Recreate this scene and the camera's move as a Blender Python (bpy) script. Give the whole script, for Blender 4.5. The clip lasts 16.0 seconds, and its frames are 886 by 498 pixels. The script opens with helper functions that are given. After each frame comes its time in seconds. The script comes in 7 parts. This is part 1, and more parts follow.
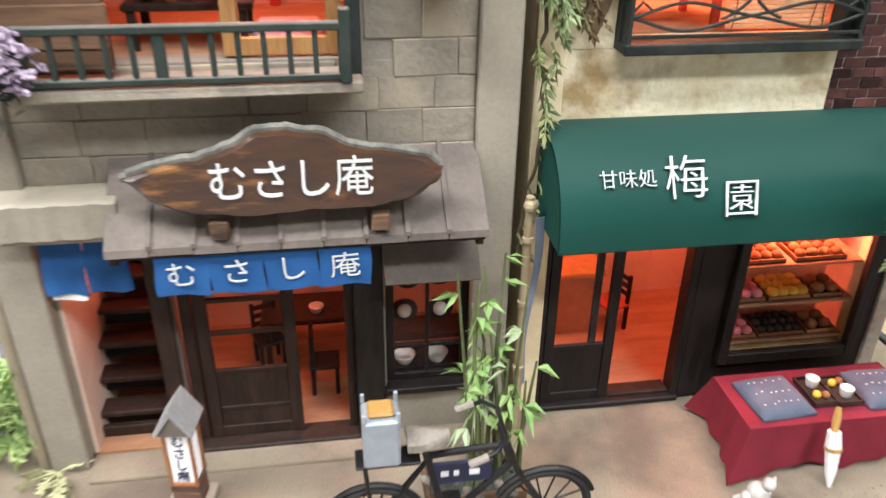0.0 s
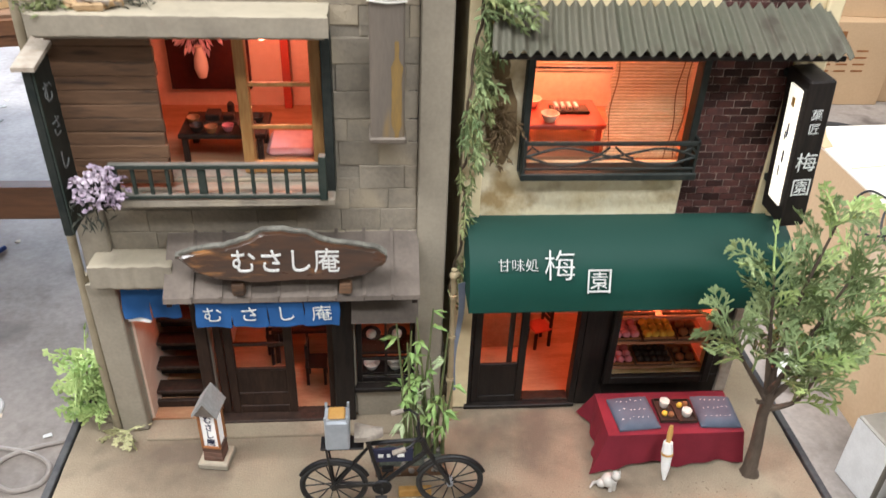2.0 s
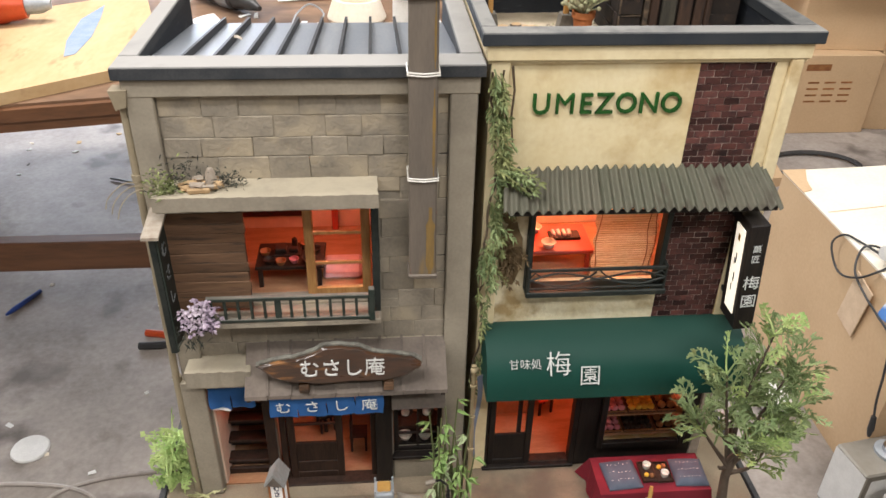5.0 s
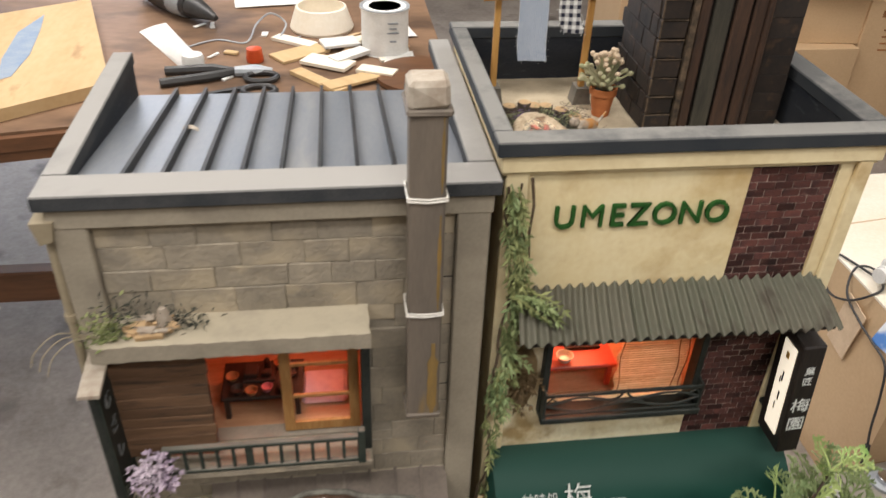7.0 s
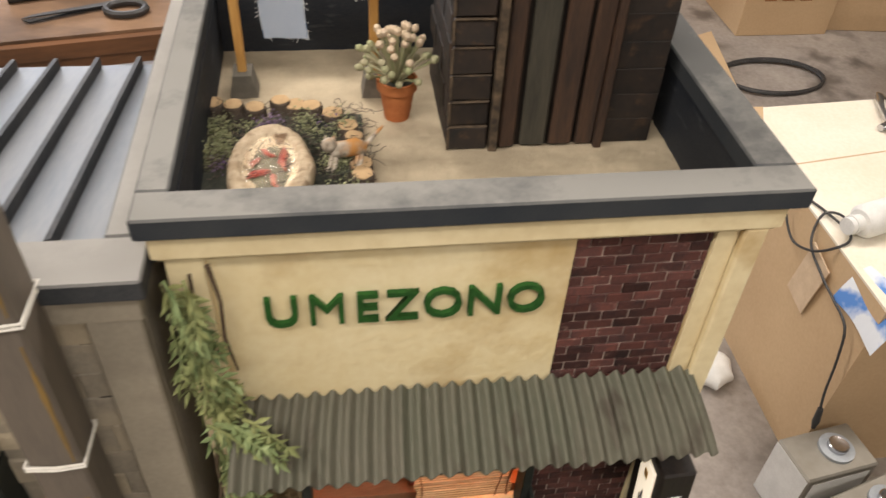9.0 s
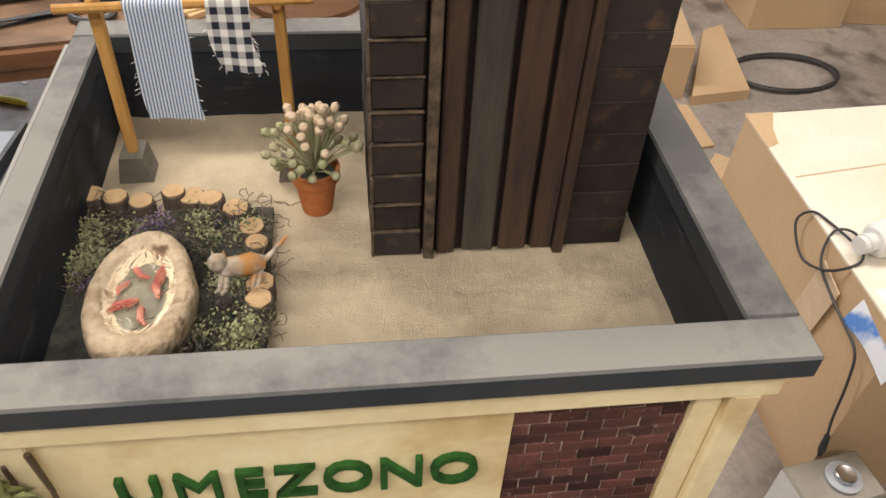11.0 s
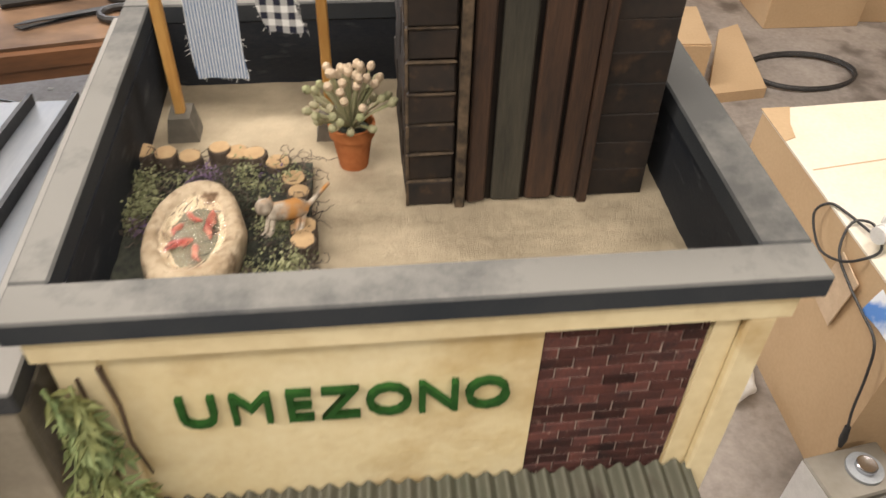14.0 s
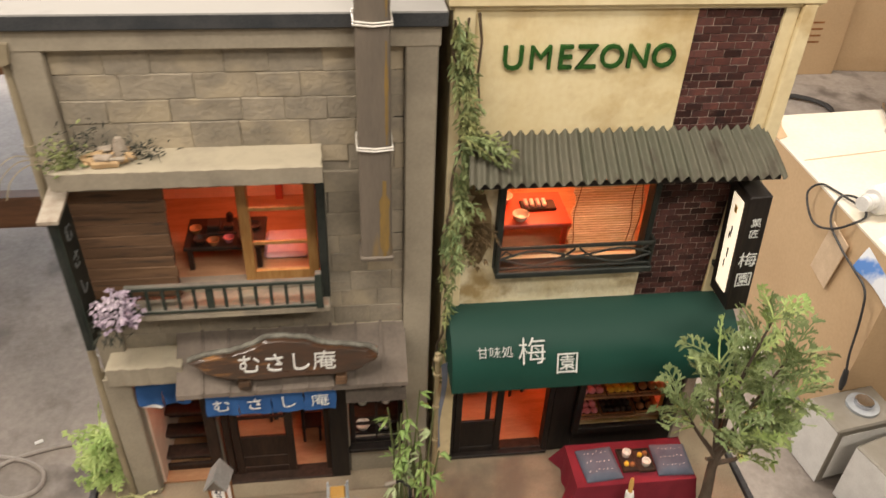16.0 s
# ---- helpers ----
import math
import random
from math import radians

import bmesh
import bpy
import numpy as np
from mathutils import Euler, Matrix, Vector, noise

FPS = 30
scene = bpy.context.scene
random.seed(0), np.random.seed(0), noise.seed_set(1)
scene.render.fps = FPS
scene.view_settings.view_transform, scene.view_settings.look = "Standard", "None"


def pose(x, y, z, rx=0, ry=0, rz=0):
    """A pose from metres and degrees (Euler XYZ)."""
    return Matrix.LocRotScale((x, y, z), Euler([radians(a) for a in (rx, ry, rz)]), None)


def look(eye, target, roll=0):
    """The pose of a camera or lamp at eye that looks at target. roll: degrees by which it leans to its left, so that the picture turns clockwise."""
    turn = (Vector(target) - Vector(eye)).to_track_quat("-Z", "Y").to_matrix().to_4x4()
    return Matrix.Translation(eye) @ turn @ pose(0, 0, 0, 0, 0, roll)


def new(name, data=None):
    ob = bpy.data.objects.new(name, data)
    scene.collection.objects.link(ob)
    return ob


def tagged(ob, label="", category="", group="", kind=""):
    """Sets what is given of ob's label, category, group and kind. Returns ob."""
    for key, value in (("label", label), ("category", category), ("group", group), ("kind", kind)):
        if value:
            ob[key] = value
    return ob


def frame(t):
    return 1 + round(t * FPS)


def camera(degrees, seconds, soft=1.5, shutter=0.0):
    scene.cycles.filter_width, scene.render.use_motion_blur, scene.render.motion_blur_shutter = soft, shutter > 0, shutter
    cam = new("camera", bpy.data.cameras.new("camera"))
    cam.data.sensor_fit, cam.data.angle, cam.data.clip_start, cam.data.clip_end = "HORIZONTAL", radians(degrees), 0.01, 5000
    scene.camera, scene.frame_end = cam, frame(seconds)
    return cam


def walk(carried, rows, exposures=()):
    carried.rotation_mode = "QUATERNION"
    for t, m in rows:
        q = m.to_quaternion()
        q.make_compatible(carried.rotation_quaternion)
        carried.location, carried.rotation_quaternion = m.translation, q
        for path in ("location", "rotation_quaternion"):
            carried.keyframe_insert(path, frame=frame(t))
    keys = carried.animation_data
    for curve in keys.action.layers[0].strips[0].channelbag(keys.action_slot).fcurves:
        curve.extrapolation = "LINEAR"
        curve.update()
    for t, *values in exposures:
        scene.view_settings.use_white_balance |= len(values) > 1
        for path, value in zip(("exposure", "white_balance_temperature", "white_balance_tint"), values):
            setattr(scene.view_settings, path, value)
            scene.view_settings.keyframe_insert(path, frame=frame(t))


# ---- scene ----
cam = camera(58.25, 16.0, shutter=0.5)
# seconds, eye (mm), point looked at (mm), roll
PATH = [
    (0, (-85.5, -305.7, 266.1), (-44.4, -46.3, 121.2), 0.9),
    (0.5, (-94.9, -358.5, 310.6), (-60.6, -103.9, 155.7), 0.5),
    (1, (-85.4, -393.6, 353.0), (-56.2, -142.2, 191.8), 1.4),
    (1.5, (-58.2, -400.9, 369.7), (-30.5, -149.6, 208.1), 2.4),
    (2, (-47.7, -401.5, 393.7), (-23.9, -151.5, 229.5), 2.3),
    (2.5, (-43.1, -416.4, 428.0), (-22.3, -167.1, 262.3), 1.8),
    (3, (-46.7, -442.2, 452.2), (-26.4, -193.1, 286.3), 1.6),
    (3.5, (-61.2, -462.4, 472.8), (-40.6, -212.7, 307.7), 1.2),
    (6, (-78.2, -453.4, 529.0), (-50.7, -201.5, 368.4), 1.7),
    (6.5, (-92.3, -388.0, 535.1), (-60.1, -139.1, 370.7), 1.7),
    (7, (-81.6, -339.4, 540.8), (-44.9, -94.1, 372.0), 2.2),
    (7.5, (-46.6, -287.4, 542.4), (-9.6, -46.4, 367.7), 3.4),
    (8, (-18.7, -247.5, 530.6), (15.1, -13.9, 345.4), 3.5),
    (8.5, (19.1, -209.7, 520.7), (52.7, 15.0, 324.8), 3.3),
    (9, (53.5, -188.1, 519.2), (90.8, 32.0, 318.8), 3.4),
    (9.5, (71.7, -165.7, 518.8), (110.4, 51.7, 315.8), 3.9),
    (10, (82.4, -144.2, 515.6), (119.6, 71.7, 310.7), 3.9),
    (12.5, (93.2, -105.3, 521.3), (123.4, 110.6, 315.2), 2.6),
    (13, (93.8, -106.8, 517.3), (123.6, 108.2, 310.1), 2.4),
    (13.5, (90.9, -116.0, 519.2), (119.5, 99.5, 312.5), 2.3),
    (14, (82.8, -141.4, 513.3), (110.6, 77.3, 309.7), 1.9),
    (14.5, (59.0, -190.8, 514.9), (87.5, 31.9, 316.0), 1.8),
    (15, (5.5, -268.1, 512.8), (38.0, -39.1, 321.8), 1.9),
    (15.5, (-31.9, -339.3, 497.7), (3.3, -105.2, 313.3), 2.3),
    (16, (-58.5, -391.0, 493.7), (-23.4, -153.1, 314.4), 2.5),
]
EXPO = [(0, 0.72, 5650, 12), (1.0, 0.5, 5700, 12), (2.0, 0.28, 5800, 12), (3.7, 0.04, 5950, 12.5), (6.0, -0.3, 6300, 14), (7.5, -0.51, 6450, 14), (9.0, -0.45, 6700, 15), (10.0, -0.51, 6700, 15), (12.5, -0.32, 6600, 15.5), (14.0, -0.34, 6750, 15), (15.0, -0.37, 7000, 15), (16.0, -0.2, 7050, 15)]

# mm helper: every measure below is in millimetres
MM = 0.001


def V(p):
    return Vector(p) * MM


walk(cam, [(t, look(V(e), V(a), r)) for t, e, a, r in PATH], EXPO)

# ---- world and light ----
world = bpy.data.worlds.new("workshop_air")
scene.world = world
world.use_nodes = True
world.node_tree.nodes["Background"].inputs[0].default_value = (0.9, 0.95, 1.0, 1)
world.node_tree.nodes["Background"].inputs[1].default_value = 0.005


def tube_lamp(x, y, z, sx, sy, watts, colour):
    d = bpy.data.lights.new("ceiling_tube_light", "AREA")
    d.shape, d.size, d.size_y, d.energy, d.color = "RECTANGLE", sx * MM, sy * MM, watts, colour
    ob = new("ceiling_tube_light", d)
    ob.location = V((x, y, z))
    return ob


def glow_lamp(x, y, z, watts, colour, radius=5):
    d = bpy.data.lights.new("room_bulb", "POINT")
    d.energy, d.color, d.shadow_soft_size = watts, colour, radius * MM
    ob = new("room_bulb", d)
    ob.location = V((x, y, z))
    return ob


TUBE = (1.0, 0.95, 0.86)
tube_lamp(-350, -520, 1250, 900, 160, 13.5, TUBE)
tube_lamp(-1700, -500, 1880, 1400, 300, 36, TUBE)
tube_lamp(900, -1500, 1880, 1400, 300, 40, TUBE)
tube_lamp(-700, 1300, 1880, 1400, 300, 62, TUBE)
tube_lamp(1300, 900, 1880, 1400, 300, 37, TUBE)
day = tube_lamp(-1700, 3596, 450, 2160, 1260, 50, (0.86, 0.92, 1.0))  # sky light in the north window
day.name = "window_sky_light"
day.rotation_euler = (radians(-90), 0, 0)
ORANGE = (1.0, 0.25, 0.125)

# ---- materials ----


def mat(name, col, col2=None, rough=0.7, metal=0.0, grain=300.0, blotch=40.0, mix=0.5, bump=0.15, spot=None, spot_scale=60.0,
        spot_at=0.62, stretch=(1, 1, 1), vary=0.0, emit=None, power=0.0, coat=0.0, dist=0.0006, dust=None,
        patchy=0.55, shift=1.0, dscale=45, dedge=0.09):
    """Two scales of variation between col and col2, optional spots or dust on upward faces, fine relief."""
    m = bpy.data.materials.new(name)
    m.use_nodes = True
    n, l = m.node_tree.nodes, m.node_tree.links
    b = n["Principled BSDF"]
    col2 = col2 or tuple(c * 0.72 for c in col)
    tc, mp = n.new("ShaderNodeTexCoord"), n.new("ShaderNodeMapping")
    mp.inputs["Scale"].default_value = stretch
    l.new(tc.outputs["Object"], mp.inputs[0])
    oi = n.new("ShaderNodeObjectInfo")
    off = n.new("ShaderNodeVectorMath")
    off.operation = "ADD"
    l.new(mp.outputs[0], off.inputs[0])
    sc = n.new("ShaderNodeMath")
    sc.operation = "MULTIPLY"
    sc.inputs[1].default_value = shift
    l.new(oi.outputs["Random"], sc.inputs[0])
    l.new(sc.outputs[0], off.inputs[1])
    big, small = n.new("ShaderNodeTexNoise"), n.new("ShaderNodeTexNoise")
    big.inputs["Scale"].default_value, small.inputs["Scale"].default_value = blotch, grain
    big.inputs["Detail"].default_value, small.inputs["Detail"].default_value = 5, 3
    for t in (big, small):
        l.new(off.outputs[0], t.inputs["Vector"])
    add = n.new("ShaderNodeMath")
    add.operation = "MULTIPLY_ADD"
    l.new(small.outputs[0], add.inputs[0])
    add.inputs[1].default_value = 0.5
    l.new(big.outputs[0], add.inputs[2])
    ramp = n.new("ShaderNodeMapRange")
    ramp.inputs[1].default_value, ramp.inputs[2].default_value = 0.75 - 0.3 * mix, 0.75 + 0.3 * mix
    l.new(add.outputs[0], ramp.inputs[0])
    mx = n.new("ShaderNodeMix")
    mx.data_type = "RGBA"
    mx.inputs[6].default_value, mx.inputs[7].default_value = (*col, 1), (*col2, 1)
    l.new(ramp.outputs[0], mx.inputs[0])
    out = mx.outputs[2]
    if spot:
        sp, sr, sm = n.new("ShaderNodeTexNoise"), n.new("ShaderNodeMapRange"), n.new("ShaderNodeMix")
        sp.inputs["Scale"].default_value, sp.inputs["Detail"].default_value = spot_scale, 6
        l.new(off.outputs[0], sp.inputs["Vector"])
        sr.inputs[1].default_value, sr.inputs[2].default_value = spot_at - 0.06, spot_at + 0.08
        l.new(sp.outputs[0], sr.inputs[0])
        sm.data_type = "RGBA"
        sm.inputs[7].default_value = (*spot, 1)
        l.new(out, sm.inputs[6])
        l.new(sr.outputs[0], sm.inputs[0])
        out = sm.outputs[2]
    if dust:
        ge, sx, dr, dm = n.new("ShaderNodeNewGeometry"), n.new("ShaderNodeSeparateXYZ"), n.new("ShaderNodeMapRange"), n.new("ShaderNodeMix")
        dn, dk = n.new("ShaderNodeTexNoise"), n.new("ShaderNodeMath")
        dn.inputs["Scale"].default_value, dn.inputs["Detail"].default_value = dscale, 12
        dn.inputs["Roughness"].default_value = 0.68
        l.new(off.outputs[0], dn.inputs["Vector"])
        l.new(ge.outputs["Normal"], sx.inputs[0])
        dr.inputs[1].default_value, dr.inputs[2].default_value = 0.45, 0.95
        l.new(sx.outputs[2], dr.inputs[0])
        dk.operation = "MULTIPLY"
        k2 = n.new("ShaderNodeMapRange")
        k2.inputs[1].default_value, k2.inputs[2].default_value, k2.inputs[3].default_value = 0.45 + 0.21 * (0.55 - patchy) - dedge, 0.45 + 0.21 * (0.55 - patchy) + dedge, patchy
        l.new(dn.outputs[0], k2.inputs[0])
        l.new(dr.outputs[0], dk.inputs[0])
        l.new(k2.outputs[0], dk.inputs[1])
        dm.data_type = "RGBA"
        dm.inputs[7].default_value = (*dust, 1)
        l.new(out, dm.inputs[6])
        l.new(dk.outputs[0], dm.inputs[0])
        out = dm.outputs[2]
    if vary:
        hs, vr = n.new("ShaderNodeHueSaturation"), n.new("ShaderNodeMapRange")
        vr.inputs[3].default_value, vr.inputs[4].default_value = 1 - vary, 1 + vary
        l.new(oi.outputs["Random"], vr.inputs[0])
        l.new(vr.outputs[0], hs.inputs["Value"])
        l.new(out, hs.inputs["Color"])
        out = hs.outputs[0]
    l.new(out, b.inputs["Base Color"])
    rr = n.new("ShaderNodeMapRange")
    rr.inputs[3].default_value, rr.inputs[4].default_value = max(rough - 0.1, 0.05), min(rough + 0.12, 1)
    l.new(big.outputs[0], rr.inputs[0])
    l.new(rr.outputs[0], b.inputs["Roughness"])
    b.inputs["Metallic"].default_value = metal
    b.inputs["Specular IOR Level"].default_value = 0.25 if rough >= 0.5 else 0.5
    b.inputs["Coat Weight"].default_value = coat
    if bump:
        bp = n.new("ShaderNodeBump")
        bp.inputs["Strength"].default_value, bp.inputs["Distance"].default_value = bump, dist
        l.new(add.outputs[0], bp.inputs["Height"])
        l.new(bp.outputs[0], b.inputs["Normal"])
    if emit:
        b.inputs["Emission Color"].default_value, b.inputs["Emission Strength"].default_value = (*emit, 1), power
    return m


def glass(name, rough=0.03):
    m = bpy.data.materials.new(name)
    m.use_nodes = True
    b = m.node_tree.nodes["Principled BSDF"]
    b.inputs["Base Color"].default_value = (0.95, 0.97, 0.96, 1)
    b.inputs["Transmission Weight"].default_value, b.inputs["Roughness"].default_value, b.inputs["IOR"].default_value = 1, rough, 1.1
    return m


GROUND = mat("dusty_pavement", (0.34, 0.28, 0.195), (0.19, 0.15, 0.108), 0.9, grain=1100, blotch=24, mix=1.0, bump=0.9, spot=(0.165, 0.13, 0.095), spot_scale=26, spot_at=0.6, dist=0.0014, shift=0.0)
EDGE = mat("black_edge", (0.03, 0.03, 0.035), (0.06, 0.06, 0.06), 0.55, bump=0.1)
STONE = mat("grey_stone", (0.345, 0.30, 0.23), (0.22, 0.196, 0.158), 0.92, grain=420, blotch=70, mix=1.0, bump=0.8, spot=(0.40, 0.34, 0.245), spot_scale=28, spot_at=0.56, vary=0.09, dist=0.0014)
CONC = mat("beige_concrete", (0.35, 0.31, 0.24), (0.26, 0.23, 0.18), 0.92, grain=500, blotch=35, mix=0.8, bump=0.45, spot=(0.23, 0.2, 0.16), spot_scale=30, spot_at=0.66, dust=(0.45, 0.40, 0.30), shift=0.3)
MORTAR = mat("grey_mortar", (0.30, 0.265, 0.21), (0.23, 0.205, 0.165), 0.95, grain=700, bump=0.6, shift=0.0)
CREAM = mat("yellowed_cream_plaster", (0.87, 0.77, 0.51), (0.74, 0.60, 0.325), 0.7, grain=260, blotch=30, mix=1.0, bump=0.6, spot=(0.48, 0.31, 0.11), spot_scale=14, spot_at=0.555, dist=0.0012, shift=0.0)
CREAMW = mat("worn_cream_plaster", (0.95, 0.89, 0.68), (0.70, 0.58, 0.34), 0.85, grain=260, blotch=38, mix=1.0, bump=0.9, spot=(0.40, 0.29, 0.14), spot_scale=34, spot_at=0.57, dist=0.002, shift=0.0)
CREAMP = mat("cream_paint", (0.84, 0.73, 0.47), (0.72, 0.60, 0.36), 0.7, grain=200, blotch=25, mix=0.7, bump=0.25, spot=(0.5, 0.34, 0.15), spot_scale=28, spot_at=0.66)
COPE = mat("dusty_slate_coping", (0.026, 0.033, 0.042), (0.048, 0.053, 0.058), 0.7, grain=2200, blotch=50, mix=0.9, bump=0.3, dust=(0.225, 0.222, 0.208), patchy=0.42, dscale=10, dedge=0.05)
COPEL = mat("dust_covered_slate_coping", (0.035, 0.04, 0.045), (0.06, 0.062, 0.065), 0.75, grain=1200, blotch=50, bump=0.2, dust=(0.33, 0.322, 0.305), patchy=0.8, dscale=14)
PARIN = mat("dark_slate_paint", (0.012, 0.016, 0.024), (0.032, 0.035, 0.04), 0.65, grain=500, blotch=30, mix=0.9, bump=0.25, stretch=(1, 1, 3), spot=(0.06, 0.065, 0.07), spot_scale=70, spot_at=0.66)
ROOFM = mat("grey_metal_roof", (0.175, 0.20, 0.235), (0.25, 0.265, 0.285), 0.42, 0.3, grain=300, blotch=26, mix=0.9, bump=0.12, spot=(0.33, 0.33, 0.325), spot_scale=14, spot_at=0.62, stretch=(2.2, 0.35, 1))
RIBM = mat("dark_roof_seam", (0.028, 0.03, 0.033), (0.06, 0.06, 0.062), 0.5, 0.3, bump=0.1)
BRICK = mat("dark_red_brick", (0.12, 0.043, 0.034), (0.04, 0.024, 0.024), 0.85, grain=900, blotch=120, mix=1.0, bump=0.8, vary=0.65, spot=(0.30, 0.19, 0.155), spot_scale=330, spot_at=0.7)
GROUT = mat("pale_grout", (0.50, 0.40, 0.34), (0.12, 0.085, 0.075), 0.95, grain=300, blotch=130, mix=0.7, bump=0.3)
TIN = mat("green_grey_corrugated_tin", (0.105, 0.112, 0.08), (0.15, 0.14, 0.108), 0.6, 0.1, grain=500, blotch=30, mix=0.9, bump=0.2, spot=(0.075, 0.062, 0.048), spot_scale=70, spot_at=0.64, stretch=(1, 0.25, 1))
AWN = mat("dark_green_canvas", (0.006, 0.05, 0.036), (0.009, 0.06, 0.045), 0.62, grain=1600, blotch=14, mix=0.5, bump=0.12, dust=(0.018, 0.058, 0.045), patchy=0.8, dscale=14)
DARK = mat("dark_stained_wood", (0.02, 0.0115, 0.0085), (0.04, 0.022, 0.015), 0.55, grain=260, blotch=60, bump=0.25, stretch=(4, 4, 0.6))
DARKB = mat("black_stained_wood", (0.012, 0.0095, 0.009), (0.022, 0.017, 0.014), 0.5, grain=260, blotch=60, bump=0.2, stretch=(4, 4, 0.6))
PLANK = mat("brown_shutter_plank", (0.20, 0.115, 0.065), (0.10, 0.058, 0.034), 0.75, grain=240, blotch=40, mix=1, bump=0.6, stretch=(0.5, 4, 4), vary=0.16, spot=(0.055, 0.038, 0.028), spot_scale=70, spot_at=0.63)
PINE = mat("honey_pine", (0.42, 0.235, 0.085), (0.31, 0.155, 0.05), 0.55, grain=220, blotch=60, bump=0.2, stretch=(4, 4, 0.5))
SLATE = mat("grey_awning_tile", (0.205, 0.17, 0.14), (0.125, 0.105, 0.09), 0.8, grain=420, blotch=45, mix=0.9, bump=0.45, vary=0.14)
GREENP = mat("dark_green_paint", (0.017, 0.03, 0.024), (0.045, 0.052, 0.043), 0.6, grain=400, blotch=90, mix=1.0, bump=0.2, dust=(0.2, 0.19, 0.16))
IRON = mat("black_green_iron", (0.02, 0.026, 0.024), (0.04, 0.045, 0.04), 0.5, 0.3, bump=0.1)
ROOM = mat("room_plaster", (0.72, 0.56, 0.44), (0.64, 0.47, 0.36), 0.85, bump=0.1)
ROOMW = mat("room_wood_floor", (0.44, 0.245, 0.135), (0.34, 0.18, 0.095), 0.6, bump=0.1, stretch=(1, 4, 1))
REDL = mat("red_lacquer", (0.45, 0.06, 0.03), (0.36, 0.05, 0.025), 0.4, bump=0.05)
DUCTM = mat("dusty_zinc_duct", (0.215, 0.18, 0.145), (0.15, 0.13, 0.108), 0.55, 0.2, grain=300, blotch=25, mix=0.9, bump=0.2, spot=(0.27, 0.185, 0.08), spot_scale=26, spot_at=0.64, stretch=(3, 3, 0.5))
WHITEW = mat("weathered_white", (0.56, 0.51, 0.43), (0.29, 0.23, 0.175), 0.8, grain=300, blotch=70, mix=1, bump=0.5)
ROOFSAND = mat("sandy_roof_floor", (0.55, 0.465, 0.33), (0.385, 0.32, 0.225), 0.95, grain=2200, blotch=90, mix=0.9, bump=0.85, spot=(0.39, 0.325, 0.23), spot_scale=24, spot_at=0.6, dist=0.0014)
BLOCK = mat("dark_brown_block", (0.045, 0.032, 0.025), (0.018, 0.018, 0.018), 0.65, grain=320, blotch=60, mix=1, bump=0.45, vary=0.25, spot=(0.075, 0.046, 0.03), spot_scale=140, spot_at=0.64)
RUST = mat("rusty_brown_board", (0.105, 0.058, 0.037), (0.038, 0.029, 0.025), 0.6, grain=300, blotch=60, mix=1, bump=0.4, stretch=(4, 4, 0.5), vary=0.25)
GREYW = mat("grey_green_board", (0.075, 0.068, 0.052), (0.033, 0.033, 0.028), 0.6, grain=300, blotch=60, mix=1, bump=0.4, stretch=(4, 4, 0.5))
EDGEW = mat("scuffed_edge", (0.14, 0.1, 0.065), (0.035, 0.028, 0.022), 0.8, grain=500, blotch=160, mix=0.7, bump=0.3)

# ---- builders ----


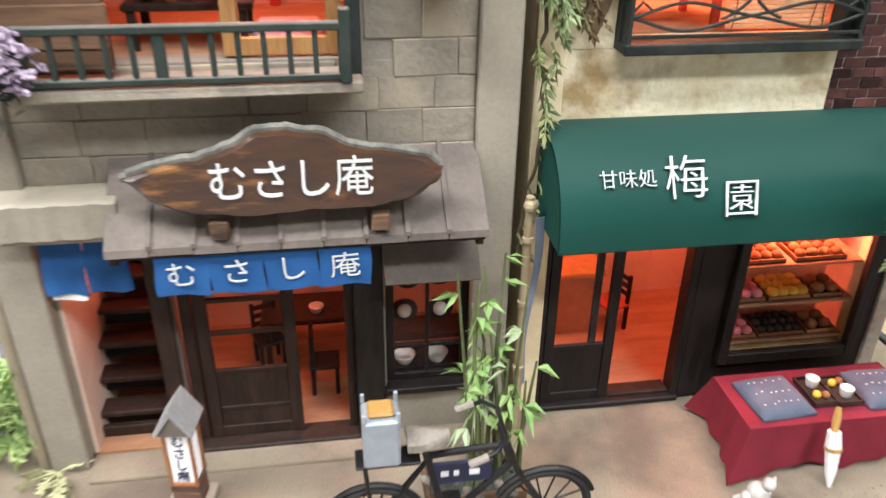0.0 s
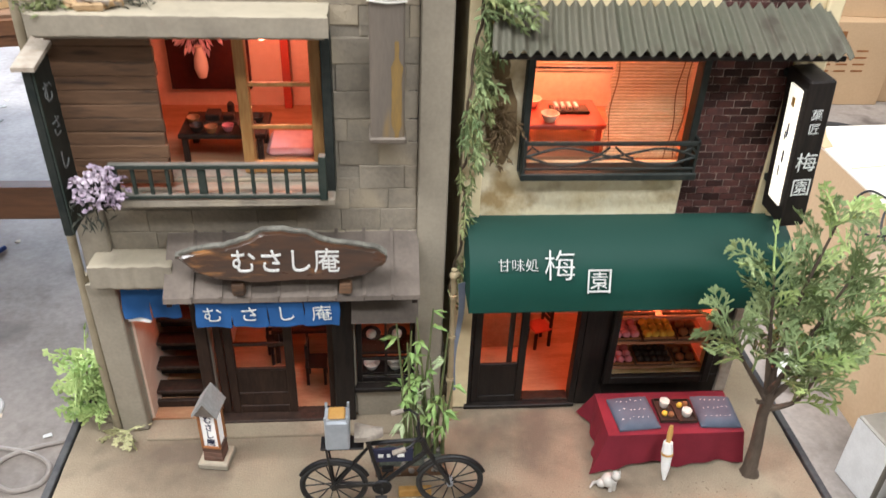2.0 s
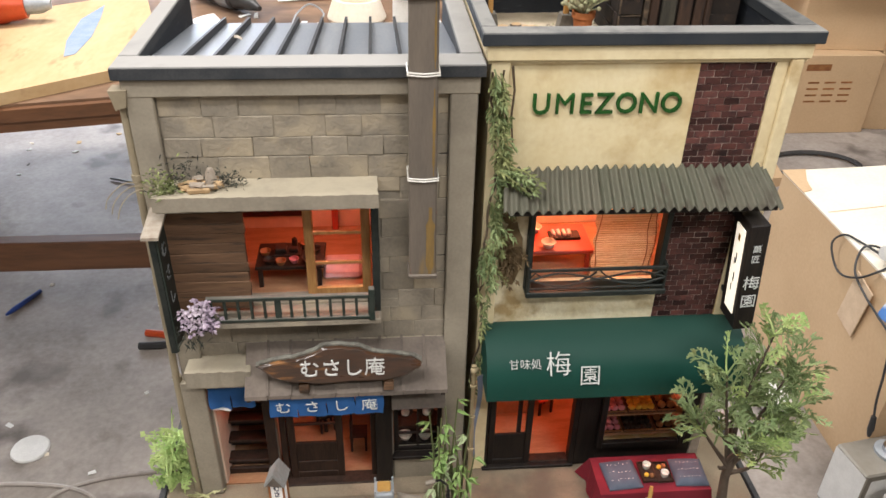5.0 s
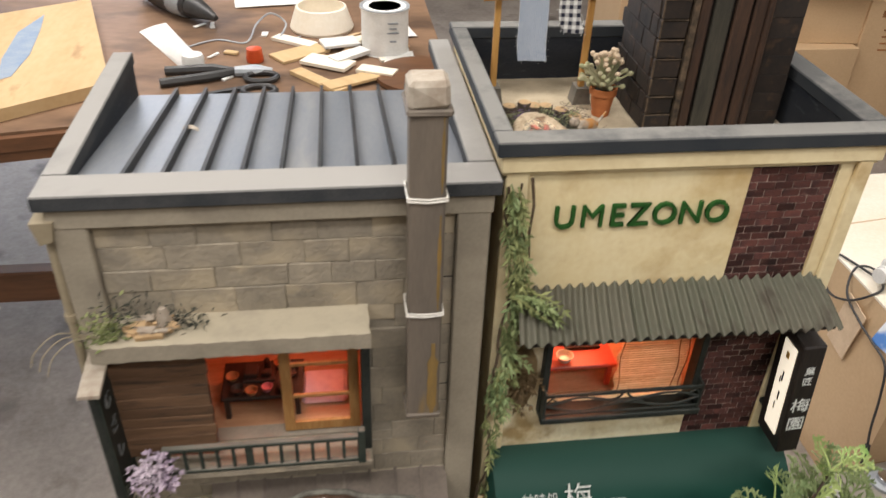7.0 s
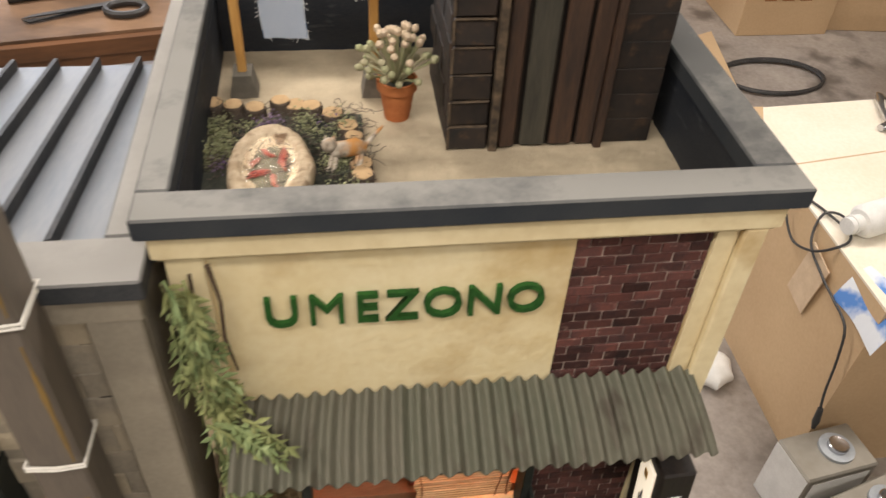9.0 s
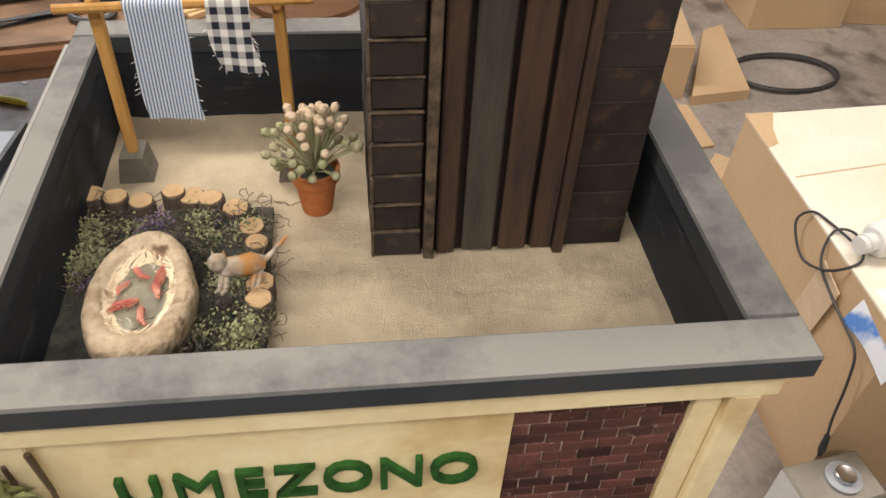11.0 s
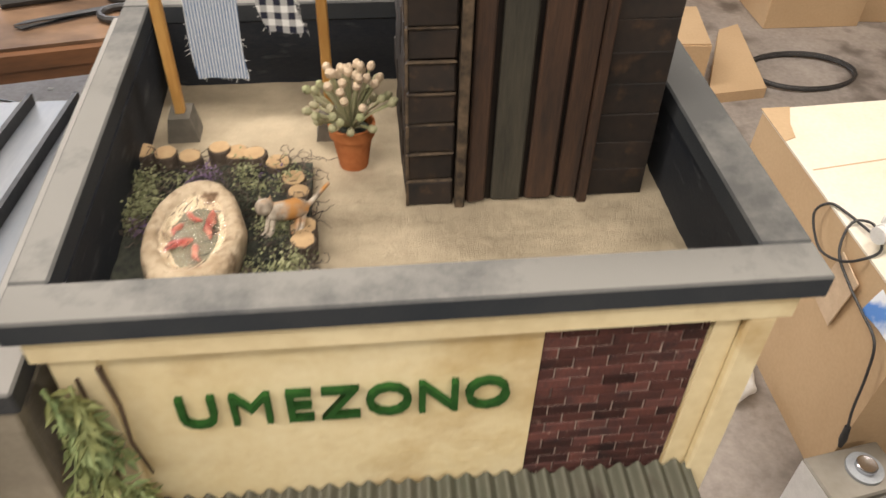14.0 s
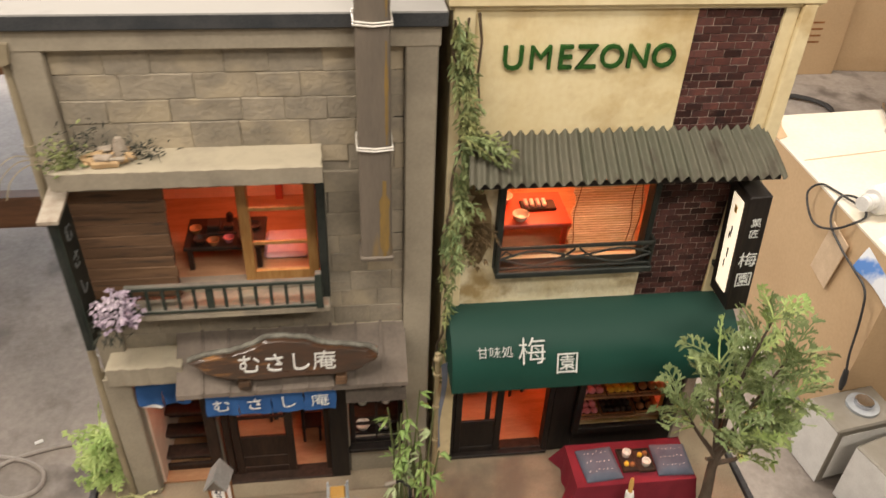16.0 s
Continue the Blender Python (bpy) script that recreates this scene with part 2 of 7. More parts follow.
class Shape:
    """Collects vertices (mm) and faces for one mesh."""

    def __init__(self):
        self.v, self.f, self.smooth = [], [], False

    def add(self, verts, faces):
        o = len(self.v)
        self.v += [tuple(p) for p in verts]
        self.f += [tuple(i + o for i in q) for q in faces]
        return self

    def box(self, x0, x1, y0, y1, z0, z1, c=0.0, jit=0.0):
        """A box with chamfered edges c; jit shifts its corners a little."""
        if c <= 0:
            p = [(x, y, z) for z in (z0, z1) for y in (y0, y1) for x in (x0, x1)]
            if jit:
                p = [tuple(a + random.uniform(-jit, jit) for a in q) for q in p]
            return self.add(p, [(0, 2, 3, 1), (4, 5, 7, 6), (0, 1, 5, 4), (2, 6, 7, 3), (0, 4, 6, 2), (1, 3, 7, 5)])
        c = min(c, (x1 - x0) / 2.2, (y1 - y0) / 2.2, (z1 - z0) / 2.2)
        o = len(self.v)
        lo, hi = (x0, y0, z0), (x1, y1, z1)
        idx = {}
        for sx in (0, 1):
            for sy in (0, 1):
                for sz in (0, 1):
                    s = (sx, sy, sz)
                    dj = [random.uniform(-jit, jit) for _ in range(3)] if jit else (0, 0, 0)
                    for a in range(3):
                        q = [(hi[k] - (c if k != a else 0)) if s[k] else (lo[k] + (c if k != a else 0)) for k in range(3)]
                        idx[(s, a)] = len(self.v)
                        self.v.append(tuple(q[k] + dj[k] for k in range(3)))
        F = []
        for a in range(3):
            b, d = (a + 1) % 3, (a + 2) % 3
            for e in (0, 1):
                ring = []
                for (u, w) in ((0, 0), (1, 0), (1, 1), (0, 1)):
                    s = [0, 0, 0]
                    s[a], s[b], s[d] = e, u, w
                    ring.append(idx[(tuple(s), a)])
                F.append(tuple(ring if e else ring[::-1]))
            for u in (0, 1):
                for w in (0, 1):
                    s0, s1 = [0, 0, 0], [0, 0, 0]
                    s0[b], s0[d], s1[b], s1[d] = u, w, u, w
                    s1[a] = 1
                    q = (idx[(tuple(s0), b)], idx[(tuple(s1), b)], idx[(tuple(s1), d)], idx[(tuple(s0), d)])
                    F.append(q if (u == w) == False else q[::-1])
        for s in [(i, j, k) for i in (0, 1) for j in (0, 1) for k in (0, 1)]:
            q = (idx[(s, 0)], idx[(s, 1)], idx[(s, 2)])
            F.append(q if sum(s) % 2 else q[::-1])
        self.f += F
        return self

    def tube(self, pts, rad, n=8, cap=True):
        """A round bar along pts; rad is one radius or one for each point."""
        pts = [Vector(p) for p in pts]
        rad = rad if isinstance(rad, (list, tuple)) else [rad] * len(pts)
        o = len(self.v)
        up = None
        for i, p in enumerate(pts):
            d = (pts[min(i + 1, len(pts) - 1)] - pts[max(i - 1, 0)]).normalized()
            if up is None:
                up = d.orthogonal().normalized()
            up = (up - d * up.dot(d)).normalized()
            w = d.cross(up)
            for k in range(n):
                a = 2 * math.pi * k / n
                self.v.append(tuple(p + (up * math.cos(a) + w * math.sin(a)) * rad[i]))
        for i in range(len(pts) - 1):
            for k in range(n):
                a, b = o + i * n + k, o + i * n + (k + 1) % n
                self.f.append((a, b, b + n, a + n))
        if cap:
            self.f.append(tuple(o + k for k in range(n))[::-1])
            self.f.append(tuple(o + (len(pts) - 1) * n + k for k in range(n)))
        return self

    def lathe(self, cx, cy, prof, n=24, sx=1.0, sy=1.0, wob=0.0):
        """A turned form about the upright axis: prof is (radius, z)."""
        o = len(self.v)
        w = [1 + random.uniform(-wob, wob) for _ in range(n)]
        for r, z in prof:
            for k in range(n):
                a = 2 * math.pi * k / n
                self.v.append((cx + r * sx * math.cos(a) * w[k], cy + r * sy * math.sin(a) * w[k], z))
        for i in range(len(prof) - 1):
            for k in range(n):
                a, b = o + i * n + k, o + i * n + (k + 1) % n
                self.f.append((a, b, b + n, a + n))
        self.f.append(tuple(o + k for k in range(n))[::-1])
        self.f.append(tuple(o + (len(prof) - 1) * n + k for k in range(n)))
        return self

    def ball(self, c, r, n=8, m=6, sz=1.0, wob=0.0):
        c = Vector(c)
        pr = [(max(r * math.sin(math.pi * (i + 0.02) / (m + 0.04)), r * 0.02), c.z - r * sz * math.cos(math.pi * i / m)) for i in range(m + 1)]
        return self.lathe(c.x, c.y, pr, n, wob=wob)

    def prism(self, poly, axis, a, b):
        """A polygon in the plane across the axis, drawn out from a to b along it."""
        k = len(poly)

        def put(p, h):
            return {"x": (h, p[0], p[1]), "y": (p[0], h, p[1]), "z": (p[0], p[1], h)}[axis]

        vs = [put(p, a) for p in poly] + [put(p, b) for p in poly]
        fs = [(i, (i + 1) % k, k + (i + 1) % k, k + i) for i in range(k)] + [tuple(range(k))[::-1], tuple(range(k, 2 * k))]
        return self.add(vs, fs)

    def sheet(self, fn, nu, nv, thick=0.0):
        """A sheet from fn(u, v) with u and v in 0..1; with a thickness straight down or by a vector."""
        t = Vector(thick) if isinstance(thick, tuple) else Vector((0, 0, -thick))
        o = len(self.v)
        for side in (0, 1) if t.length else (0,):
            for j in range(nv + 1):
                for i in range(nu + 1):
                    self.v.append(tuple(Vector(fn(i / nu, j / nv)) + t * side))
        w = nu + 1
        N = w * (nv + 1)
        for j in range(nv):
            for i in range(nu):
                a = o + j * w + i
                self.f.append((a, a + 1, a + 1 + w, a + w))
                if t.length:
                    self.f.append((a + N, a + w + N, a + 1 + w + N, a + 1 + N))
        if t.length:
            rim = [o + i for i in range(w)] + [o + j * w + nu for j in range(1, nv + 1)] + [o + nv * w + i for i in range(nu - 1, -1, -1)] + [o + j * w for j in range(nv - 1, 0, -1)]
            for a, b in zip(rim, rim[1:] + rim[:1]):
                self.f.append((b, a, a + N, b + N))
        return self

    def leaf(self, p, d, length, width, n=2, droop=0.25):
        """One small pointed leaf from p along d."""
        p, d = Vector(p), Vector(d).normalized()
        s = d.cross(Vector((random.uniform(-1, 1), random.uniform(-1, 1), random.uniform(-0.3, 1)))).normalized() * width / 2
        u = d.cross(s).normalized() * width * 0.25
        m = p + d * length * 0.45
        e = p + d * length + Vector((0, 0, -droop * length))
        return self.add([p, m + s + u, e, m - s + u, m], [(0, 4, 1), (1, 4, 2), (0, 3, 4), (3, 2, 4)])


def mesh_of(name, sh, material, base, smooth):
    me = bpy.data.meshes.new(name)
    b = Vector(base)
    me.from_pydata([tuple((Vector(p) - b) * MM) for p in sh.v], [], sh.f)
    bm = bmesh.new()
    bm.from_mesh(me)
    bmesh.ops.recalc_face_normals(bm, faces=bm.faces)
    bm.to_mesh(me)
    bm.free()
    if smooth:
        me.shade_smooth()
        me.set_sharp_from_angle(angle=radians(smooth if smooth > 1 else 40))
    me.materials.append(material)
    return me


def thing(name, label, category, base=(0, 0, 0), group="", kind=""):
    ob = new(name)
    ob.empty_display_size = 0.01
    ob.location = V(base)
    return tagged(ob, label, category, group, kind)


def base_of(ob):
    p = Vector((0, 0, 0))
    while ob:
        p = p + ob.location / MM
        ob = ob.parent
    return p


def part(name, sh, material, parent, label="", smooth=0, kind=""):
    ob = new(name, mesh_of(name, sh, material, base_of(parent), smooth))
    ob.parent = parent
    return tagged(ob, label, kind=kind)


def solid(name, sh, material, label, category="", base=(0, 0, 0), kind="", group="", smooth=0):
    """A thing of one mesh."""
    ob = new(name, mesh_of(name, sh, material, base, smooth))
    ob.location = V(base)
    return tagged(ob, label, category, group, kind)


def text_mesh(body, size, extrude=0.3, bold=0.0, spacing=1.0):
    cu = bpy.data.curves.new("lettering", "FONT")
    cu.body, cu.size, cu.extrude, cu.offset, cu.space_character = body, size * MM, extrude * MM, bold * MM, spacing
    cu.align_x, cu.align_y, cu.resolution_u = "CENTER", "CENTER", 3
    ob = new("lettering", cu)
    me = bpy.data.meshes.new_from_object(ob.evaluated_get(bpy.context.evaluated_depsgraph_get()))
    bpy.data.objects.remove(ob)
    bpy.data.curves.remove(cu)
    return me


def letters(name, body, size, m, material, parent, label="", extrude=0.3, bold=0.0, wide=1.0):
    """Lettering, placed by a pose in mm whose x runs along the line and whose z stands out of the face."""
    me = text_mesh(body, size, extrude, bold)
    me.transform(Matrix.Diagonal((wide, 1, 1, 1)))
    m = m.copy()
    m.translation = (m.translation - base_of(parent)) * MM
    me.transform(m)
    me.materials.clear()
    me.materials.append(material)
    ob = new(name, me)
    ob.parent = parent
    return tagged(ob, label)




def on_front(x, y, z, roll=0.0, lean=0.0):
    """A face that looks towards the street, at x y z in mm."""
    return Matrix.Translation((x, y, z)) @ pose(0, 0, 0, 90 - lean, 0, 0) @ pose(0, 0, 0, 0, 0, roll)



# ---- workshop ----
CEMENT = mat("stained_cement_floor", (0.45, 0.405, 0.365), (0.235, 0.205, 0.185), 0.5, grain=90, blotch=5, mix=1.0, bump=0.12, spot=(0.15, 0.13, 0.115), spot_scale=8, spot_at=0.6, dist=0.002)
WALLW = mat("workshop_wall", (0.4, 0.38, 0.34), (0.34, 0.32, 0.28), 0.9, grain=40, blotch=2, bump=0.1)
TABLEW = mat("worn_brown_tabletop", (0.27, 0.165, 0.10), (0.16, 0.095, 0.058), 0.55, grain=60, blotch=9, mix=0.9, bump=0.1, spot=(0.095, 0.058, 0.037), spot_scale=8, spot_at=0.57, stretch=(0.7, 1.2, 1.2))
BEAM = mat("brown_table_beam", (0.16, 0.07, 0.03), (0.1, 0.045, 0.02), 0.45, grain=60, blotch=12, bump=0.1, stretch=(0.4, 3, 3))
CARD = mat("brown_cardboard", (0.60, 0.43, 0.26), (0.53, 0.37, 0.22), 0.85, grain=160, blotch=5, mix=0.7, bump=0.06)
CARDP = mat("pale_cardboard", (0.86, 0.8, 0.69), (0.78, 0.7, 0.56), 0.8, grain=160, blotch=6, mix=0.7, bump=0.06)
solid("floor", Shape().box(-3200, 3200, -3200, 3600, -640, -600), CEMENT, "stained grey cement workshop floor", kind="structure")
solid("ceiling", Shape().box(-3200, 3200, -3200, 3600, 2000, 2040), WALLW, "plain pale workshop ceiling", kind="structure")
north = Shape().box(-3200, -2800, 3600, 3640, -600, 2000).box(-600, 3200, 3600, 3640, -600, 2000)
north.box(-2800, -600, 3600, 3640, -600, -200).box(-2800, -600, 3600, 3640, 1100, 2000)
solid("wall_north", north, WALLW, "plain pale workshop wall with a wide window opening", kind="structure")
w1 = thing("window_1", "plain wide workshop window in a pale wooden frame", "window", (-1700, 3620, -200), kind="structure")
for b in ((-2800, -2760, -200, 1100), (-640, -600, -200, 1100), (-2760, -640, -200, -160), (-2760, -640, 1060, 1100), (-1715, -1685, -160, 1060)):
    part("window_frame", Shape().box(b[0], b[1], 3605, 3635, b[2], b[3], 2), CARDP, w1)
solid("wall_south", Shape().box(-3200, 3200, -3240, -3200, -600, 2000), WALLW, "plain pale workshop wall", kind="structure")
SKYB = mat("overcast_sky", (0.8, 0.85, 0.9), (0.75, 0.8, 0.86), 1.0, bump=0, emit=(0.86, 0.92, 1.0), power=1.2)
solid("backdrop", Shape().box(-3000, -400, 3700, 3710, -400, 1300), SKYB, "pale overcast sky outside the window", kind="structure")
solid("wall_west", Shape().box(-3240, -3200, -3240, 3640, -640, 2040), WALLW, "plain pale workshop wall", kind="structure")
solid("wall_east", Shape().box(3200, 3240, -3240, 3640, -640, 2040), WALLW, "plain pale workshop wall", kind="structure")

# ---- model base and ground ----
stand = thing("model_stand", "dark wooden stand under the model base", "stand", (-10, 20, -600))
part("tabletop", Shape().box(-225, 205, -110, 165, -32, -16, 2), BEAM, stand)
for x in (-215, 175):
    for y in (-100, 140):
        part("leg", Shape().box(x, x + 20, y, y + 20, -600, -32, 1), BEAM, stand)
base = thing("diorama_board", "black-edged model base with a dusty tan street surface", "diorama", (0, 0, -16))
part("board", Shape().box(-247, 227, -152, 176, -16, -3), EDGE, base)


def street(u, v):
    x, y = -246 + 472 * u, -151 + 326 * v
    z = noise.noise(Vector((x, y, 0)) * 0.03) * 0.7 + noise.noise(Vector((x, y, 5)) * 0.15) * 0.25 - 0.6
    if y < -92:
        z -= 1.6 * min(1, (-92 - y) / 2.5)
    return x, y, z


part("street_surface", Shape().sheet(street, 150, 110, 2.5), GROUND, base, "tan dusty pavement with a low kerb line", smooth=1)
for nm, b in (("rim", (-252, -247, -155, 180, -16, 1)), ("rim", (227, 232, -155, 180, -16, 1)), ("rim", (-247, 227, 176, 180, -16, 1)), ("rim", (-247, 227, -156, -152, -16, 0.5))):
    part(nm, Shape().box(*b, 0.6), EDGE, base)

# ---- grey stone house ----
h1 = thing("stone_house", "miniature grey stone two-storey noodle shop with a metal roof", "model house", (-115, 70, 0))


def framed_wall(parent, material, x0, x1, z0, z1, y0, y1, holes):
    """A wall slab with rectangular openings (hx0, hx1, hz0, hz1) going through it."""
    xs = sorted({x0, x1, *[h[0] for h in holes], *[h[1] for h in holes]})
    zs = sorted({z0, z1, *[h[2] for h in holes], *[h[3] for h in holes]})
    for a, b in zip(xs, xs[1:]):
        start = None
        for c, d in zip(zs, zs[1:]):
            mid = ((a + b) / 2, (c + d) / 2)
            solid_here = not any(h[0] < mid[0] < h[1] and h[2] < mid[1] < h[3] for h in holes)
            if solid_here and start is None:
                start = c
            if not solid_here and start is not None:
                part("wall_panel", Shape().box(a, b, y0, y1, start, c), material, parent)
                start = None
        if start is not None:
            part("wall_panel", Shape().box(a, b, y0, y1, start, z1), material, parent)


H1_HOLES = [(-203, -72, 184, 268), (-200, -163, 0, 118), (-155, -77, 0, 118), (-64, -25, 27, 96)]
framed_wall(h1, MORTAR, -213, -9, 0, 338, -7, 3, H1_HOLES)
part("side_wall", Shape().box(-216, -213, -7, 165, 0, 350), CONC, h1)
part("side_wall", Shape().box(-12, -9, 3, 165, 0, 338), CONC, h1)
part("back_wall", Shape().box(-213, -12, 161, 165, 0, 322), CONC, h1)
part("pilaster", Shape().box(-216, -200, -12, -7, 118, 338, 0.8), CONC, h1)
part("pilaster", Shape().box(-218, -201, -15, -4, -1, 118, 0.8, 0.4), CONC, h1)
part("pilaster", Shape().box(-26, -9, -12, -7, -1, 338, 0.8), CONC, h1)
# near-black strip stands in for the shade between duct and pilaster
part("duct_recess", Shape().box(-31.5, -26.3, -7.6, -7.1, 205, 335), DARKB, h1, "dark strip painted as the shade beside the duct")
part("frieze", Shape().box(-217, -8, -12.5, -7, 336, 347, 0.6), CONC, h1)
part("coping", Shape().box(-221, -5, -15, 6, 347, 355, 0.7), COPEL, h1, "dusty dark slate coping")
part("coping", Shape().box(-221, -209, 6.2, 166, 347, 355, 0.7), COPEL, h1)
part("coping", Shape().box(-19, -5, 6.2, 182, 347, 355, 0.7), COPEL, h1)
part("parapet_inside", Shape().box(-212.5, -210, 8, 165, 318, 347), PARIN, h1)
part("parapet_inside", Shape().box(-17, -12, 8, 165, 318, 347), COPE, h1)
roof1 = part("roof", Shape().prism([(3, 349), (165, 326), (165, 322), (3, 345)], "x", -210, -17), ROOFM, h1, "grey standing-seam metal roof")
for i in range(9):
    x = -186 + 18.6 * i
    part("seam", Shape().prism([(8, 348.4), (163, 326.4), (163, 331.4), (8, 353.4)], "x", x, x + 1.9), RIBM, roof1)
part("paint_flake", Shape().sheet(lambda u, v: (-169 + 9 * u, 80 + 4 * v * (1 - 0.6 * u), 340 + 1.8 * math.sin(math.pi * u) + 1.0 * v), 8, 4, 0.3), WHITEW, roof1, "curled whitish paint flake")
for z0, z1, nm in ((118, 122, "storey_floor"), (268, 272, "storey_ceiling")):
    part(nm, Shape().box(-213, -12, 3, 161, z0, z1), ROOMW if z0 < 200 else ROOM, h1)
part("ground_floor", Shape().box(-213, -12, -7, 161, 0, 2), ROOMW, h1)
part("partition", Shape().box(-162, -158, 3, 161, 2, 118), ROOM, h1)
part("room_back", Shape().box(-158, -12, 92, 95, 2, 118), ROOM, h1)
part("room_back", Shape().box(-213, -12, 92, 95, 122, 268), ROOM, h1)
part("inner_lining", Shape().box(-213, -211, 3, 92, 122, 268), ROOM, h1)
part("inner_lining", Shape().box(-14, -12, 3, 92, 2, 118), ROOM, h1)
glow_lamp(-112, 45, 108, 0.065, ORANGE)
glow_lamp(-112, 40, 250, 0.115, ORANGE)
glow_lamp(-181, 40, 112, 0.035, ORANGE)

# ---- cream house ----
h2 = thing("cream_house", "miniature cream plaster sweet shop with dark brick panel", "model house", (98, 80, 0))
H2_HOLES = [(33, 128, 187, 252), (9, 84, 0, 118), (106, 174, 26, 118)]
framed_wall(h2, CREAM, 0, 195, 0, 353, 0, 6, H2_HOLES + [(130, 178, 130, 353)])
part("wall_panel", Shape().box(130, 178, 1.2, 6, 130, 353), CREAM, h2)
part("worn_plaster", Shape().box(11.2, 129.8, -0.8, -0.1, 118, 183), CREAMW, h2, "worn stained cream plaster")
part("worn_plaster", Shape().box(11.2, 30.8, -0.8, -0.1, 183.3, 277), CREAMW, h2)
part("side_wall", Shape().box(0, 3, 6, 165, 0, 353), CREAMP, h2)
part("side_wall", Shape().box(191, 194, 6, 165, 0, 353), CREAMP, h2)
part("back_wall", Shape().box(3, 192, 161, 165, 0, 353), CREAMP, h2)
part("corner_strip", Shape().box(178.2, 186, -1.0, 0, 118, 353, 0.3), CREAMP, h2)
part("pilaster", Shape().box(186, 194.5, -4, 0, 118, 353, 0.9), CREAMP, h2)
part("pilaster", Shape().box(-1, 11, -2.5, 0, 0, 353, 0.6), CREAMP, h2)
part("pilaster", Shape().box(185, 193, -4, 4, 0, 118, 0.5), WHITEW, h2, "worn whitish corner post")
part("cornice", Shape().box(-4, 198, -4.6, 0, 353.2, 363, 0.6), CREAMP, h2)
part("cornice_bead", Shape().box(-3, 197, -2.2, 0, 350.6, 353.1, 0.5), CREAMP, h2)
part("cornice", Shape().box(194, 198, 0, 166, 353, 363, 0.6), CREAMP, h2)
part("cornice", Shape().box(-4, 0, 0, 166, 353, 363, 0.6), CREAMP, h2)
part("coping", Shape().box(-7, 203, -7, 7, 363, 371, 0.7), COPE, h2, "dusty dark slate coping")
part("coping", Shape().box(-7, 3, 7, 158, 363, 371, 0.7), COPE, h2)
part("coping", Shape().box(188, 203, 7, 158, 363, 371, 0.7), COPE, h2)
part("coping", Shape().box(-7, 203, 158, 170, 363, 371, 0.7), COPE, h2)
part("parapet_inside", Shape().box(0.2, 3.3, 6, 161, 335, 363), PARIN, h2)
part("parapet_inside", Shape().box(188.5, 191.5, 5, 161, 335, 363), PARIN, h2)
part("parapet_inside", Shape().box(2.5, 188.5, 158.5, 161, 335, 363), PARIN, h2)
part("parapet_inside", Shape().box(3.3, 188.5, 6.05, 6.9, 335, 363), PARIN, h2)


def roof_floor(u, v):
    x, y = 2.5 + 186 * u, 6.5 + 152 * v
    return x, y, 335.2 + noise.noise(Vector((x, y, 0)) * 0.08) * 0.5 + noise.noise(Vector((x, y, 3)) * 0.5) * 0.22 + max(0, noise.noise(Vector((x, y, 8)) * 0.22) - 0.25) * 1.3


part("roof_floor", Shape().sheet(roof_floor, 150, 120, 3.0), ROOFSAND, h2, "sandy tan flat roof surface", smooth=1)
part("storey_floor", Shape().box(3, 192, 6, 161, 150, 154), ROOMW, h2)
part("storey_ceiling", Shape().box(3, 192, 6, 161, 262, 266), ROOM, h2)
part("ground_floor", Shape().box(3, 192, 0, 161, 0, 2), ROOMW, h2)
part("room_back", Shape().box(3, 192, 98, 101, 2, 150), ROOM, h2)
part("room_back", Shape().box(3, 192, 84, 87, 154, 262), ROOM, h2)
part("inner_lining", Shape().box(3, 5, 6, 98, 2, 262), ROOM, h2)
part("inner_lining", Shape().box(190, 192, 6, 98, 2, 262), ROOM, h2)
glow_lamp(60, 40, 136, 0.15, ORANGE)
glow_lamp(140, 18, 112, 0.28, ORANGE)
glow_lamp(70, 50, 252, 0.24, (1.0, 0.36, 0.17))

# ---- awnings and canopies ----
aw = thing("shop_awning", "dark green canvas barrel awning over the sweet shop front", "awning", (98, -20, 112))


def awn_curve(u, v):
    a = v * math.pi / 2
    y, z = -40 * math.sin(a) ** 0.9 - 0.5, 112 + 42 * math.cos(a) ** 0.8
    return 3 + 191 * u, y, z


part("canopy", Shape().sheet(awn_curve, 40, 20, (0, 0.9, -0.9)), AWN, aw, smooth=1)
for x in (3, 193.2):
    poly = [(-0.5, 112.5)] + [(awn_curve(0, v / 12)[1], awn_curve(0, v / 12)[2]) for v in range(13)]
    part("end_panel", Shape().prism(poly, "x", x, x + 0.8), AWN, aw)
tin = thing("corrugated_awning", "green-grey corrugated tin awning with rust stains", "awning", (98, -14, 262))


def tin_curve(u, v):
    x = 8 + 185 * u
    return x - 1.5 * u + (3 * v + 10 * (1 - v)) * (0.5 - u) * (1 - v), -1 - 29 * v, 279.5 - 16.5 * v + 1.75 * math.sin(2 * math.pi * 27 * u) + 0.5 * noise.noise(Vector((x * 0.05, v * 2, 0)))


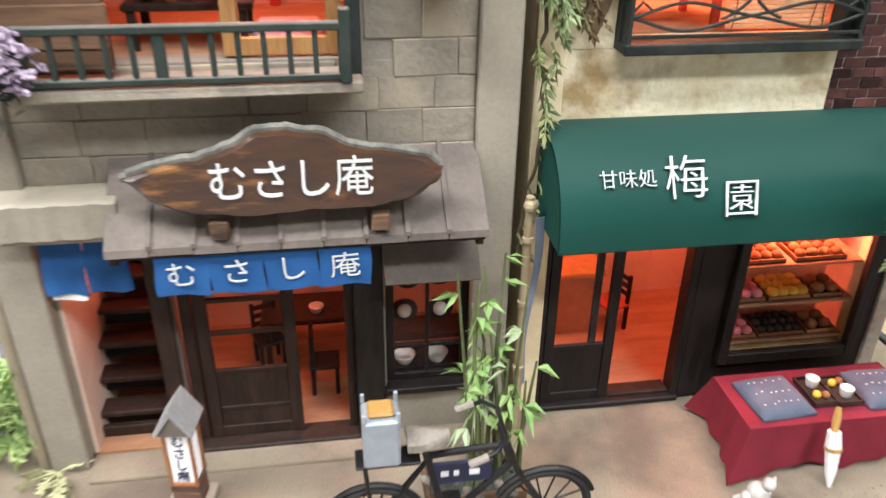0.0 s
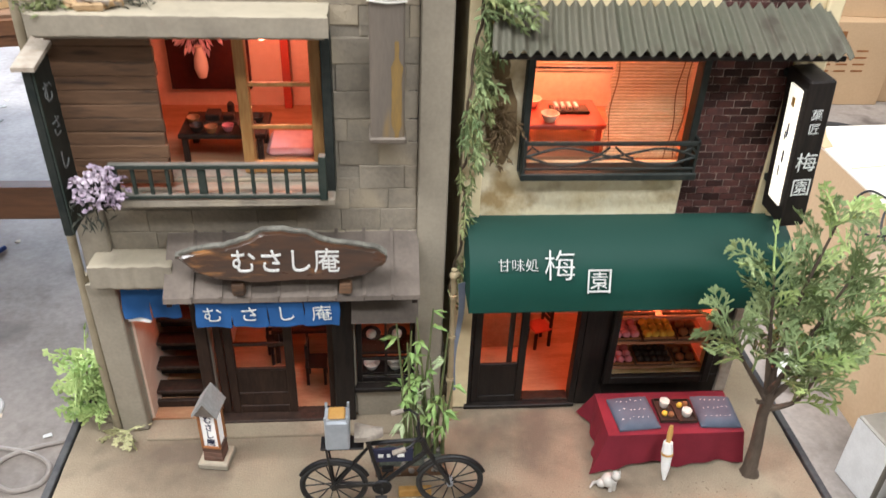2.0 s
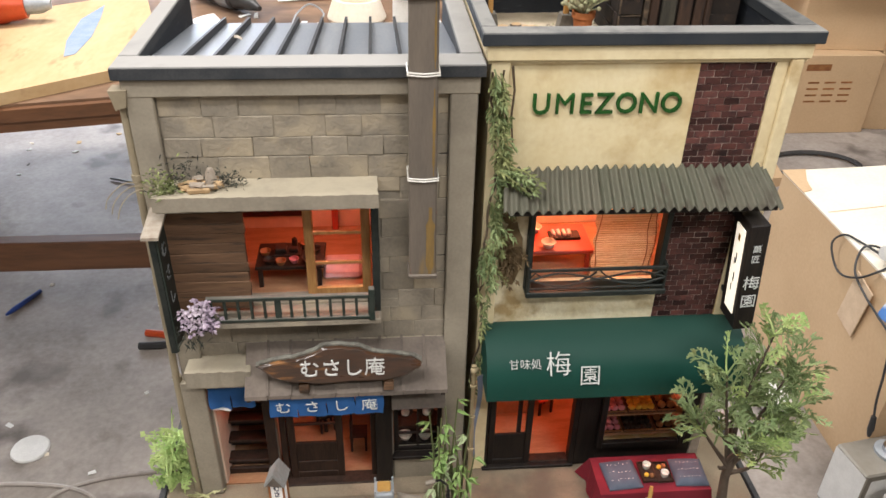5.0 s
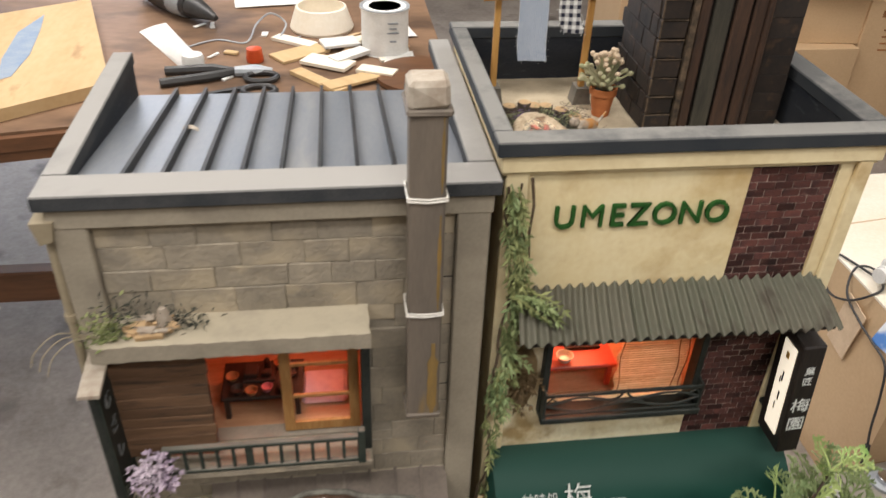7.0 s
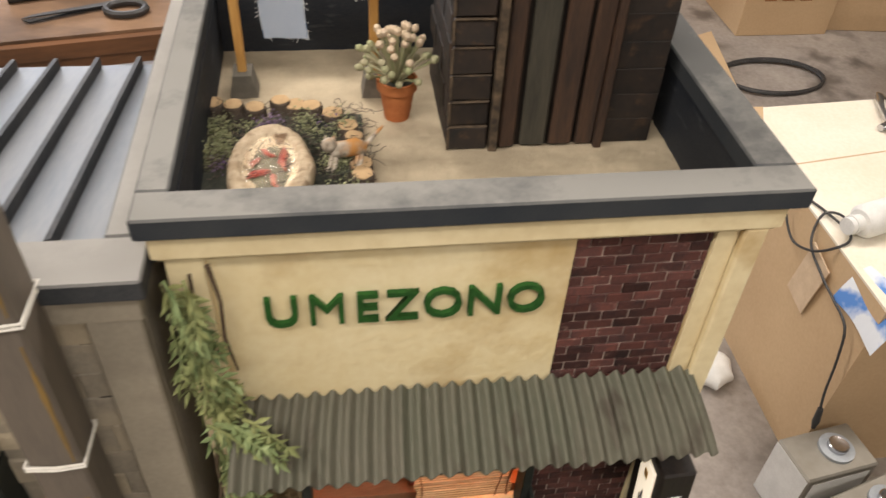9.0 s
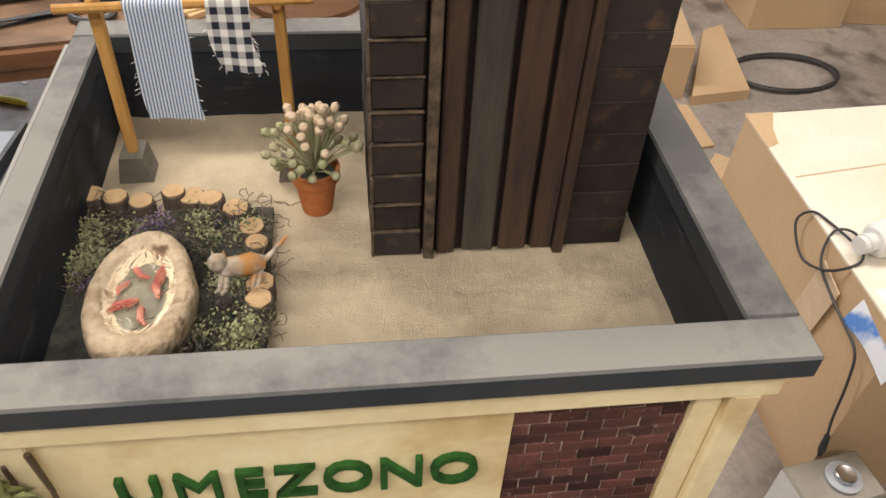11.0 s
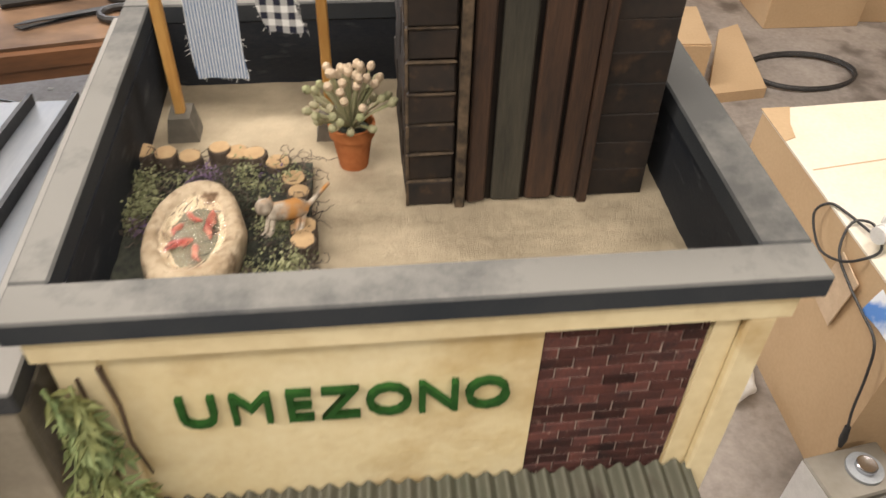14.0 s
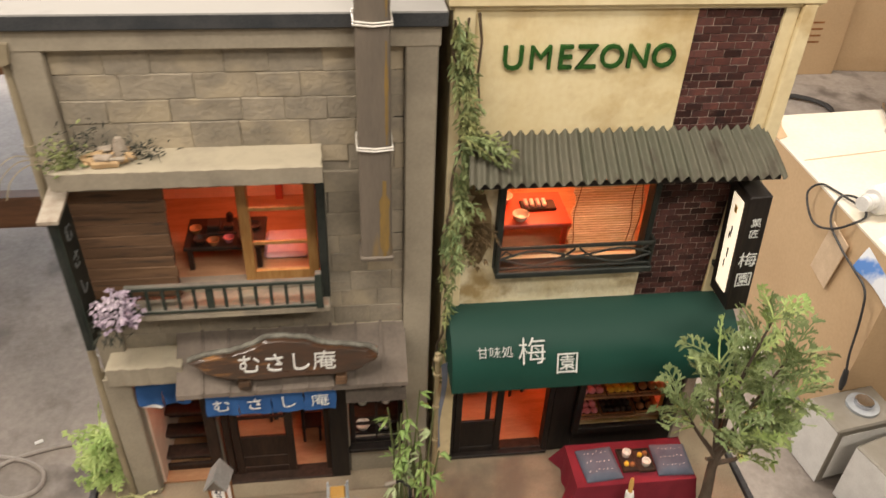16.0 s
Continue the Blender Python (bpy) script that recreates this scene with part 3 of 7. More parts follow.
for k, (u0, u1, dz) in enumerate(((0, 0.365, 0.0), (0.345, 0.7, 0.55), (0.68, 1, 0.0))):
    part("tin_sheet", Shape().sheet(lambda u, v: tuple(a + b for a, b in zip(tin_curve(u0 + (u1 - u0) * u, v), (0, -0.3 * k, dz))), 110, 10, 0.45), TIN, tin, smooth=60)
part("front_batten", Shape().box(12, 190, -27, -25, 258.6, 261.4, 0.3), DARKB, tin)
for x in (16, 186):
    part("bracket", Shape().box(x - 1, x + 1, -26, -0.2, 258, 260.4, 0.2), DARKB, tin)


def rough_slab(name, x0, x1, y0, y1, z0, z1, label):
    """A cast slab with an uneven top and chipped outline, and a thin drip edge under its front."""
    t = thing(name, label, "canopy", ((x0 + x1) / 2, y1, z0))

    def f(u, v):
        x, y = x0 + (x1 - x0) * u, y0 + (y1 - y0) * v
        q = Vector((x, y, z0)) * 0.12
        rim = 1.0 if u in (0, 1) or v in (0, 1) else 0.0
        return x + noise.noise(q) * 0.8, y + (noise.noise(q * 2 + Vector((5, 3, 0))) * 0.9 if v < 0.9 else 0), z1 + noise.noise(q * 3.1) * 0.3 - 0.7 * rim
    part("slab", Shape().sheet(f, 44, 12, (z1 - z0) * 0.8), CONC, t, smooth=50)
    part("drip_edge", Shape().box(x0 + 1.6, x1 - 1.6, y0 + 1.6, y1 - 0.2, z0, z0 + (z1 - z0) * 0.26, 0.5, 0.3), CONC, t)
    return t


ledge1 = rough_slab("window_canopy", -207, -71, -32, -7.2, 268.5, 280.4, "dusty beige concrete canopy over the upper window")
ledge2 = rough_slab("stair_canopy", -209, -164, -27, -7.2, 121, 138.5, "rough beige concrete canopy over the stair entrance")
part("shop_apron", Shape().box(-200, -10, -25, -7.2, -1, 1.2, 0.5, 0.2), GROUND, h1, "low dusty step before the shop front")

# ---- small materials ----
BLUE = mat("indigo_cloth", (0.018, 0.072, 0.215), (0.03, 0.11, 0.30), 0.85, grain=2500, blotch=60, mix=0.9, bump=0.3)
WHITE = mat("white_paint", (0.8, 0.8, 0.78), (0.7, 0.7, 0.67), 0.6, bump=0.05)
PALE = mat("chalky_white_paint", (0.76, 0.78, 0.76), (0.6, 0.63, 0.6), 0.8, grain=900, blotch=120, mix=1, bump=0.1)
GREYL = mat("faded_grey_paint", (0.2, 0.21, 0.21), (0.13, 0.14, 0.14), 0.8, bump=0.1)
SIGNW = mat("varnished_live_edge_wood", (0.085, 0.036, 0.016), (0.03, 0.02, 0.014), 0.3, grain=170, blotch=60, mix=1, bump=0.4, coat=0.5, spot=(0.30, 0.135, 0.04), spot_scale=62, spot_at=0.63, stretch=(0.6, 2, 2.4))
SIGNE = mat("grey_weathered_bark", (0.20, 0.195, 0.165), (0.10, 0.095, 0.08), 0.8, grain=400, blotch=90, bump=0.7)
MOSSG = mat("green_moss_letter", (0.03, 0.125, 0.022), (0.012, 0.06, 0.012), 0.95, grain=1800, blotch=260, mix=1, bump=1.0)
LEAF = mat("grey_green_leaf", (0.38, 0.45, 0.21), (0.11, 0.175, 0.07), 0.55, grain=300, blotch=55, mix=1, bump=0.1)
LEAFL = mat("pale_green_leaf", (0.58, 0.66, 0.28), (0.21, 0.36, 0.10), 0.55, grain=300, blotch=60, mix=1, bump=0.1)
LEAFV = mat("dusty_vine_leaf", (0.36, 0.38, 0.16), (0.085, 0.12, 0.045), 0.65, grain=300, blotch=60, mix=1, bump=0.1)
LEAFD = mat("dry_brown_leaf", (0.22, 0.15, 0.075), (0.10, 0.07, 0.038), 0.8, grain=300, blotch=60, mix=1, bump=0.2)
STEM = mat("brown_stem", (0.12, 0.085, 0.055), (0.08, 0.055, 0.036), 0.85, bump=0.3)
STALK = mat("green_stalk", (0.15, 0.17, 0.07), (0.09, 0.11, 0.045), 0.6, bump=0.1)
BARK = mat("grey_brown_bark", (0.13, 0.10, 0.075), (0.075, 0.058, 0.045), 0.92, grain=500, blotch=120, mix=1, bump=1.0, stretch=(2, 2, 0.6), dist=0.001)
LILAC = mat("lilac_petal", (0.68, 0.60, 0.67), (0.4, 0.31, 0.42), 0.7, bump=0.05)
PINKP = mat("pink_white_petal", (0.75, 0.62, 0.66), (0.6, 0.45, 0.55), 0.7, bump=0.05)
MOSS = mat("dark_grey_green_moss", (0.075, 0.08, 0.06), (0.035, 0.038, 0.034), 0.95, grain=900, blotch=150, bump=0.8)
MOSSL = mat("light_green_moss", (0.42, 0.43, 0.24), (0.2, 0.22, 0.12), 0.95, grain=900, blotch=150, bump=0.8)
BAMB = mat("dry_bamboo", (0.44, 0.36, 0.22), (0.33, 0.26, 0.15), 0.6, grain=250, blotch=50, bump=0.15, stretch=(3, 3, 0.5))
PIPE = mat("dusty_drain_pipe", (0.33, 0.28, 0.19), (0.24, 0.2, 0.135), 0.7, grain=250, blotch=40, mix=0.9, bump=0.15)
BLACKM = mat("black_metal", (0.02, 0.02, 0.022), (0.045, 0.043, 0.04), 0.45, 0.6, bump=0.1)
TYRE = mat("black_rubber", (0.02, 0.02, 0.02), (0.04, 0.038, 0.035), 0.75, bump=0.2)
ALU = mat("grey_zinc_box", (0.42, 0.45, 0.48), (0.34, 0.37, 0.4), 0.5, 0.3, bump=0.1)
LEATH = mat("grey_tan_saddle", (0.32, 0.28, 0.23), (0.22, 0.19, 0.16), 0.75, grain=700, blotch=120, bump=0.3)
REDC = mat("dark_red_cloth", (0.215, 0.02, 0.034), (0.13, 0.013, 0.022), 0.9, grain=1500, blotch=40, mix=0.9, bump=0.6)
NAVY = mat("grey_indigo_cushion", (0.11, 0.135, 0.18), (0.075, 0.09, 0.125), 0.9, grain=1800, blotch=70, mix=0.8, bump=0.5)
CERAM = mat("white_ceramic", (0.78, 0.76, 0.7), (0.7, 0.67, 0.6), 0.25, bump=0.03)
GOLD = mat("gold_tan_wood", (0.5, 0.3, 0.09), (0.4, 0.22, 0.06), 0.5, bump=0.1)
PINKF = mat("pink_rice_cake", (0.62, 0.25, 0.28), (0.52, 0.18, 0.22), 0.6, bump=0.05, vary=0.1)
YELLF = mat("yellow_rice_cake", (0.75, 0.5, 0.06), (0.65, 0.38, 0.04), 0.6, bump=0.05, vary=0.1)
BLACKF = mat("dark_bean_cake", (0.05, 0.03, 0.022), (0.03, 0.02, 0.016), 0.5, bump=0.1, vary=0.2)
BROWNF = mat("brown_bun", (0.35, 0.16, 0.06), (0.25, 0.1, 0.04), 0.6, bump=0.1, vary=0.2)
PAPERL = mat("glowing_sign_paper", (0.9, 0.86, 0.75), (0.86, 0.8, 0.66), 0.6, bump=0.0, emit=(1.0, 0.88, 0.66), power=0.9)
LAMPW = mat("pale_lantern_paper", (0.82, 0.8, 0.76), (0.76, 0.73, 0.68), 0.7, bump=0.05, emit=(1.0, 0.93, 0.85), power=0.25)
INK = mat("dark_ink", (0.02, 0.025, 0.05), (0.03, 0.03, 0.06), 0.7, bump=0)
REED = mat("split_reed", (0.78, 0.58, 0.34), (0.62, 0.42, 0.22), 0.6, bump=0.1)
PICT = mat("dark_scroll_painting", (0.03, 0.009, 0.008), (0.06, 0.014, 0.01), 0.5, bump=0.05)
PANE = glass("thin_window_pane")
TERRA = mat("terracotta", (0.48, 0.17, 0.06), (0.40, 0.13, 0.045), 0.75, grain=600, blotch=80, bump=0.15)
CUTW = mat("cut_log_face", (0.55, 0.39, 0.22), (0.42, 0.28, 0.15), 0.85, grain=500, blotch=150, mix=1, bump=0.2)

# ---- stains and grit ----
RENDER_ = mat("exposed_brown_render", (0.27, 0.19, 0.095), (0.12, 0.082, 0.045), 0.9, grain=300, blotch=90, mix=1, bump=1.0, dist=0.002)
for cx_, cz_, rx, rz in ((20, 214, 8.5, 25), (17, 247, 5.5, 9)):
    rim = [(cx_ + rx * (1 + 0.35 * noise.noise(Vector((math.cos(a) * 2, math.sin(a) * 2, cx_)))) * math.cos(a), cz_ + rz * (1 + 0.35 * noise.noise(Vector((math.cos(a) * 2, math.sin(a) * 2, cz_)))) * math.sin(a)) for a in [k * math.pi / 24 for k in range(48)]]
    part("bare_render_patch", Shape().prism(rim, "y", -1.15, -0.7), RENDER_, h2, "chipped patch of bare render")
grit = Shape()
for i in range(300):
    if i < 170:
        x, y = random.gauss(125, 55), -74 - abs(random.gauss(0, 11))
    else:
        x, y = random.uniform(-225, 215), random.choice((-28, -92, -12)) + random.gauss(0, 3.5)
    if -240 < x < 220 and -148 < y < -6:
        r = random.uniform(0.12, 0.42)
        grit.box(x - r, x + r, y - r, y + r, -0.9 if y > -92 else -2.6, street((x + 246) / 472, (y + 151) / 326)[2] + r, 0, r * 0.4)
part("street_grit", grit, mat("dark_street_grit", (0.15, 0.118, 0.085), (0.26, 0.21, 0.15), 0.95, bump=0.2), base, "scattered dark grit and crumbs", kind="stuff")

# ---- stone house: upper storey ----
part("raised_floor", Shape().box(-211, -14, 3, 92, 122, 184), ROOMW, h1)
shut = part("shutter", Shape().box(-206.5, -158, -13.6, -12.3, 184, 268), DARK, h1, "brown weathered plank shutter")
for i in range(11):
    z = 184.4 + i * 7.55
    part("plank", Shape().box(-207, -157 + random.uniform(-1.2, 0.5), -15.8 - random.uniform(0, 0.4), -13.6, z + 0.1, z + 7.5, 0.4, 0.3), PLANK, shut)


def sash(parent, x0, x1, y, z0, z1, w, d, mats, rails=(), muntins=(), pane=True, name="window_sash", label=""):
    """A framed sash: stiles, rails, muntins and a thin pane."""
    f = part(name, Shape().box(x0, x0 + w, y, y + d, z0, z1, 0.3), mats, parent, label)
    part("stile", Shape().box(x1 - w, x1, y, y + d, z0, z1, 0.3), mats, f)
    part("rail", Shape().box(x0 + w, x1 - w, y + 0.2, y + d - 0.2, z0, z0 + w * 1.1, 0.3), mats, f)
    part("rail", Shape().box(x0 + w, x1 - w, y + 0.2, y + d - 0.2, z1 - w, z1, 0.3), mats, f)
    for z in rails:
        part("rail", Shape().box(x0 + w, x1 - w, y + 0.4, y + d - 0.4, z - 1.1, z + 1.1, 0.3), mats, f)
    for x in muntins:
        part("muntin", Shape().box(x - 0.8, x + 0.8, y + 0.5, y + d - 0.5, z0 + w, z1 - w, 0.2), mats, f)
    if pane:
        g = part("pane", Shape().box(x0 + w, x1 - w, y + d / 2 - 0.15, y + d / 2 + 0.15, z0 + w, z1 - w), PANE, f)
        g.visible_shadow = False
    return f


sash(h1, -121, -77, -4.5, 185, 268, 6, 3, PINE, rails=(212, 236), label="honey pine sliding window sash")
part("window_post", Shape().box(-121, -115, -1.2, 2.5, 185, 268, 0.3), PINE, h1)
part("window_frame", Shape().box(-76, -71, -19, -4, 180, 268, 0.5), IRON, h1, "black-green side frame")
part("lintel", Shape().box(-204, -76, -6.9, -5, 264, 268, 0.3), DARK, h1)
part("balcony_slab", Shape().box(-188, -71, -28, -7.2, 176.5, 181, 0.8, 0.3), STONE, h1)
rail = thing("balcony_railing", "worn dark green wooden balcony railing", "railing", (-130, -27, 181))
part("top_rail", Shape().box(-186, -76, -29, -25.4, 199.5, 202.5, 0.5), GREENP, rail, "dust-worn top rail")
part("bottom_rail", Shape().box(-186, -76, -28.6, -25.8, 182, 184.5, 0.4), GREENP, rail)
for i in range(13):
    x = -183 + i * 8.7
    w = 4.2 if i == 5 else 1.9
    part("baluster", Shape().box(x - w / 2, x + w / 2, -28.2, -26.2, 184.5, 199.5, 0.3), GREENP, rail)
part("end_post", Shape().box(-79, -75, -29.4, -25, 181, 207, 0.5), GREENP, rail)

low = thing("low_table", "dark low dining table in the upper room", "table", (-136, 22, 184))
part("tabletop", Shape().box(-158, -110, 8, 40, 199, 202, 0.6), DARK, low)
for x in (-155, -114):
    for y in (11, 36):
        part("leg", Shape().box(x - 1.5, x + 1.5, y - 1.5, y + 1.5, 184, 199), DARK, low)


def bowl(x, y, z, r, h, m, label, cat="bowl", group=""):
    return solid(cat.replace(" ", "_"), Shape().lathe(x, y, [(r * 0.5, z), (r * 0.62, z + h * 0.1), (r, z + h), (r * 0.9, z + h), (r * 0.55, z + h * 0.35), (r * 0.1, z + h * 0.3)], 18), m, label, cat, (x, y, z), group=group, smooth=1)


for x, y, r in ((-148, 13, 4.4), (-140, 11, 3.8), (-131, 13, 3.4), (-121, 15, 5.2), (-117, 26, 4.6), (-152, 24, 4.0), (-124, 34, 4.2)):
    bowl(x, y, 202, r, 3.8, BLACKF if r > 4.3 else PINKF if r < 3.7 else BROWNF, "small bowl on the low dining table", group="bowls on the low table")
solid("serving_tray", Shape().box(-146, -127, 20, 33, 202, 204, 0.5).box(-145, -137, 21.5, 31, 204, 208, 0.6).box(-135, -129, 22, 27, 204, 207.5, 0.6).lathe(-131.5, 30, [(1.6, 204), (2.2, 205), (2.0, 211), (0.8, 212.5)], 10), BLACKF, "black serving tray with a lidded box", "tray", (-136, 26, 202))
scroll = thing("wall_scroll", "dark red wall panel with a pale flower arrangement", "picture", (-133, 90, 205))
part("panel", Shape().box(-178, -128, 88.5, 91.8, 196, 268, 0.3), PICT, scroll)
fl = Shape()
for i in range(150):
    a = random.uniform(0, 6.28)
    r = random.uniform(0, 13)
    fl.leaf((-157 + r * math.cos(a), 87 - random.random() * 2, 236 + r * math.sin(a)), (math.cos(a), -0.4, math.sin(a)), 5, 2.5)
part("flower_spray", fl, PINKP, scroll)
part("vase", Shape().lathe(-157, 84, [(2.5, 206), (4.5, 212), (4, 218), (2, 224), (2.5, 226)], 16), CERAM, scroll, smooth=1)
solid("room_post", Shape().box(-108, -103, 86, 91.8, 184, 268, 0.4), REDL, "red lacquered post in the upper room", "post", (-105, 89, 184))
solid("floor_cushion", Shape().box(-112, -84, 16, 44, 184, 189, 2.2), PINKP, "patterned pink floor cushion", "cushion", (-98, 30, 184))

# ---- stone house: ground floor ----
stair = part("stairs", Shape().box(-198.4, -163, 3, 6, 2, 8, 0.4), DARK, h1, "steep dark wooden stairs")
for i in range(8):
    part("step", Shape().box(-198.4, -163, 5 + i * 9, 17 + i * 9, 12 + i * 13.4, 15 + i * 13.4, 0.5), DARK, stair)
    part("riser", Shape().box(-198.4, -163, 13 + i * 9, 14.2 + i * 9, 2 + i * 13.4, 12 + i * 13.4), DARKB, stair)
part("stair_wall", Shape().box(-203, -198.6, -6.6, 80, 2, 117), ROOM, h1, "pale plaster stair wall")
part("door_post", Shape().box(-163, -155.2, -10, 2, 0, 118, 0.5), DARK, h1)
part("door_post", Shape().box(-78, -65, -13, 2, 0, 118, 0.8), DARKB, h1, "thick black wooden post")
part("lintel", Shape().box(-155, -78, -8.5, 2, 92, 117, 0.4), DARK, h1)
part("threshold", Shape().box(-156, -76, -13, 0, 0, 3.2, 0.6), DARK, h1)
part("door_jamb", Shape().box(-153, -148, -5, 1, 3, 92, 0.4), DARK, h1)
part("door_jamb", Shape().box(-82, -78.2, -6, 1, 3, 92, 0.3), DARK, h1)
d1 = sash(h1, -147, -104, -5.5, 3.4, 90, 5.5, 3, DARK, rails=(20, 41, 62, 79), pane=False, name="sliding_door", label="dark wooden sliding door standing half open")
for z0, z1 in ((9, 19), (21, 40)):
    part("door_panel", Shape().box(-141.5, -109.5, -4.6, -3.6, z0, z1, 0.2), DARK, d1)
g = part("pane", Shape().box(-141.5, -109.5, -4.2, -3.9, 42, 85), PANE, d1)
g.visible_shadow = False
win1 = sash(h1, -63.5, -25.5, -4.5, 27.5, 95, 3.6, 2.6, DARKB, rails=(47,), muntins=(-44.5,), label="dark framed shop window")
part("window_sill", Shape().box(-65, -24, -11, -4, 24, 27.4, 0.4), DARKB, h1)
part("under_eave_board", Shape().prism([(-12, 112), (-13.2, 112), (-27, 95), (-26, 94)], "x", -65, -25), SLATE, h1, "grey eave board over the window")
part("display_shelf", Shape().box(-63, -25, 3.2, 20, 45, 47.5), DARK, h1)


def plate(x, y, z, r, m1, m2):
    p = thing("display_plate", "dark round plate with pale food in the shop window", "plate", (x, y, z - r), group="window plates")
    part("dish", Shape().tube([(x, y, z), (x, y - 1, z)], [r * 0.8, r], 20), m1, p)
    part("food", Shape().ball((x, y - 1.6, z), r * 0.55, 10, 6), m2, p, smooth=1)


for x, z in ((-54, 60), (-37, 60), (-52, 78), (-37, 79)):
    plate(x, 8, z, 6.4, BLACKF, CERAM if z < 70 else PINKF)
for x in (-54, -38):
    bowl(x, 8, 29, 5.5, 5, CERAM, "pale bowl low in the shop window", group="window bowls")
part("window_bench", Shape().box(-63, -25, 3.2, 20, 2, 29), DARKB, h1)


def chair(x, y, z, turn, m, s=1.0, seat=None):
    c = thing("dining_chair", "dark wooden dining chair with a slatted back", "chair", (x, y, z), group="shop chairs")
    for dx in (-6, 6):
        for dy in (-6, 6):
            part("leg", Shape().box(x + dx - 1, x + dx + 1, y + dy - 1, y + dy + 1, z, z + 16, 0.2), m, c)
        part("back_post", Shape().box(x + dx - 1, x + dx + 1, y + 5, y + 7, z + 17.6, z + 36, 0.2), m, c)
    part("seat", Shape().box(x - 7.5, x + 7.5, y - 7.5, y + 7.5, z + 16, z + 17.6, 0.4), seat or m, c)
    for k in range(3):
        part("back_slat", Shape().box(x - 5, x + 5, y + 5.4, y + 6.4, z + 22 + k * 5, z + 24.5 + k * 5), m, c)
    c.rotation_euler.z = radians(turn)
    return c


chair(-93, 28, 2, 90, DARKB)
chair(-122, 52, 2, 20, DARKB)
t1 = thing("dining_table", "dark wooden shop table behind the door", "table", (-100, 58, 2))
part("tabletop", Shape().box(-125, -76, 44, 72, 30, 33, 0.6), DARK, t1)
for x in (-122, -79):
    for y in (47, 69):
        part("leg", Shape().box(x - 1.5, x + 1.5, y - 1.5, y + 1.5, 2, 30), DARK, t1)
bowl(-96, 52, 33, 4, 4, CERAM, "white bowl on the shop table")

# ---- entrance roof, sign and cloths ----
ta = thing("entrance_roof", "small grey board-seamed entrance roof of the noodle shop", "canopy", (-96, -22, 118))


def slope(y):
    return 124.5 + (y + 39) * (149 - 124.5) / 31.8


for i in range(9):
    x0 = -168 + i * 143 / 9
    part("roof_board", Shape().prism([(-7.2, slope(-7.2)), (-7.2, slope(-7.2) - 3), (-39 - random.uniform(0, 0.8), slope(-39) - 3), (-39, slope(-39))], "x", x0 + 0.2, x0 + 143 / 9 - 0.2), SLATE, ta)
    if i:
        part("roof_rib", Shape().prism([(-7.2, slope(-7.2) + 1.8), (-7.2, slope(-7.2)), (-39.6, slope(-39.6)), (-39.6, slope(-39.6) + 1.8)], "x", x0 - 0.9, x0 + 0.9), SLATE, ta)
part("eave_batten", Shape().box(-167, -26, -37, -34.5, 119, 122, 0.4), DARK, ta)
for x in (-166, -28):
    part("bracket", Shape().box(x - 1.5, x + 1.5, -36, -7.2, 116.4, 119, 0.3), DARK, ta)
for x in (-126, -67):
    part("wood_block", Shape().box(x - 3.5, x + 3.5, -40.5, -36, slope(-38) + 1.9, slope(-38) + 9, 0.6, 0.3), PLANK, ta, "worn brown wood block")
sg = thing("shop_signboard", "varnished live-edge wood signboard with white shop lettering", "sign", (-100, -37, 128))
out = [(-157, 152.5), (-148, 143), (-137, 138.5), (-115, 136), (-92, 137.5), (-68, 137), (-52, 141), (-43.5, 148), (-44, 152), (-49, 156), (-62, 158.5), (-78, 161.5), (-86, 166), (-99, 168.5), (-110, 168), (-118, 163), (-131, 158.5), (-146, 156.5)]
fine = []
for (a, b), (c, d) in zip(out, out[1:] + out[:1]):
    for k in range(4):
        fine.append((a + (c - a) * k / 4 + random.uniform(-0.4, 0.4), b + (d - b) * k / 4 + random.uniform(-0.4, 0.4)))
cx, cz = -100, 151
board = Shape()
n_ = len(fine)
rings = [(-34.5, 0.97), (-37, 1.0), (-40, 0.985), (-41.5, 0.93)]
for y, s in rings:
    board.v += [(cx + (x - cx) * s, y, cz + (z - cz) * s) for x, z in fine]
for r in range(3):
    for k in range(n_):
        a, b = r * n_ + k, r * n_ + (k + 1) % n_
        board.f.append((a, b, b + n_, a + n_))
board.f += [tuple(range(n_)), tuple(range(3 * n_, 4 * n_))]
bd = part("board", board, SIGNW, sg, smooth=30)
edge = Shape()
top = [p for p in fine if p[1] > 151]
edge.tube([(x, -37.5, z + 0.2) for x, z in top], 2.0, 6)
part("bark_edge", edge, SIGNE, bd, "grey weathered live edge", smooth=1)
letters("lettering", "むさし庵", 16.4, on_front(-98.5, -42.2, 149.9), WHITE, bd, "white brushed lettering", 0.35, 0.0, 0.9)


def cloth(x0, x1, z0, z1, y, amp, m, parent, ph=0.0, name="cloth_panel"):
    def fn(u, v):
        x = x0 + (x1 - x0) * u
        return x + 0.4 * math.sin(6 * v + ph), y - amp * v * math.sin(math.pi * u * 2.2 + ph) - 1.2 * v, z1 + (z0 - z1) * v + 0.7 * v * math.sin(5 * u + ph)
    return part(name, Shape().sheet(fn, 14, 10, (0, 0.35, 0)), m, parent, smooth=1)


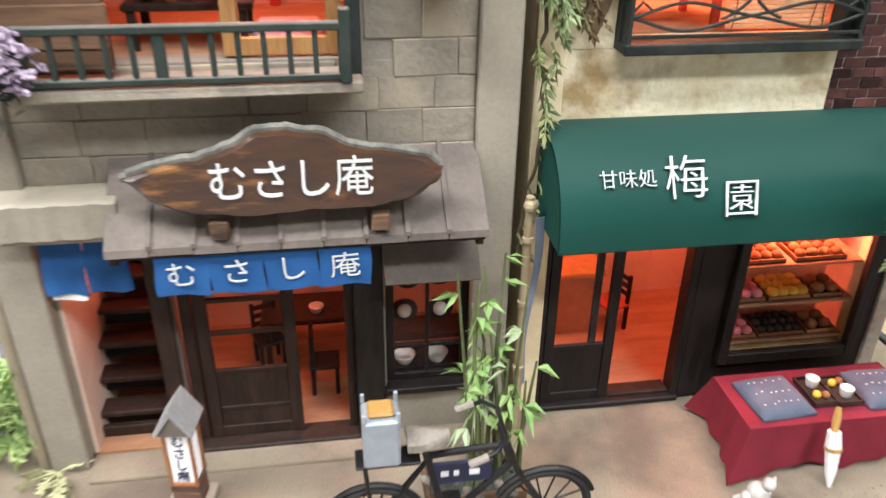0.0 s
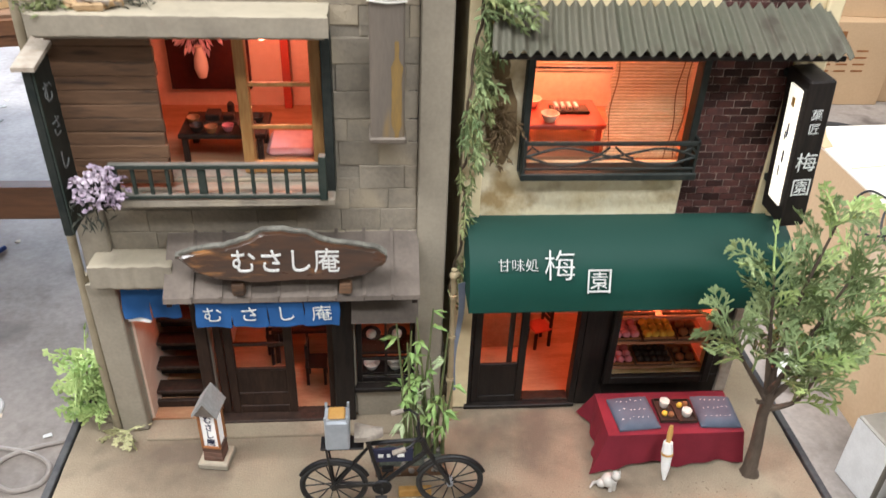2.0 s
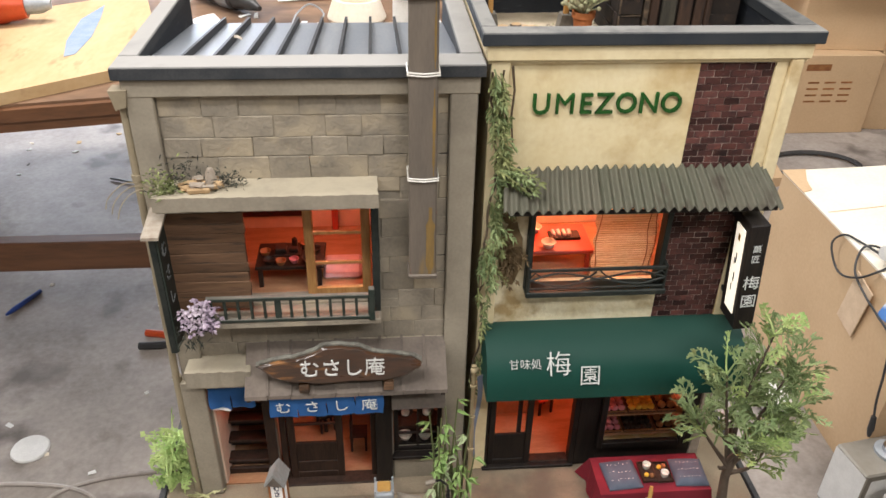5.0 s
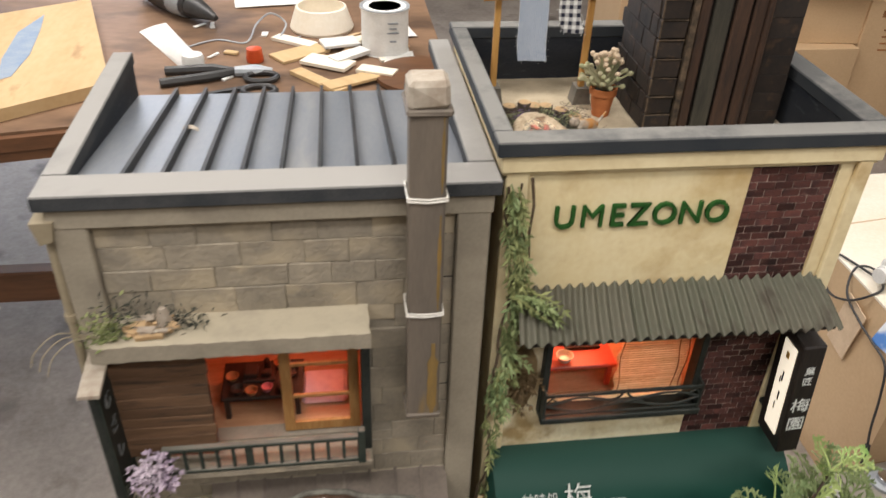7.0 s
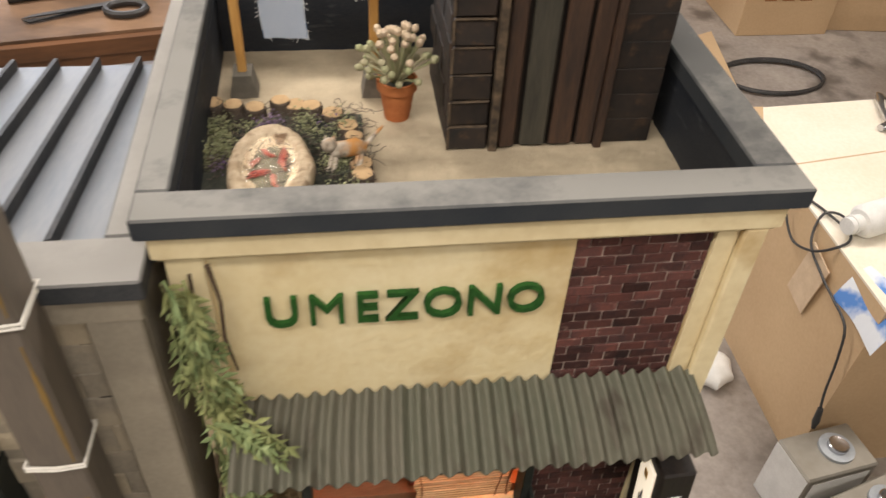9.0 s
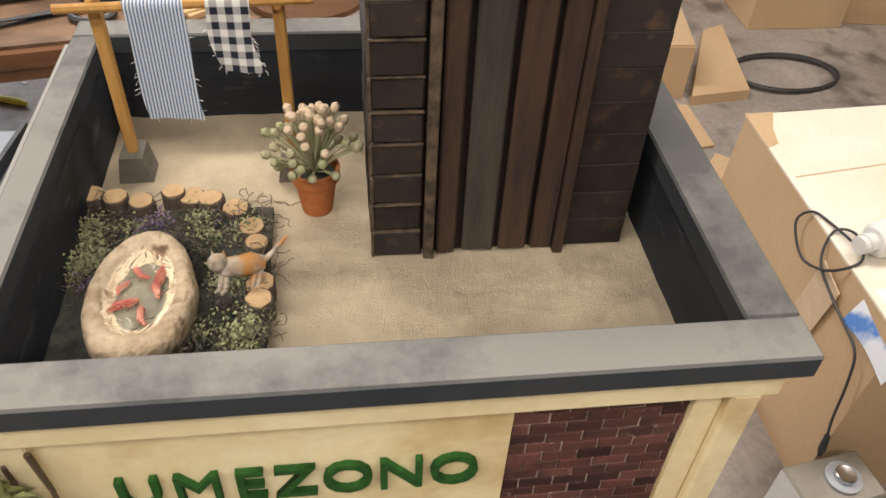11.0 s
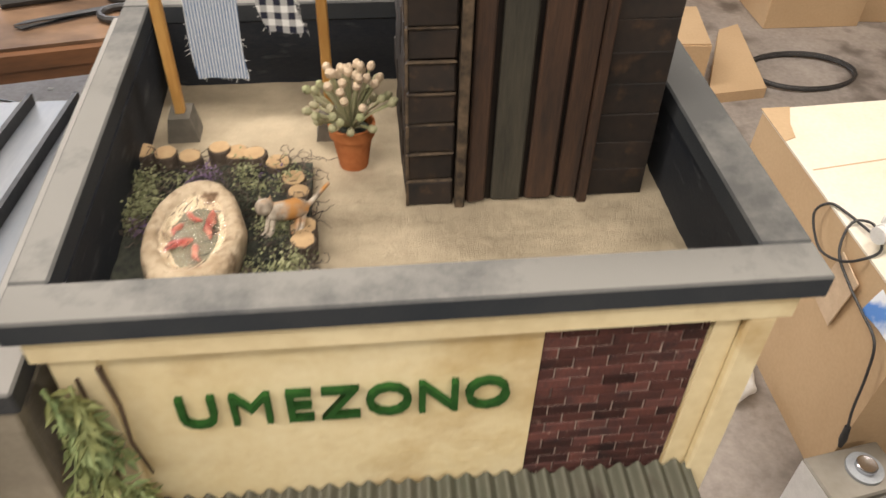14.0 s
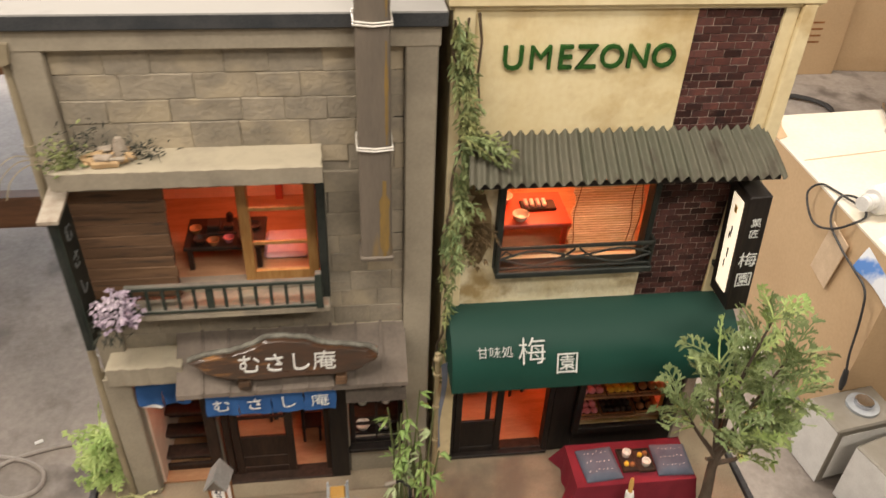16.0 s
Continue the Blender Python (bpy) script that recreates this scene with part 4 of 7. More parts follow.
nr = thing("shop_curtain", "indigo split door curtain with white characters", "curtain", (-111, -36, 101))
part("rod", Shape().tube([(-154, -36, 121.5), (-69, -36, 121.5)], 0.9), DARK, nr)
for i, ch in enumerate("むさし庵"):
    x0 = -152 + i * 20.3
    c = cloth(x0, x0 + 20, 103, 121.5, -36.6, 0.5, BLUE, nr, i * 1.7)
    letters("lettering", ch, 12.2, on_front(x0 + 10, -38.6, 111.8, 3, -4), PALE, c, "", 0.15, -0.06)
nl = thing("stair_curtain", "plain faded indigo split curtain over the stair entrance", "curtain", (-177, -14, 88))
part("rod", Shape().box(-203, -165, -15.5, -13.5, 117, 120, 0.4), GOLD, nl, "pale wooden rod")
cloth(-199, -183, 94, 117, -15.6, 1.2, BLUE, nl, 0.4)
cloth(-182.5, -166, 94.5, 117, -15.6, 1.0, BLUE, nl, 2.0)
cloth(-197.5, -184.5, 91, 97, -14.6, 0.5, WHITE, nl, 1.0, "white_lining")
part("red_board", Shape().box(-199, -163, -9, -6, 113, 117, 0.3), REDL, h1)

# ---- signs on the house sides ----
s1 = thing("hanging_signboard", "narrow dark signboard with grey characters and a pale cap", "sign", (-209, -26, 166))
part("board", Shape().box(-211, -206.5, -39, -12.5, 166, 257, 0.6), IRON, s1)
part("frame_strip", Shape().box(-206.4, -205.6, -39, -36.6, 167, 256, 0.2), GREENP, s1)
part("frame_strip", Shape().box(-206.4, -205.6, -15, -12.6, 167, 256, 0.2), GREENP, s1)
part("cap", Shape().prism([(-42, 256.5), (-10, 261.5), (-10, 263.6), (-42, 258.6)], "x", -214, -203.5), WHITEW, s1, "pale dusty sloped cap")
for i, ch in enumerate("むさし"):
    letters("lettering", ch, 12, Matrix.Translation((-206.3, -26, 240 - i * 18)) @ pose(0, 0, 0, 90, 0, 90), GREYL, s1, "", 0.25, 0.0)
s2 = thing("lit_box_sign", "black box sign with a lit cream side panel", "sign", (183, -17, 163))
part("box", Shape().box(176.5, 190.5, -31, -5, 163, 250, 0.9), DARKB, s2)
part("lit_panel", Shape().box(175.7, 176.7, -25.5, -12.5, 174, 243, 0.2), PAPERL, s2, "glowing cream paper panel")
for i, (ch, sz) in enumerate((("菓", 6.6), ("匠", 6.6), ("梅", 12.2), ("園", 11.8))):
    letters("lettering", ch, sz, on_front(183.5, -31.2, (231, 223, 203, 187.5)[i]), PALE, s2, "", 0.2, -0.08)
for y0, z0, w, h, m_ in ((-20.5, 232, 3, 5, GOLD), (-20, 214, 1.2, 8, INK), (-18, 212, 1.0, 5, INK), (-20.5, 199, 1.4, 7, INK), (-18.6, 190, 1.0, 6, INK)):
    part("faded_mark", Shape().box(175.4, 175.72, y0, y0 + w, z0, z0 + h), m_, s2, "faded strokes")
s2.rotation_euler.y = radians(-4.5)
s2.location.x += 3 * MM
for z in (244, 180):
    part("bracket", Shape().box(180, 186, -5, 0.5, z - 2, z + 2, 0.3), IRON, s2)
for body, size, x, v in (("甘味処", 8.0, 30.5, 0.60), ("梅", 19, 54.5, 0.62), ("園", 16.5, 77.5, 0.77)):
    _, y, z = awn_curve(0.3, v)
    lean = math.degrees(math.atan2(awn_curve(0, v - 0.05)[2] - awn_curve(0, v + 0.05)[2], awn_curve(0, v - 0.05)[1] - awn_curve(0, v + 0.05)[1]))
    letters("lettering", body, size, on_front(x, y - 0.9, z + 0.7, 0, 90 - lean), PALE, aw, "white shop lettering", 0.5, -0.12 if len(body) > 1 else -0.16)
um = thing("wall_lettering", "raised mossy green capital letters on cream plaster", "lettering", (75, -1, 314))
for ch, x in zip("UMEZONO", (30.5, 46.5, 60.8, 73.5, 88.5, 104, 119.5)):
    letters("letter", ch, 19.2, on_front(26 + (x - 24) * 0.935, -1.1, 323.6), MOSSG, um, "", 1.0, 0.0 if ch == "M" else 0.14, 0.92)

# ---- cream house: window, door, display ----
wf = part("window_frame", Shape().box(31, 35, -6, 4, 187, 252, 0.4), IRON, h2, "black-green window frame")
part("window_frame", Shape().box(126, 130, -6, 4, 187, 252, 0.4), IRON, h2)
part("window_head", Shape().box(31, 130, -5, 3, 250, 254, 0.4), IRON, h2)
part("window_sill", Shape().box(31, 132, -13, 2, 183, 187.5, 0.6), IRON, h2, "black-green sill")
wr = thing("window_railing", "low black-green wrought iron window railing with scrolls", "railing", (81, -11, 187))
part("top_bar", Shape().box(32, 131, -12.4, -10.8, 204.5, 207, 0.3), IRON, wr)
part("bottom_bar", Shape().box(32, 131, -12.2, -11, 189.5, 191, 0.3), IRON, wr)
for x in (32.5, 130):
    part("end_bar", Shape().box(x - 0.8, x + 0.8, -12.4, -2, 187, 208, 0.3), IRON, wr)
for sgn in (-1, 1):
    pts = [(33 + 97 * t, -11.6, 197.6 + sgn * 5.6 * math.sin(2 * math.pi * t) * (0.75 + 0.25 * math.sin(9 * t))) for t in [k / 28 for k in range(29)]]
    part("scroll", Shape().tube(pts, 0.75, 6), IRON, wr, smooth=1)
    pts = [(81.5 + sgn * (1.5 + 11 * t), -11.6, 203.6 - 11 * t + 4 * t * t) for t in [k / 8 for k in range(9)]]
    part("scroll", Shape().tube(pts, 0.7, 6), IRON, wr, smooth=1)
    part("scroll", Shape().tube([(81.5 + sgn * 49, -11.6, 199), (81.5 + sgn * 45, -11.6, 203.5), (81.5 + sgn * 41, -11.6, 200.5)], 0.6, 6), IRON, wr, smooth=1)
part("room_floor", Shape().box(5, 190, 10, 84, 154, 187), ROOMW, h2)
bl = thing("reed_blind", "split reed blind with dark cords, lowered half across", "blind", (104, 4, 190))
for i in range(33):
    sag = 0.9 * math.sin(i * 0.7) + random.uniform(-0.4, 0.4)
    part("reed", Shape().box(80 + sag, 124 + sag * 0.8, 4 + random.uniform(-0.2, 0.2), 4.8, 189.2 + i * 1.86, 190.35 + i * 1.86), REED, bl)
for x in (82, 118, 123):
    part("cord", Shape().tube([(x + 1.1 * math.sin(k * 0.9 + x), 3.4, 189 + k * 6.1) for k in range(11)], 0.32, 5), BROWNF, bl)
bl2 = thing("rolled_blind", "split reed blind rolled up under the lintel", "blind", (57, 4, 240))
for i in range(5):
    part("reed", Shape().box(35, 79.5, 4, 4.8, 240.5 + i * 2.0, 241.7 + i * 2.0), REED if i != 1 else DARK, bl2)
rt = thing("red_table", "red lacquered table with snacks in the upper room", "table", (60, 30, 187))
part("tabletop", Shape().box(22, 84, 12, 50, 203, 206, 0.6), REDL, rt)
for x in (26, 80):
    for y in (15, 47):
        part("leg", Shape().box(x - 1.5, x + 1.5, y - 1.5, y + 1.5, 187, 203), REDL, rt)
bowl(51, 18, 206, 5.5, 5, CERAM, "pale bowl on the red table")
bowl(44, 40, 206, 6, 5, CERAM, "pale bowl on the red table")
tr = thing("snack_tray", "dark snack tray with pale rolls on the red table", "tray", (65, 32, 206))
part("tray_base", Shape().box(54, 77, 27, 38, 206, 208, 0.4), BLACKF, tr)
for k in range(4):
    part("roll", Shape().box(56 + k * 4, 58.4 + k * 4, 28.5, 36.5, 208, 210.5, 0.6), PINKP, tr)
solid("green_cup", Shape().lathe(38, 44, [(2.5, 206), (3, 207), (3.2, 214), (2.6, 214), (2.4, 208)], 16), STALK, "small green cup on the red table", "cup", (38, 44, 206), smooth=1)
part("door_post", Shape().box(9, 13, -2, 6, 0, 118, 0.4), DARKB, h2)
d2 = sash(h2, 13.5, 49, -1, 3, 100, 5, 3, DARKB, rails=(36,), pane=False, name="glazed_door", label="black wooden glazed shop door")
part("door_panel", Shape().box(18, 44, 0, 1.4, 8, 35, 0.2), DARKB, d2)
g = part("pane", Shape().box(18, 44, 0.4, 0.7, 37, 95), PANE, d2)
g.visible_shadow = False
part("door_bar", Shape().box(37, 40.5, 2.4, 4.4, 3, 118, 0.3), DARKB, h2)
part("door_post", Shape().box(82, 86, -3, 6, 0, 118, 0.4), DARKB, h2)
part("threshold", Shape().box(9, 86, -5, 2, 0, 3, 0.5), DARKB, h2)
part("door_step", Shape().box(50, 82, -1, 8, 3, 4.5, 0.4), DARK, h2)
part("shop_front_panel", Shape().box(86.3, 105, -2.2, 0, 0, 118, 0.4), DARKB, h2)
part("shop_front_panel", Shape().box(105, 185, -2.2, 0, 0, 25, 0.4), DARKB, h2)
part("shop_front_panel", Shape().box(175, 185, -2.2, 0, 25, 118, 0.4), DARKB, h2)
for b in ((103, 108, -7, -2.3, 22, 118), (172, 177, -7, -2.3, 22, 118), (108, 172, -7, -2.3, 22, 28)):
    part("display_frame", Shape().box(*b, 0.5), DARKB, h2)
for z in (29, 51, 73):
    part("display_shelf", Shape().box(106, 174, 0.5, 24, z, z + 1.6, 0.2), ROOMW, h2)
part("display_back", Shape().box(106, 174, 26, 28, 26, 118), ROOM, h2)


def sweets(x, y, z, w, d, m, nx, ny, r, label):
    t = thing("sweets_tray", label, "tray", (x + w / 2, y + d / 2, z), group="display trays")
    part("tray_base", Shape().box(x, x + w, y, y + d, z, z + 0.8), BLACKF, t)
    # brown rim colour paints the orange display light onto the black tray
    for b in ((x, x + w, y, y + 0.8), (x, x + w, y + d - 0.8, y + d), (x, x + 0.8, y + 0.8, y + d - 0.8), (x + w - 0.8, x + w, y + 0.8, y + d - 0.8)):
        part("tray_rim", Shape().box(*b, z + 0.8, z + 2.6, 0.1), BROWNF, t)
    me = None
    for i in range(nx):
        for j in range(ny):
            px, py = x + (i + 0.6) * w / (nx + 0.2), y + (j + 0.6) * d / (ny + 0.2)
            if me is None:
                me = mesh_of("sweet", Shape().ball((0, 0, 0), r, 10, 7, 0.85), m, (0, 0, 0), 1)
            ob = new("sweet", me)
            ob.parent = t
            ob.location = V(Vector((px, py, z + 0.8 + r * 0.8)) - base_of(t))
            ob.rotation_euler.z = random.random() * 6


sweets(108, 2, 52.6, 19, 19, PINKF, 3, 3, 3.1, "black tray of pink rice cakes")
sweets(129, 2, 52.6, 22, 19, YELLF, 4, 3, 3.2, "black tray of yellow rice cakes")
sweets(153, 2, 52.6, 16, 17, BROWNF, 2, 2, 3.4, "black tray of brown buns")
sweets(108, 2, 30.6, 18, 19, PINKF, 3, 3, 2.9, "black tray of pink rice cakes")
sweets(128, 2, 30.6, 25, 19, BLACKF, 5, 3, 2.5, "black tray of dark bean cakes")
sweets(155, 2, 30.6, 16, 17, BROWNF, 2, 2, 3.2, "black tray of brown buns")
sweets(109, 2, 74.7, 24, 19, BROWNF, 4, 3, 2.8, "black tray of small brown buns")
sweets(138, 2, 74.7, 27, 19, BROWNF, 4, 3, 2.9, "black tray of small brown buns")
chair(72, 62, 2, -70, DARK, seat=REDL)
ct = thing("shop_counter", "pale wooden counter with a red cloth inside the sweet shop", "counter", (35, 75, 2))
part("counter_body", Shape().box(8, 62, 58, 92, 2, 40, 0.5), ROOMW, ct)
part("counter_top", Shape().box(6, 64, 56, 94, 40, 43, 0.5), GOLD, ct)

# ---- duct, drain pipe ----
du = thing("wall_duct", "dusty square zinc duct strapped to the stone wall", "duct", (-42, -20, 207))
pipe_ = part("pipe", Shape().box(-51.5, -34.5, -29, -12.2, 214, 403, 1.0, 0.3), DUCTM, du, "dusty zinc pipe")
OCHRE = mat("ochre_rust_run", (0.30, 0.185, 0.05), (0.17, 0.12, 0.055), 0.8, grain=500, blotch=60, mix=1, bump=0.3, stretch=(3, 3, 0.5))
for x0, z0, z1, w0 in ((-41, 216, 268, 5.2), (-37.6, 290, 346, 1.6), (-37.2, 358, 396, 1.2)):
    run = [(x0 + w0 * 0.5 + s_ * w0 * (0.5 if 0.15 < t < 0.8 else 0.2) * (1 + 0.5 * noise.noise(Vector((t * 6, s_, z0)))), z0 + (z1 - z0) * t) for s_, ts in ((-1, range(13)), (1, range(12, -1, -1))) for t in [k / 12 for k in ts]]
    part("rust_run", Shape().prism(run, "y", -29.35, -28.9), OCHRE, pipe_, "ochre rust run")
part("foot_flange", Shape().box(-52.6, -33.4, -30, -11.6, 214, 218, 0.8, 0.4), DUCTM, du)
part("cap", Shape().box(-52.6, -33.4, -30.1, -11.2, 399, 412, 2.2, 1.1), WHITEW, du, "peeling whitish cap")
part("cap_skirt", Shape().box(-53.4, -32.8, -30.8, -10.6, 396.5, 400, 0.9, 0.6), DUCTM, du)
for z in (287, 354):
    for dz in (0, 1.5):
        ring_ = [(-52.2, -29.8, z + dz + 0.5), (-43, -30.0, z - 0.4 + dz), (-33.8, -29.8, z + dz + 0.3), (-33.6, -12.4, z + dz), (-52.3, -12.4, z + dz), (-52.2, -29.8, z + dz + 0.5)]
        part("strap_wire", Shape().tube(ring_, 0.55, 6), CERAM, du, "thin pale binding wire")
dp = thing("drain_pipe", "jointed dusty drain pipe down the house corner", "pipe", (-220, -12, 0))
part("pipe", Shape().tube([(-218.6, -8, 330), (-219, -10, 250), (-219.6, -12, 150), (-221, -13, 60), (-221, -13, 0)], 2.5, 12), PIPE, dp, smooth=1)
for z, x in ((283, -218.8), (120, -220), (205, -219.3)):
    part("joint", Shape().tube([(x, -12 + z * 0.01, z - 2.2), (x, -12 + z * 0.01, z + 2.2)], 3.3, 12), PIPE, dp, smooth=1)
part("hopper", Shape().prism([(-224, 341), (-213.4, 341), (-215, 331), (-221.5, 329)], "y", -14.5, -4), PIPE, dp, "flared drain hopper")
# ---- foliage builders ----


def curve(pts, n=6):
    """A smooth line through the points."""
    P = [Vector(p) for p in pts]
    out_ = []
    for i in range(len(P) - 1):
        a, b, c, d = P[max(i - 1, 0)], P[i], P[i + 1], P[min(i + 2, len(P) - 1)]
        for k in range(n):
            t = k / n
            out_.append(0.5 * (2 * b + (c - a) * t + (2 * a - 5 * b + 4 * c - d) * t * t + (3 * b - a - 3 * c + d) * t ** 3))
    return out_ + [P[-1]]


def sprig(sh, p, d, length, k, lw, ll, droop=0.3, flat=None):
    """A curved stalk with paired small leaves; returns its points."""
    p, d = Vector(p), Vector(d).normalized()
    pts, q = [p.copy()], p.copy()
    for i in range(k):
        d = (d + Vector((random.uniform(-0.15, 0.15), random.uniform(-0.15, 0.15), -droop / k + random.uniform(-0.05, 0.05)))).normalized()
        q = q + d * length / k
        pts.append(q.copy())
        s = d.cross(flat or Vector((random.uniform(-1, 1), random.uniform(-1, 1), 1))).normalized()
        for sg_ in (-1, 1):
            sh.leaf(q, d * 0.75 + s * sg_ * random.uniform(0.6, 1.0), ll * random.uniform(0.7, 1.2) * (1 - 0.35 * i / k), lw, droop=0.1)
    sh.leaf(q, d, ll, lw, droop=0.1)
    sh.tube(pts, [0.7 - 0.45 * i / k for i in range(k + 1)], 4, False)
    return pts


def lobe(sh, p, d, nrm, length, width):
    """One blunt, slightly keeled finger of a forked leaf."""
    side = d.cross(nrm).normalized()
    up = nrm * width * 0.22
    a, b, e = p + d * length * 0.35, p + d * length * 0.8, p + d * length
    sh.add([p - side * width * 0.22, p + side * width * 0.22, a + side * width * 0.4, b + side * width * 0.5, e + side * width * 0.18, e - side * width * 0.18, b - side * width * 0.5, a - side * width * 0.4, a + up, b + up],
           [(0, 1, 2, 8), (8, 2, 3, 9), (9, 3, 4), (9, 4, 5), (9, 5, 6), (8, 9, 6, 7), (0, 8, 7)])


def antler(sh, p, d, length, width=2.0, nodes=5, droop=0.3):
    """A flat frond: a curved rib whose side leaves fork into short blunt fingers."""
    p, d = Vector(p), Vector(d).normalized()
    nrm = d.orthogonal().normalized()
    nrm = (nrm + Vector((random.uniform(-1, 1), random.uniform(-1.2, 0.3), random.uniform(0, 1.3)))).normalized()
    pts = [p.copy()]
    for i in range(nodes):
        d = (d + Vector((random.uniform(-0.12, 0.12), random.uniform(-0.12, 0.12), -droop / nodes))).normalized()
        side = d.cross(nrm).normalized()
        nrm = side.cross(d).normalized()
        p = p + d * length / nodes
        pts.append(p.copy())
        if i == 0:
            continue
        for sg_ in (-1, 1):
            if random.random() < 0.08:
                continue
            k = length * 0.36 * (1.1 - 0.45 * i / nodes) * random.uniform(0.75, 1.15)
            e = (d * 0.85 + side * sg_ * random.uniform(0.55, 0.85) + nrm * random.uniform(-0.2, 0.25)).normalized()
            lobe(sh, p, e, nrm, k, width)
            for f, q in ((0.4, 0.75), (0.62, -0.6)):
                g = (e + e.cross(nrm).normalized() * q + nrm * random.uniform(-0.15, 0.15)).normalized()
                lobe(sh, p + e * k * f, g, nrm, k * random.uniform(0.42, 0.62), width * 0.85)
    for q in (-0.45, 0, 0.45):
        lobe(sh, p, (d + side * q).normalized(), nrm, length * 0.2, width)
    sh.tube(pts, [0.75 - 0.4 * i / nodes for i in range(nodes + 1)], 4, False)


# street tree
tree = thing("street_tree", "small tree with rough trunk and pale forked foliage", "tree", (187, -68, 0))
trunk = Shape().tube([(188, -68, -0.8), (187, -68, 4), (186, -68, 25), (184, -67, 50), (183, -68, 66), (180, -68, 90)], [5.8, 4.8, 4.1, 3.6, 3.2, 2.2], 14)
trunk.v = [tuple(Vector(p) + Vector((noise.noise(Vector(p) * 0.3), noise.noise(Vector(p) * 0.3 + Vector((9, 0, 0))), 0)) * 1.3) for p in trunk.v]
part("trunk", trunk, BARK, tree, smooth=60)
crown, crown2 = Shape(), Shape()
branches = [((181, -68, 66), (165, -66, 88), (150, -66, 112)), ((181, -68, 70), (170, -70, 115), (160, -72, 158)), ((181, -68, 74), (182, -66, 130), (188, -67, 186)), ((182, -68, 66), (192, -69, 105), (206, -70, 158)), ((184, -68, 56), (200, -72, 68), (206, -74, 104)), ((183, -68, 62), (198, -74, 98), (212, -78, 130)), ((181, -68, 72), (184, -54, 105), (190, -46, 135)), ((181, -68, 70), (178, -82, 96), (176, -92, 116))]
for b in branches:
    part("limb", Shape().tube(curve(b, 4), [2.2, 1.9, 1.7, 1.4, 1.2, 1.0, 0.9, 0.7, 0.6], 8), BARK, tree, smooth=1)
part("cut_twig", Shape().tube([(181, -68, 62), (175, -72, 66), (172, -74, 70)], [1.6, 1.3, 1.0], 7), BARK, tree, smooth=1)
for bi, b in enumerate(branches):
    line_ = curve(b, 5)
    for k in range(4, len(line_)):
        d = (line_[k] - line_[k - 1]).normalized()
        for _ in range(3 if k < len(line_) - 1 else 5):
            a = random.uniform(0, 2 * math.pi)
            out_d = d * 1.0 + Vector((math.cos(a) * 0.8, math.sin(a) * 0.7, random.uniform(-0.15, 0.55)))
            antler(crown2 if random.random() < 0.22 else crown, line_[k], out_d, random.uniform(18, 28), 1.6, 5, 0.4)
part("crown", crown, LEAF, tree, "pale grey-green forked leaves")
part("crown", crown2, LEAFL, tree, "yellow-green forked leaves")

# bush at the house corner
bush = thing("corner_bush", "bright pale green feathery bush at the house corner", "bush", (-238, 2, 0))
sh = Shape()
for i in range(105):
    a = random.uniform(0, 2 * math.pi)
    p0 = (-233 + random.uniform(-9, 6), 2 + random.uniform(-9, 9), random.uniform(6, 50))
    d0 = (math.cos(a) * 0.9 - 0.2, math.sin(a) * 0.8 - 0.3, random.uniform(-0.1, 1.0))
    antler(sh, p0, d0, random.uniform(12, 20), 1.6, 5, 0.5)
part("foliage", sh, LEAFL, bush)
part("stem", Shape().tube([(-236, 0, 0), (-236, 0, 25), (-237, -1, 45)], [2, 1.4, 0.8], 6), STEM, bush)
sh = Shape()
for i in range(9):
    a = random.uniform(2.6, 6.6)
    antler(sh, (-214, -18, 1.5), (math.cos(a), math.sin(a), 0.6), random.uniform(11, 17), 1.5, 5, 0.8)
solid("small_fern", sh, mat("pale_dry_fern", (0.62, 0.58, 0.36), (0.36, 0.38, 0.16), 0.7, blotch=60, mix=1, bump=0.1), "pale dry fern at the foot of the pillar", "plant", (-214, -18, 0))

# vine between the houses
vine = thing("climbing_vine", "dusty green vine trailing down the gap between the houses", "vine", (2, -8, 60))
line = [(2 + 3 * math.sin(z * 0.05) + random.uniform(-1.2, 1.2), -9 - 2 * math.sin(z * 0.09), z) for z in range(348, 96, -6)]
line = [(x - (4 if z < 190 else 0), y, z) for x, y, z in line]
part("stem", Shape().tube(line, 0.8, 6), STEM, vine, smooth=1)
part("stem", Shape().tube([(x + 6 + 2 * math.sin(z), y + 3, z) for x, y, z in line[:26]], 0.65, 6), STEM, vine, smooth=1)
part("dry_twig", Shape().tube([(12, -4, 350), (14, -5, 335), (13, -5, 318), (15, -4, 300)], [0.9, 0.7, 0.7, 0.4], 6), STEM, vine, smooth=1)
sh, sh2, dry = Shape(), Shape(), Shape()
for x, y, z in line:
    dens = 4 if z > 292 else 4 if z > 205 else random.choice((0, 1, 1))
    for k in range(dens):
        a = random.uniform(-1.9, 0.25)
        reach = 0.7 if z > 292 else 1.0 if 200 < z < 285 else 0.7
        tgt = sh2 if random.random() < 0.4 else sh
        p0 = (x + random.uniform(-1, 6 if z > 196 else 3), y + random.uniform(-2, 3), z + random.uniform(-4, 4))
        sprig(tgt, p0, (math.cos(a) * 0.8, math.sin(a) * 0.8, random.uniform(-1.3, 0.1)), random.uniform(10, 17) * reach, 4, 2.1, 6.4, 0.9)
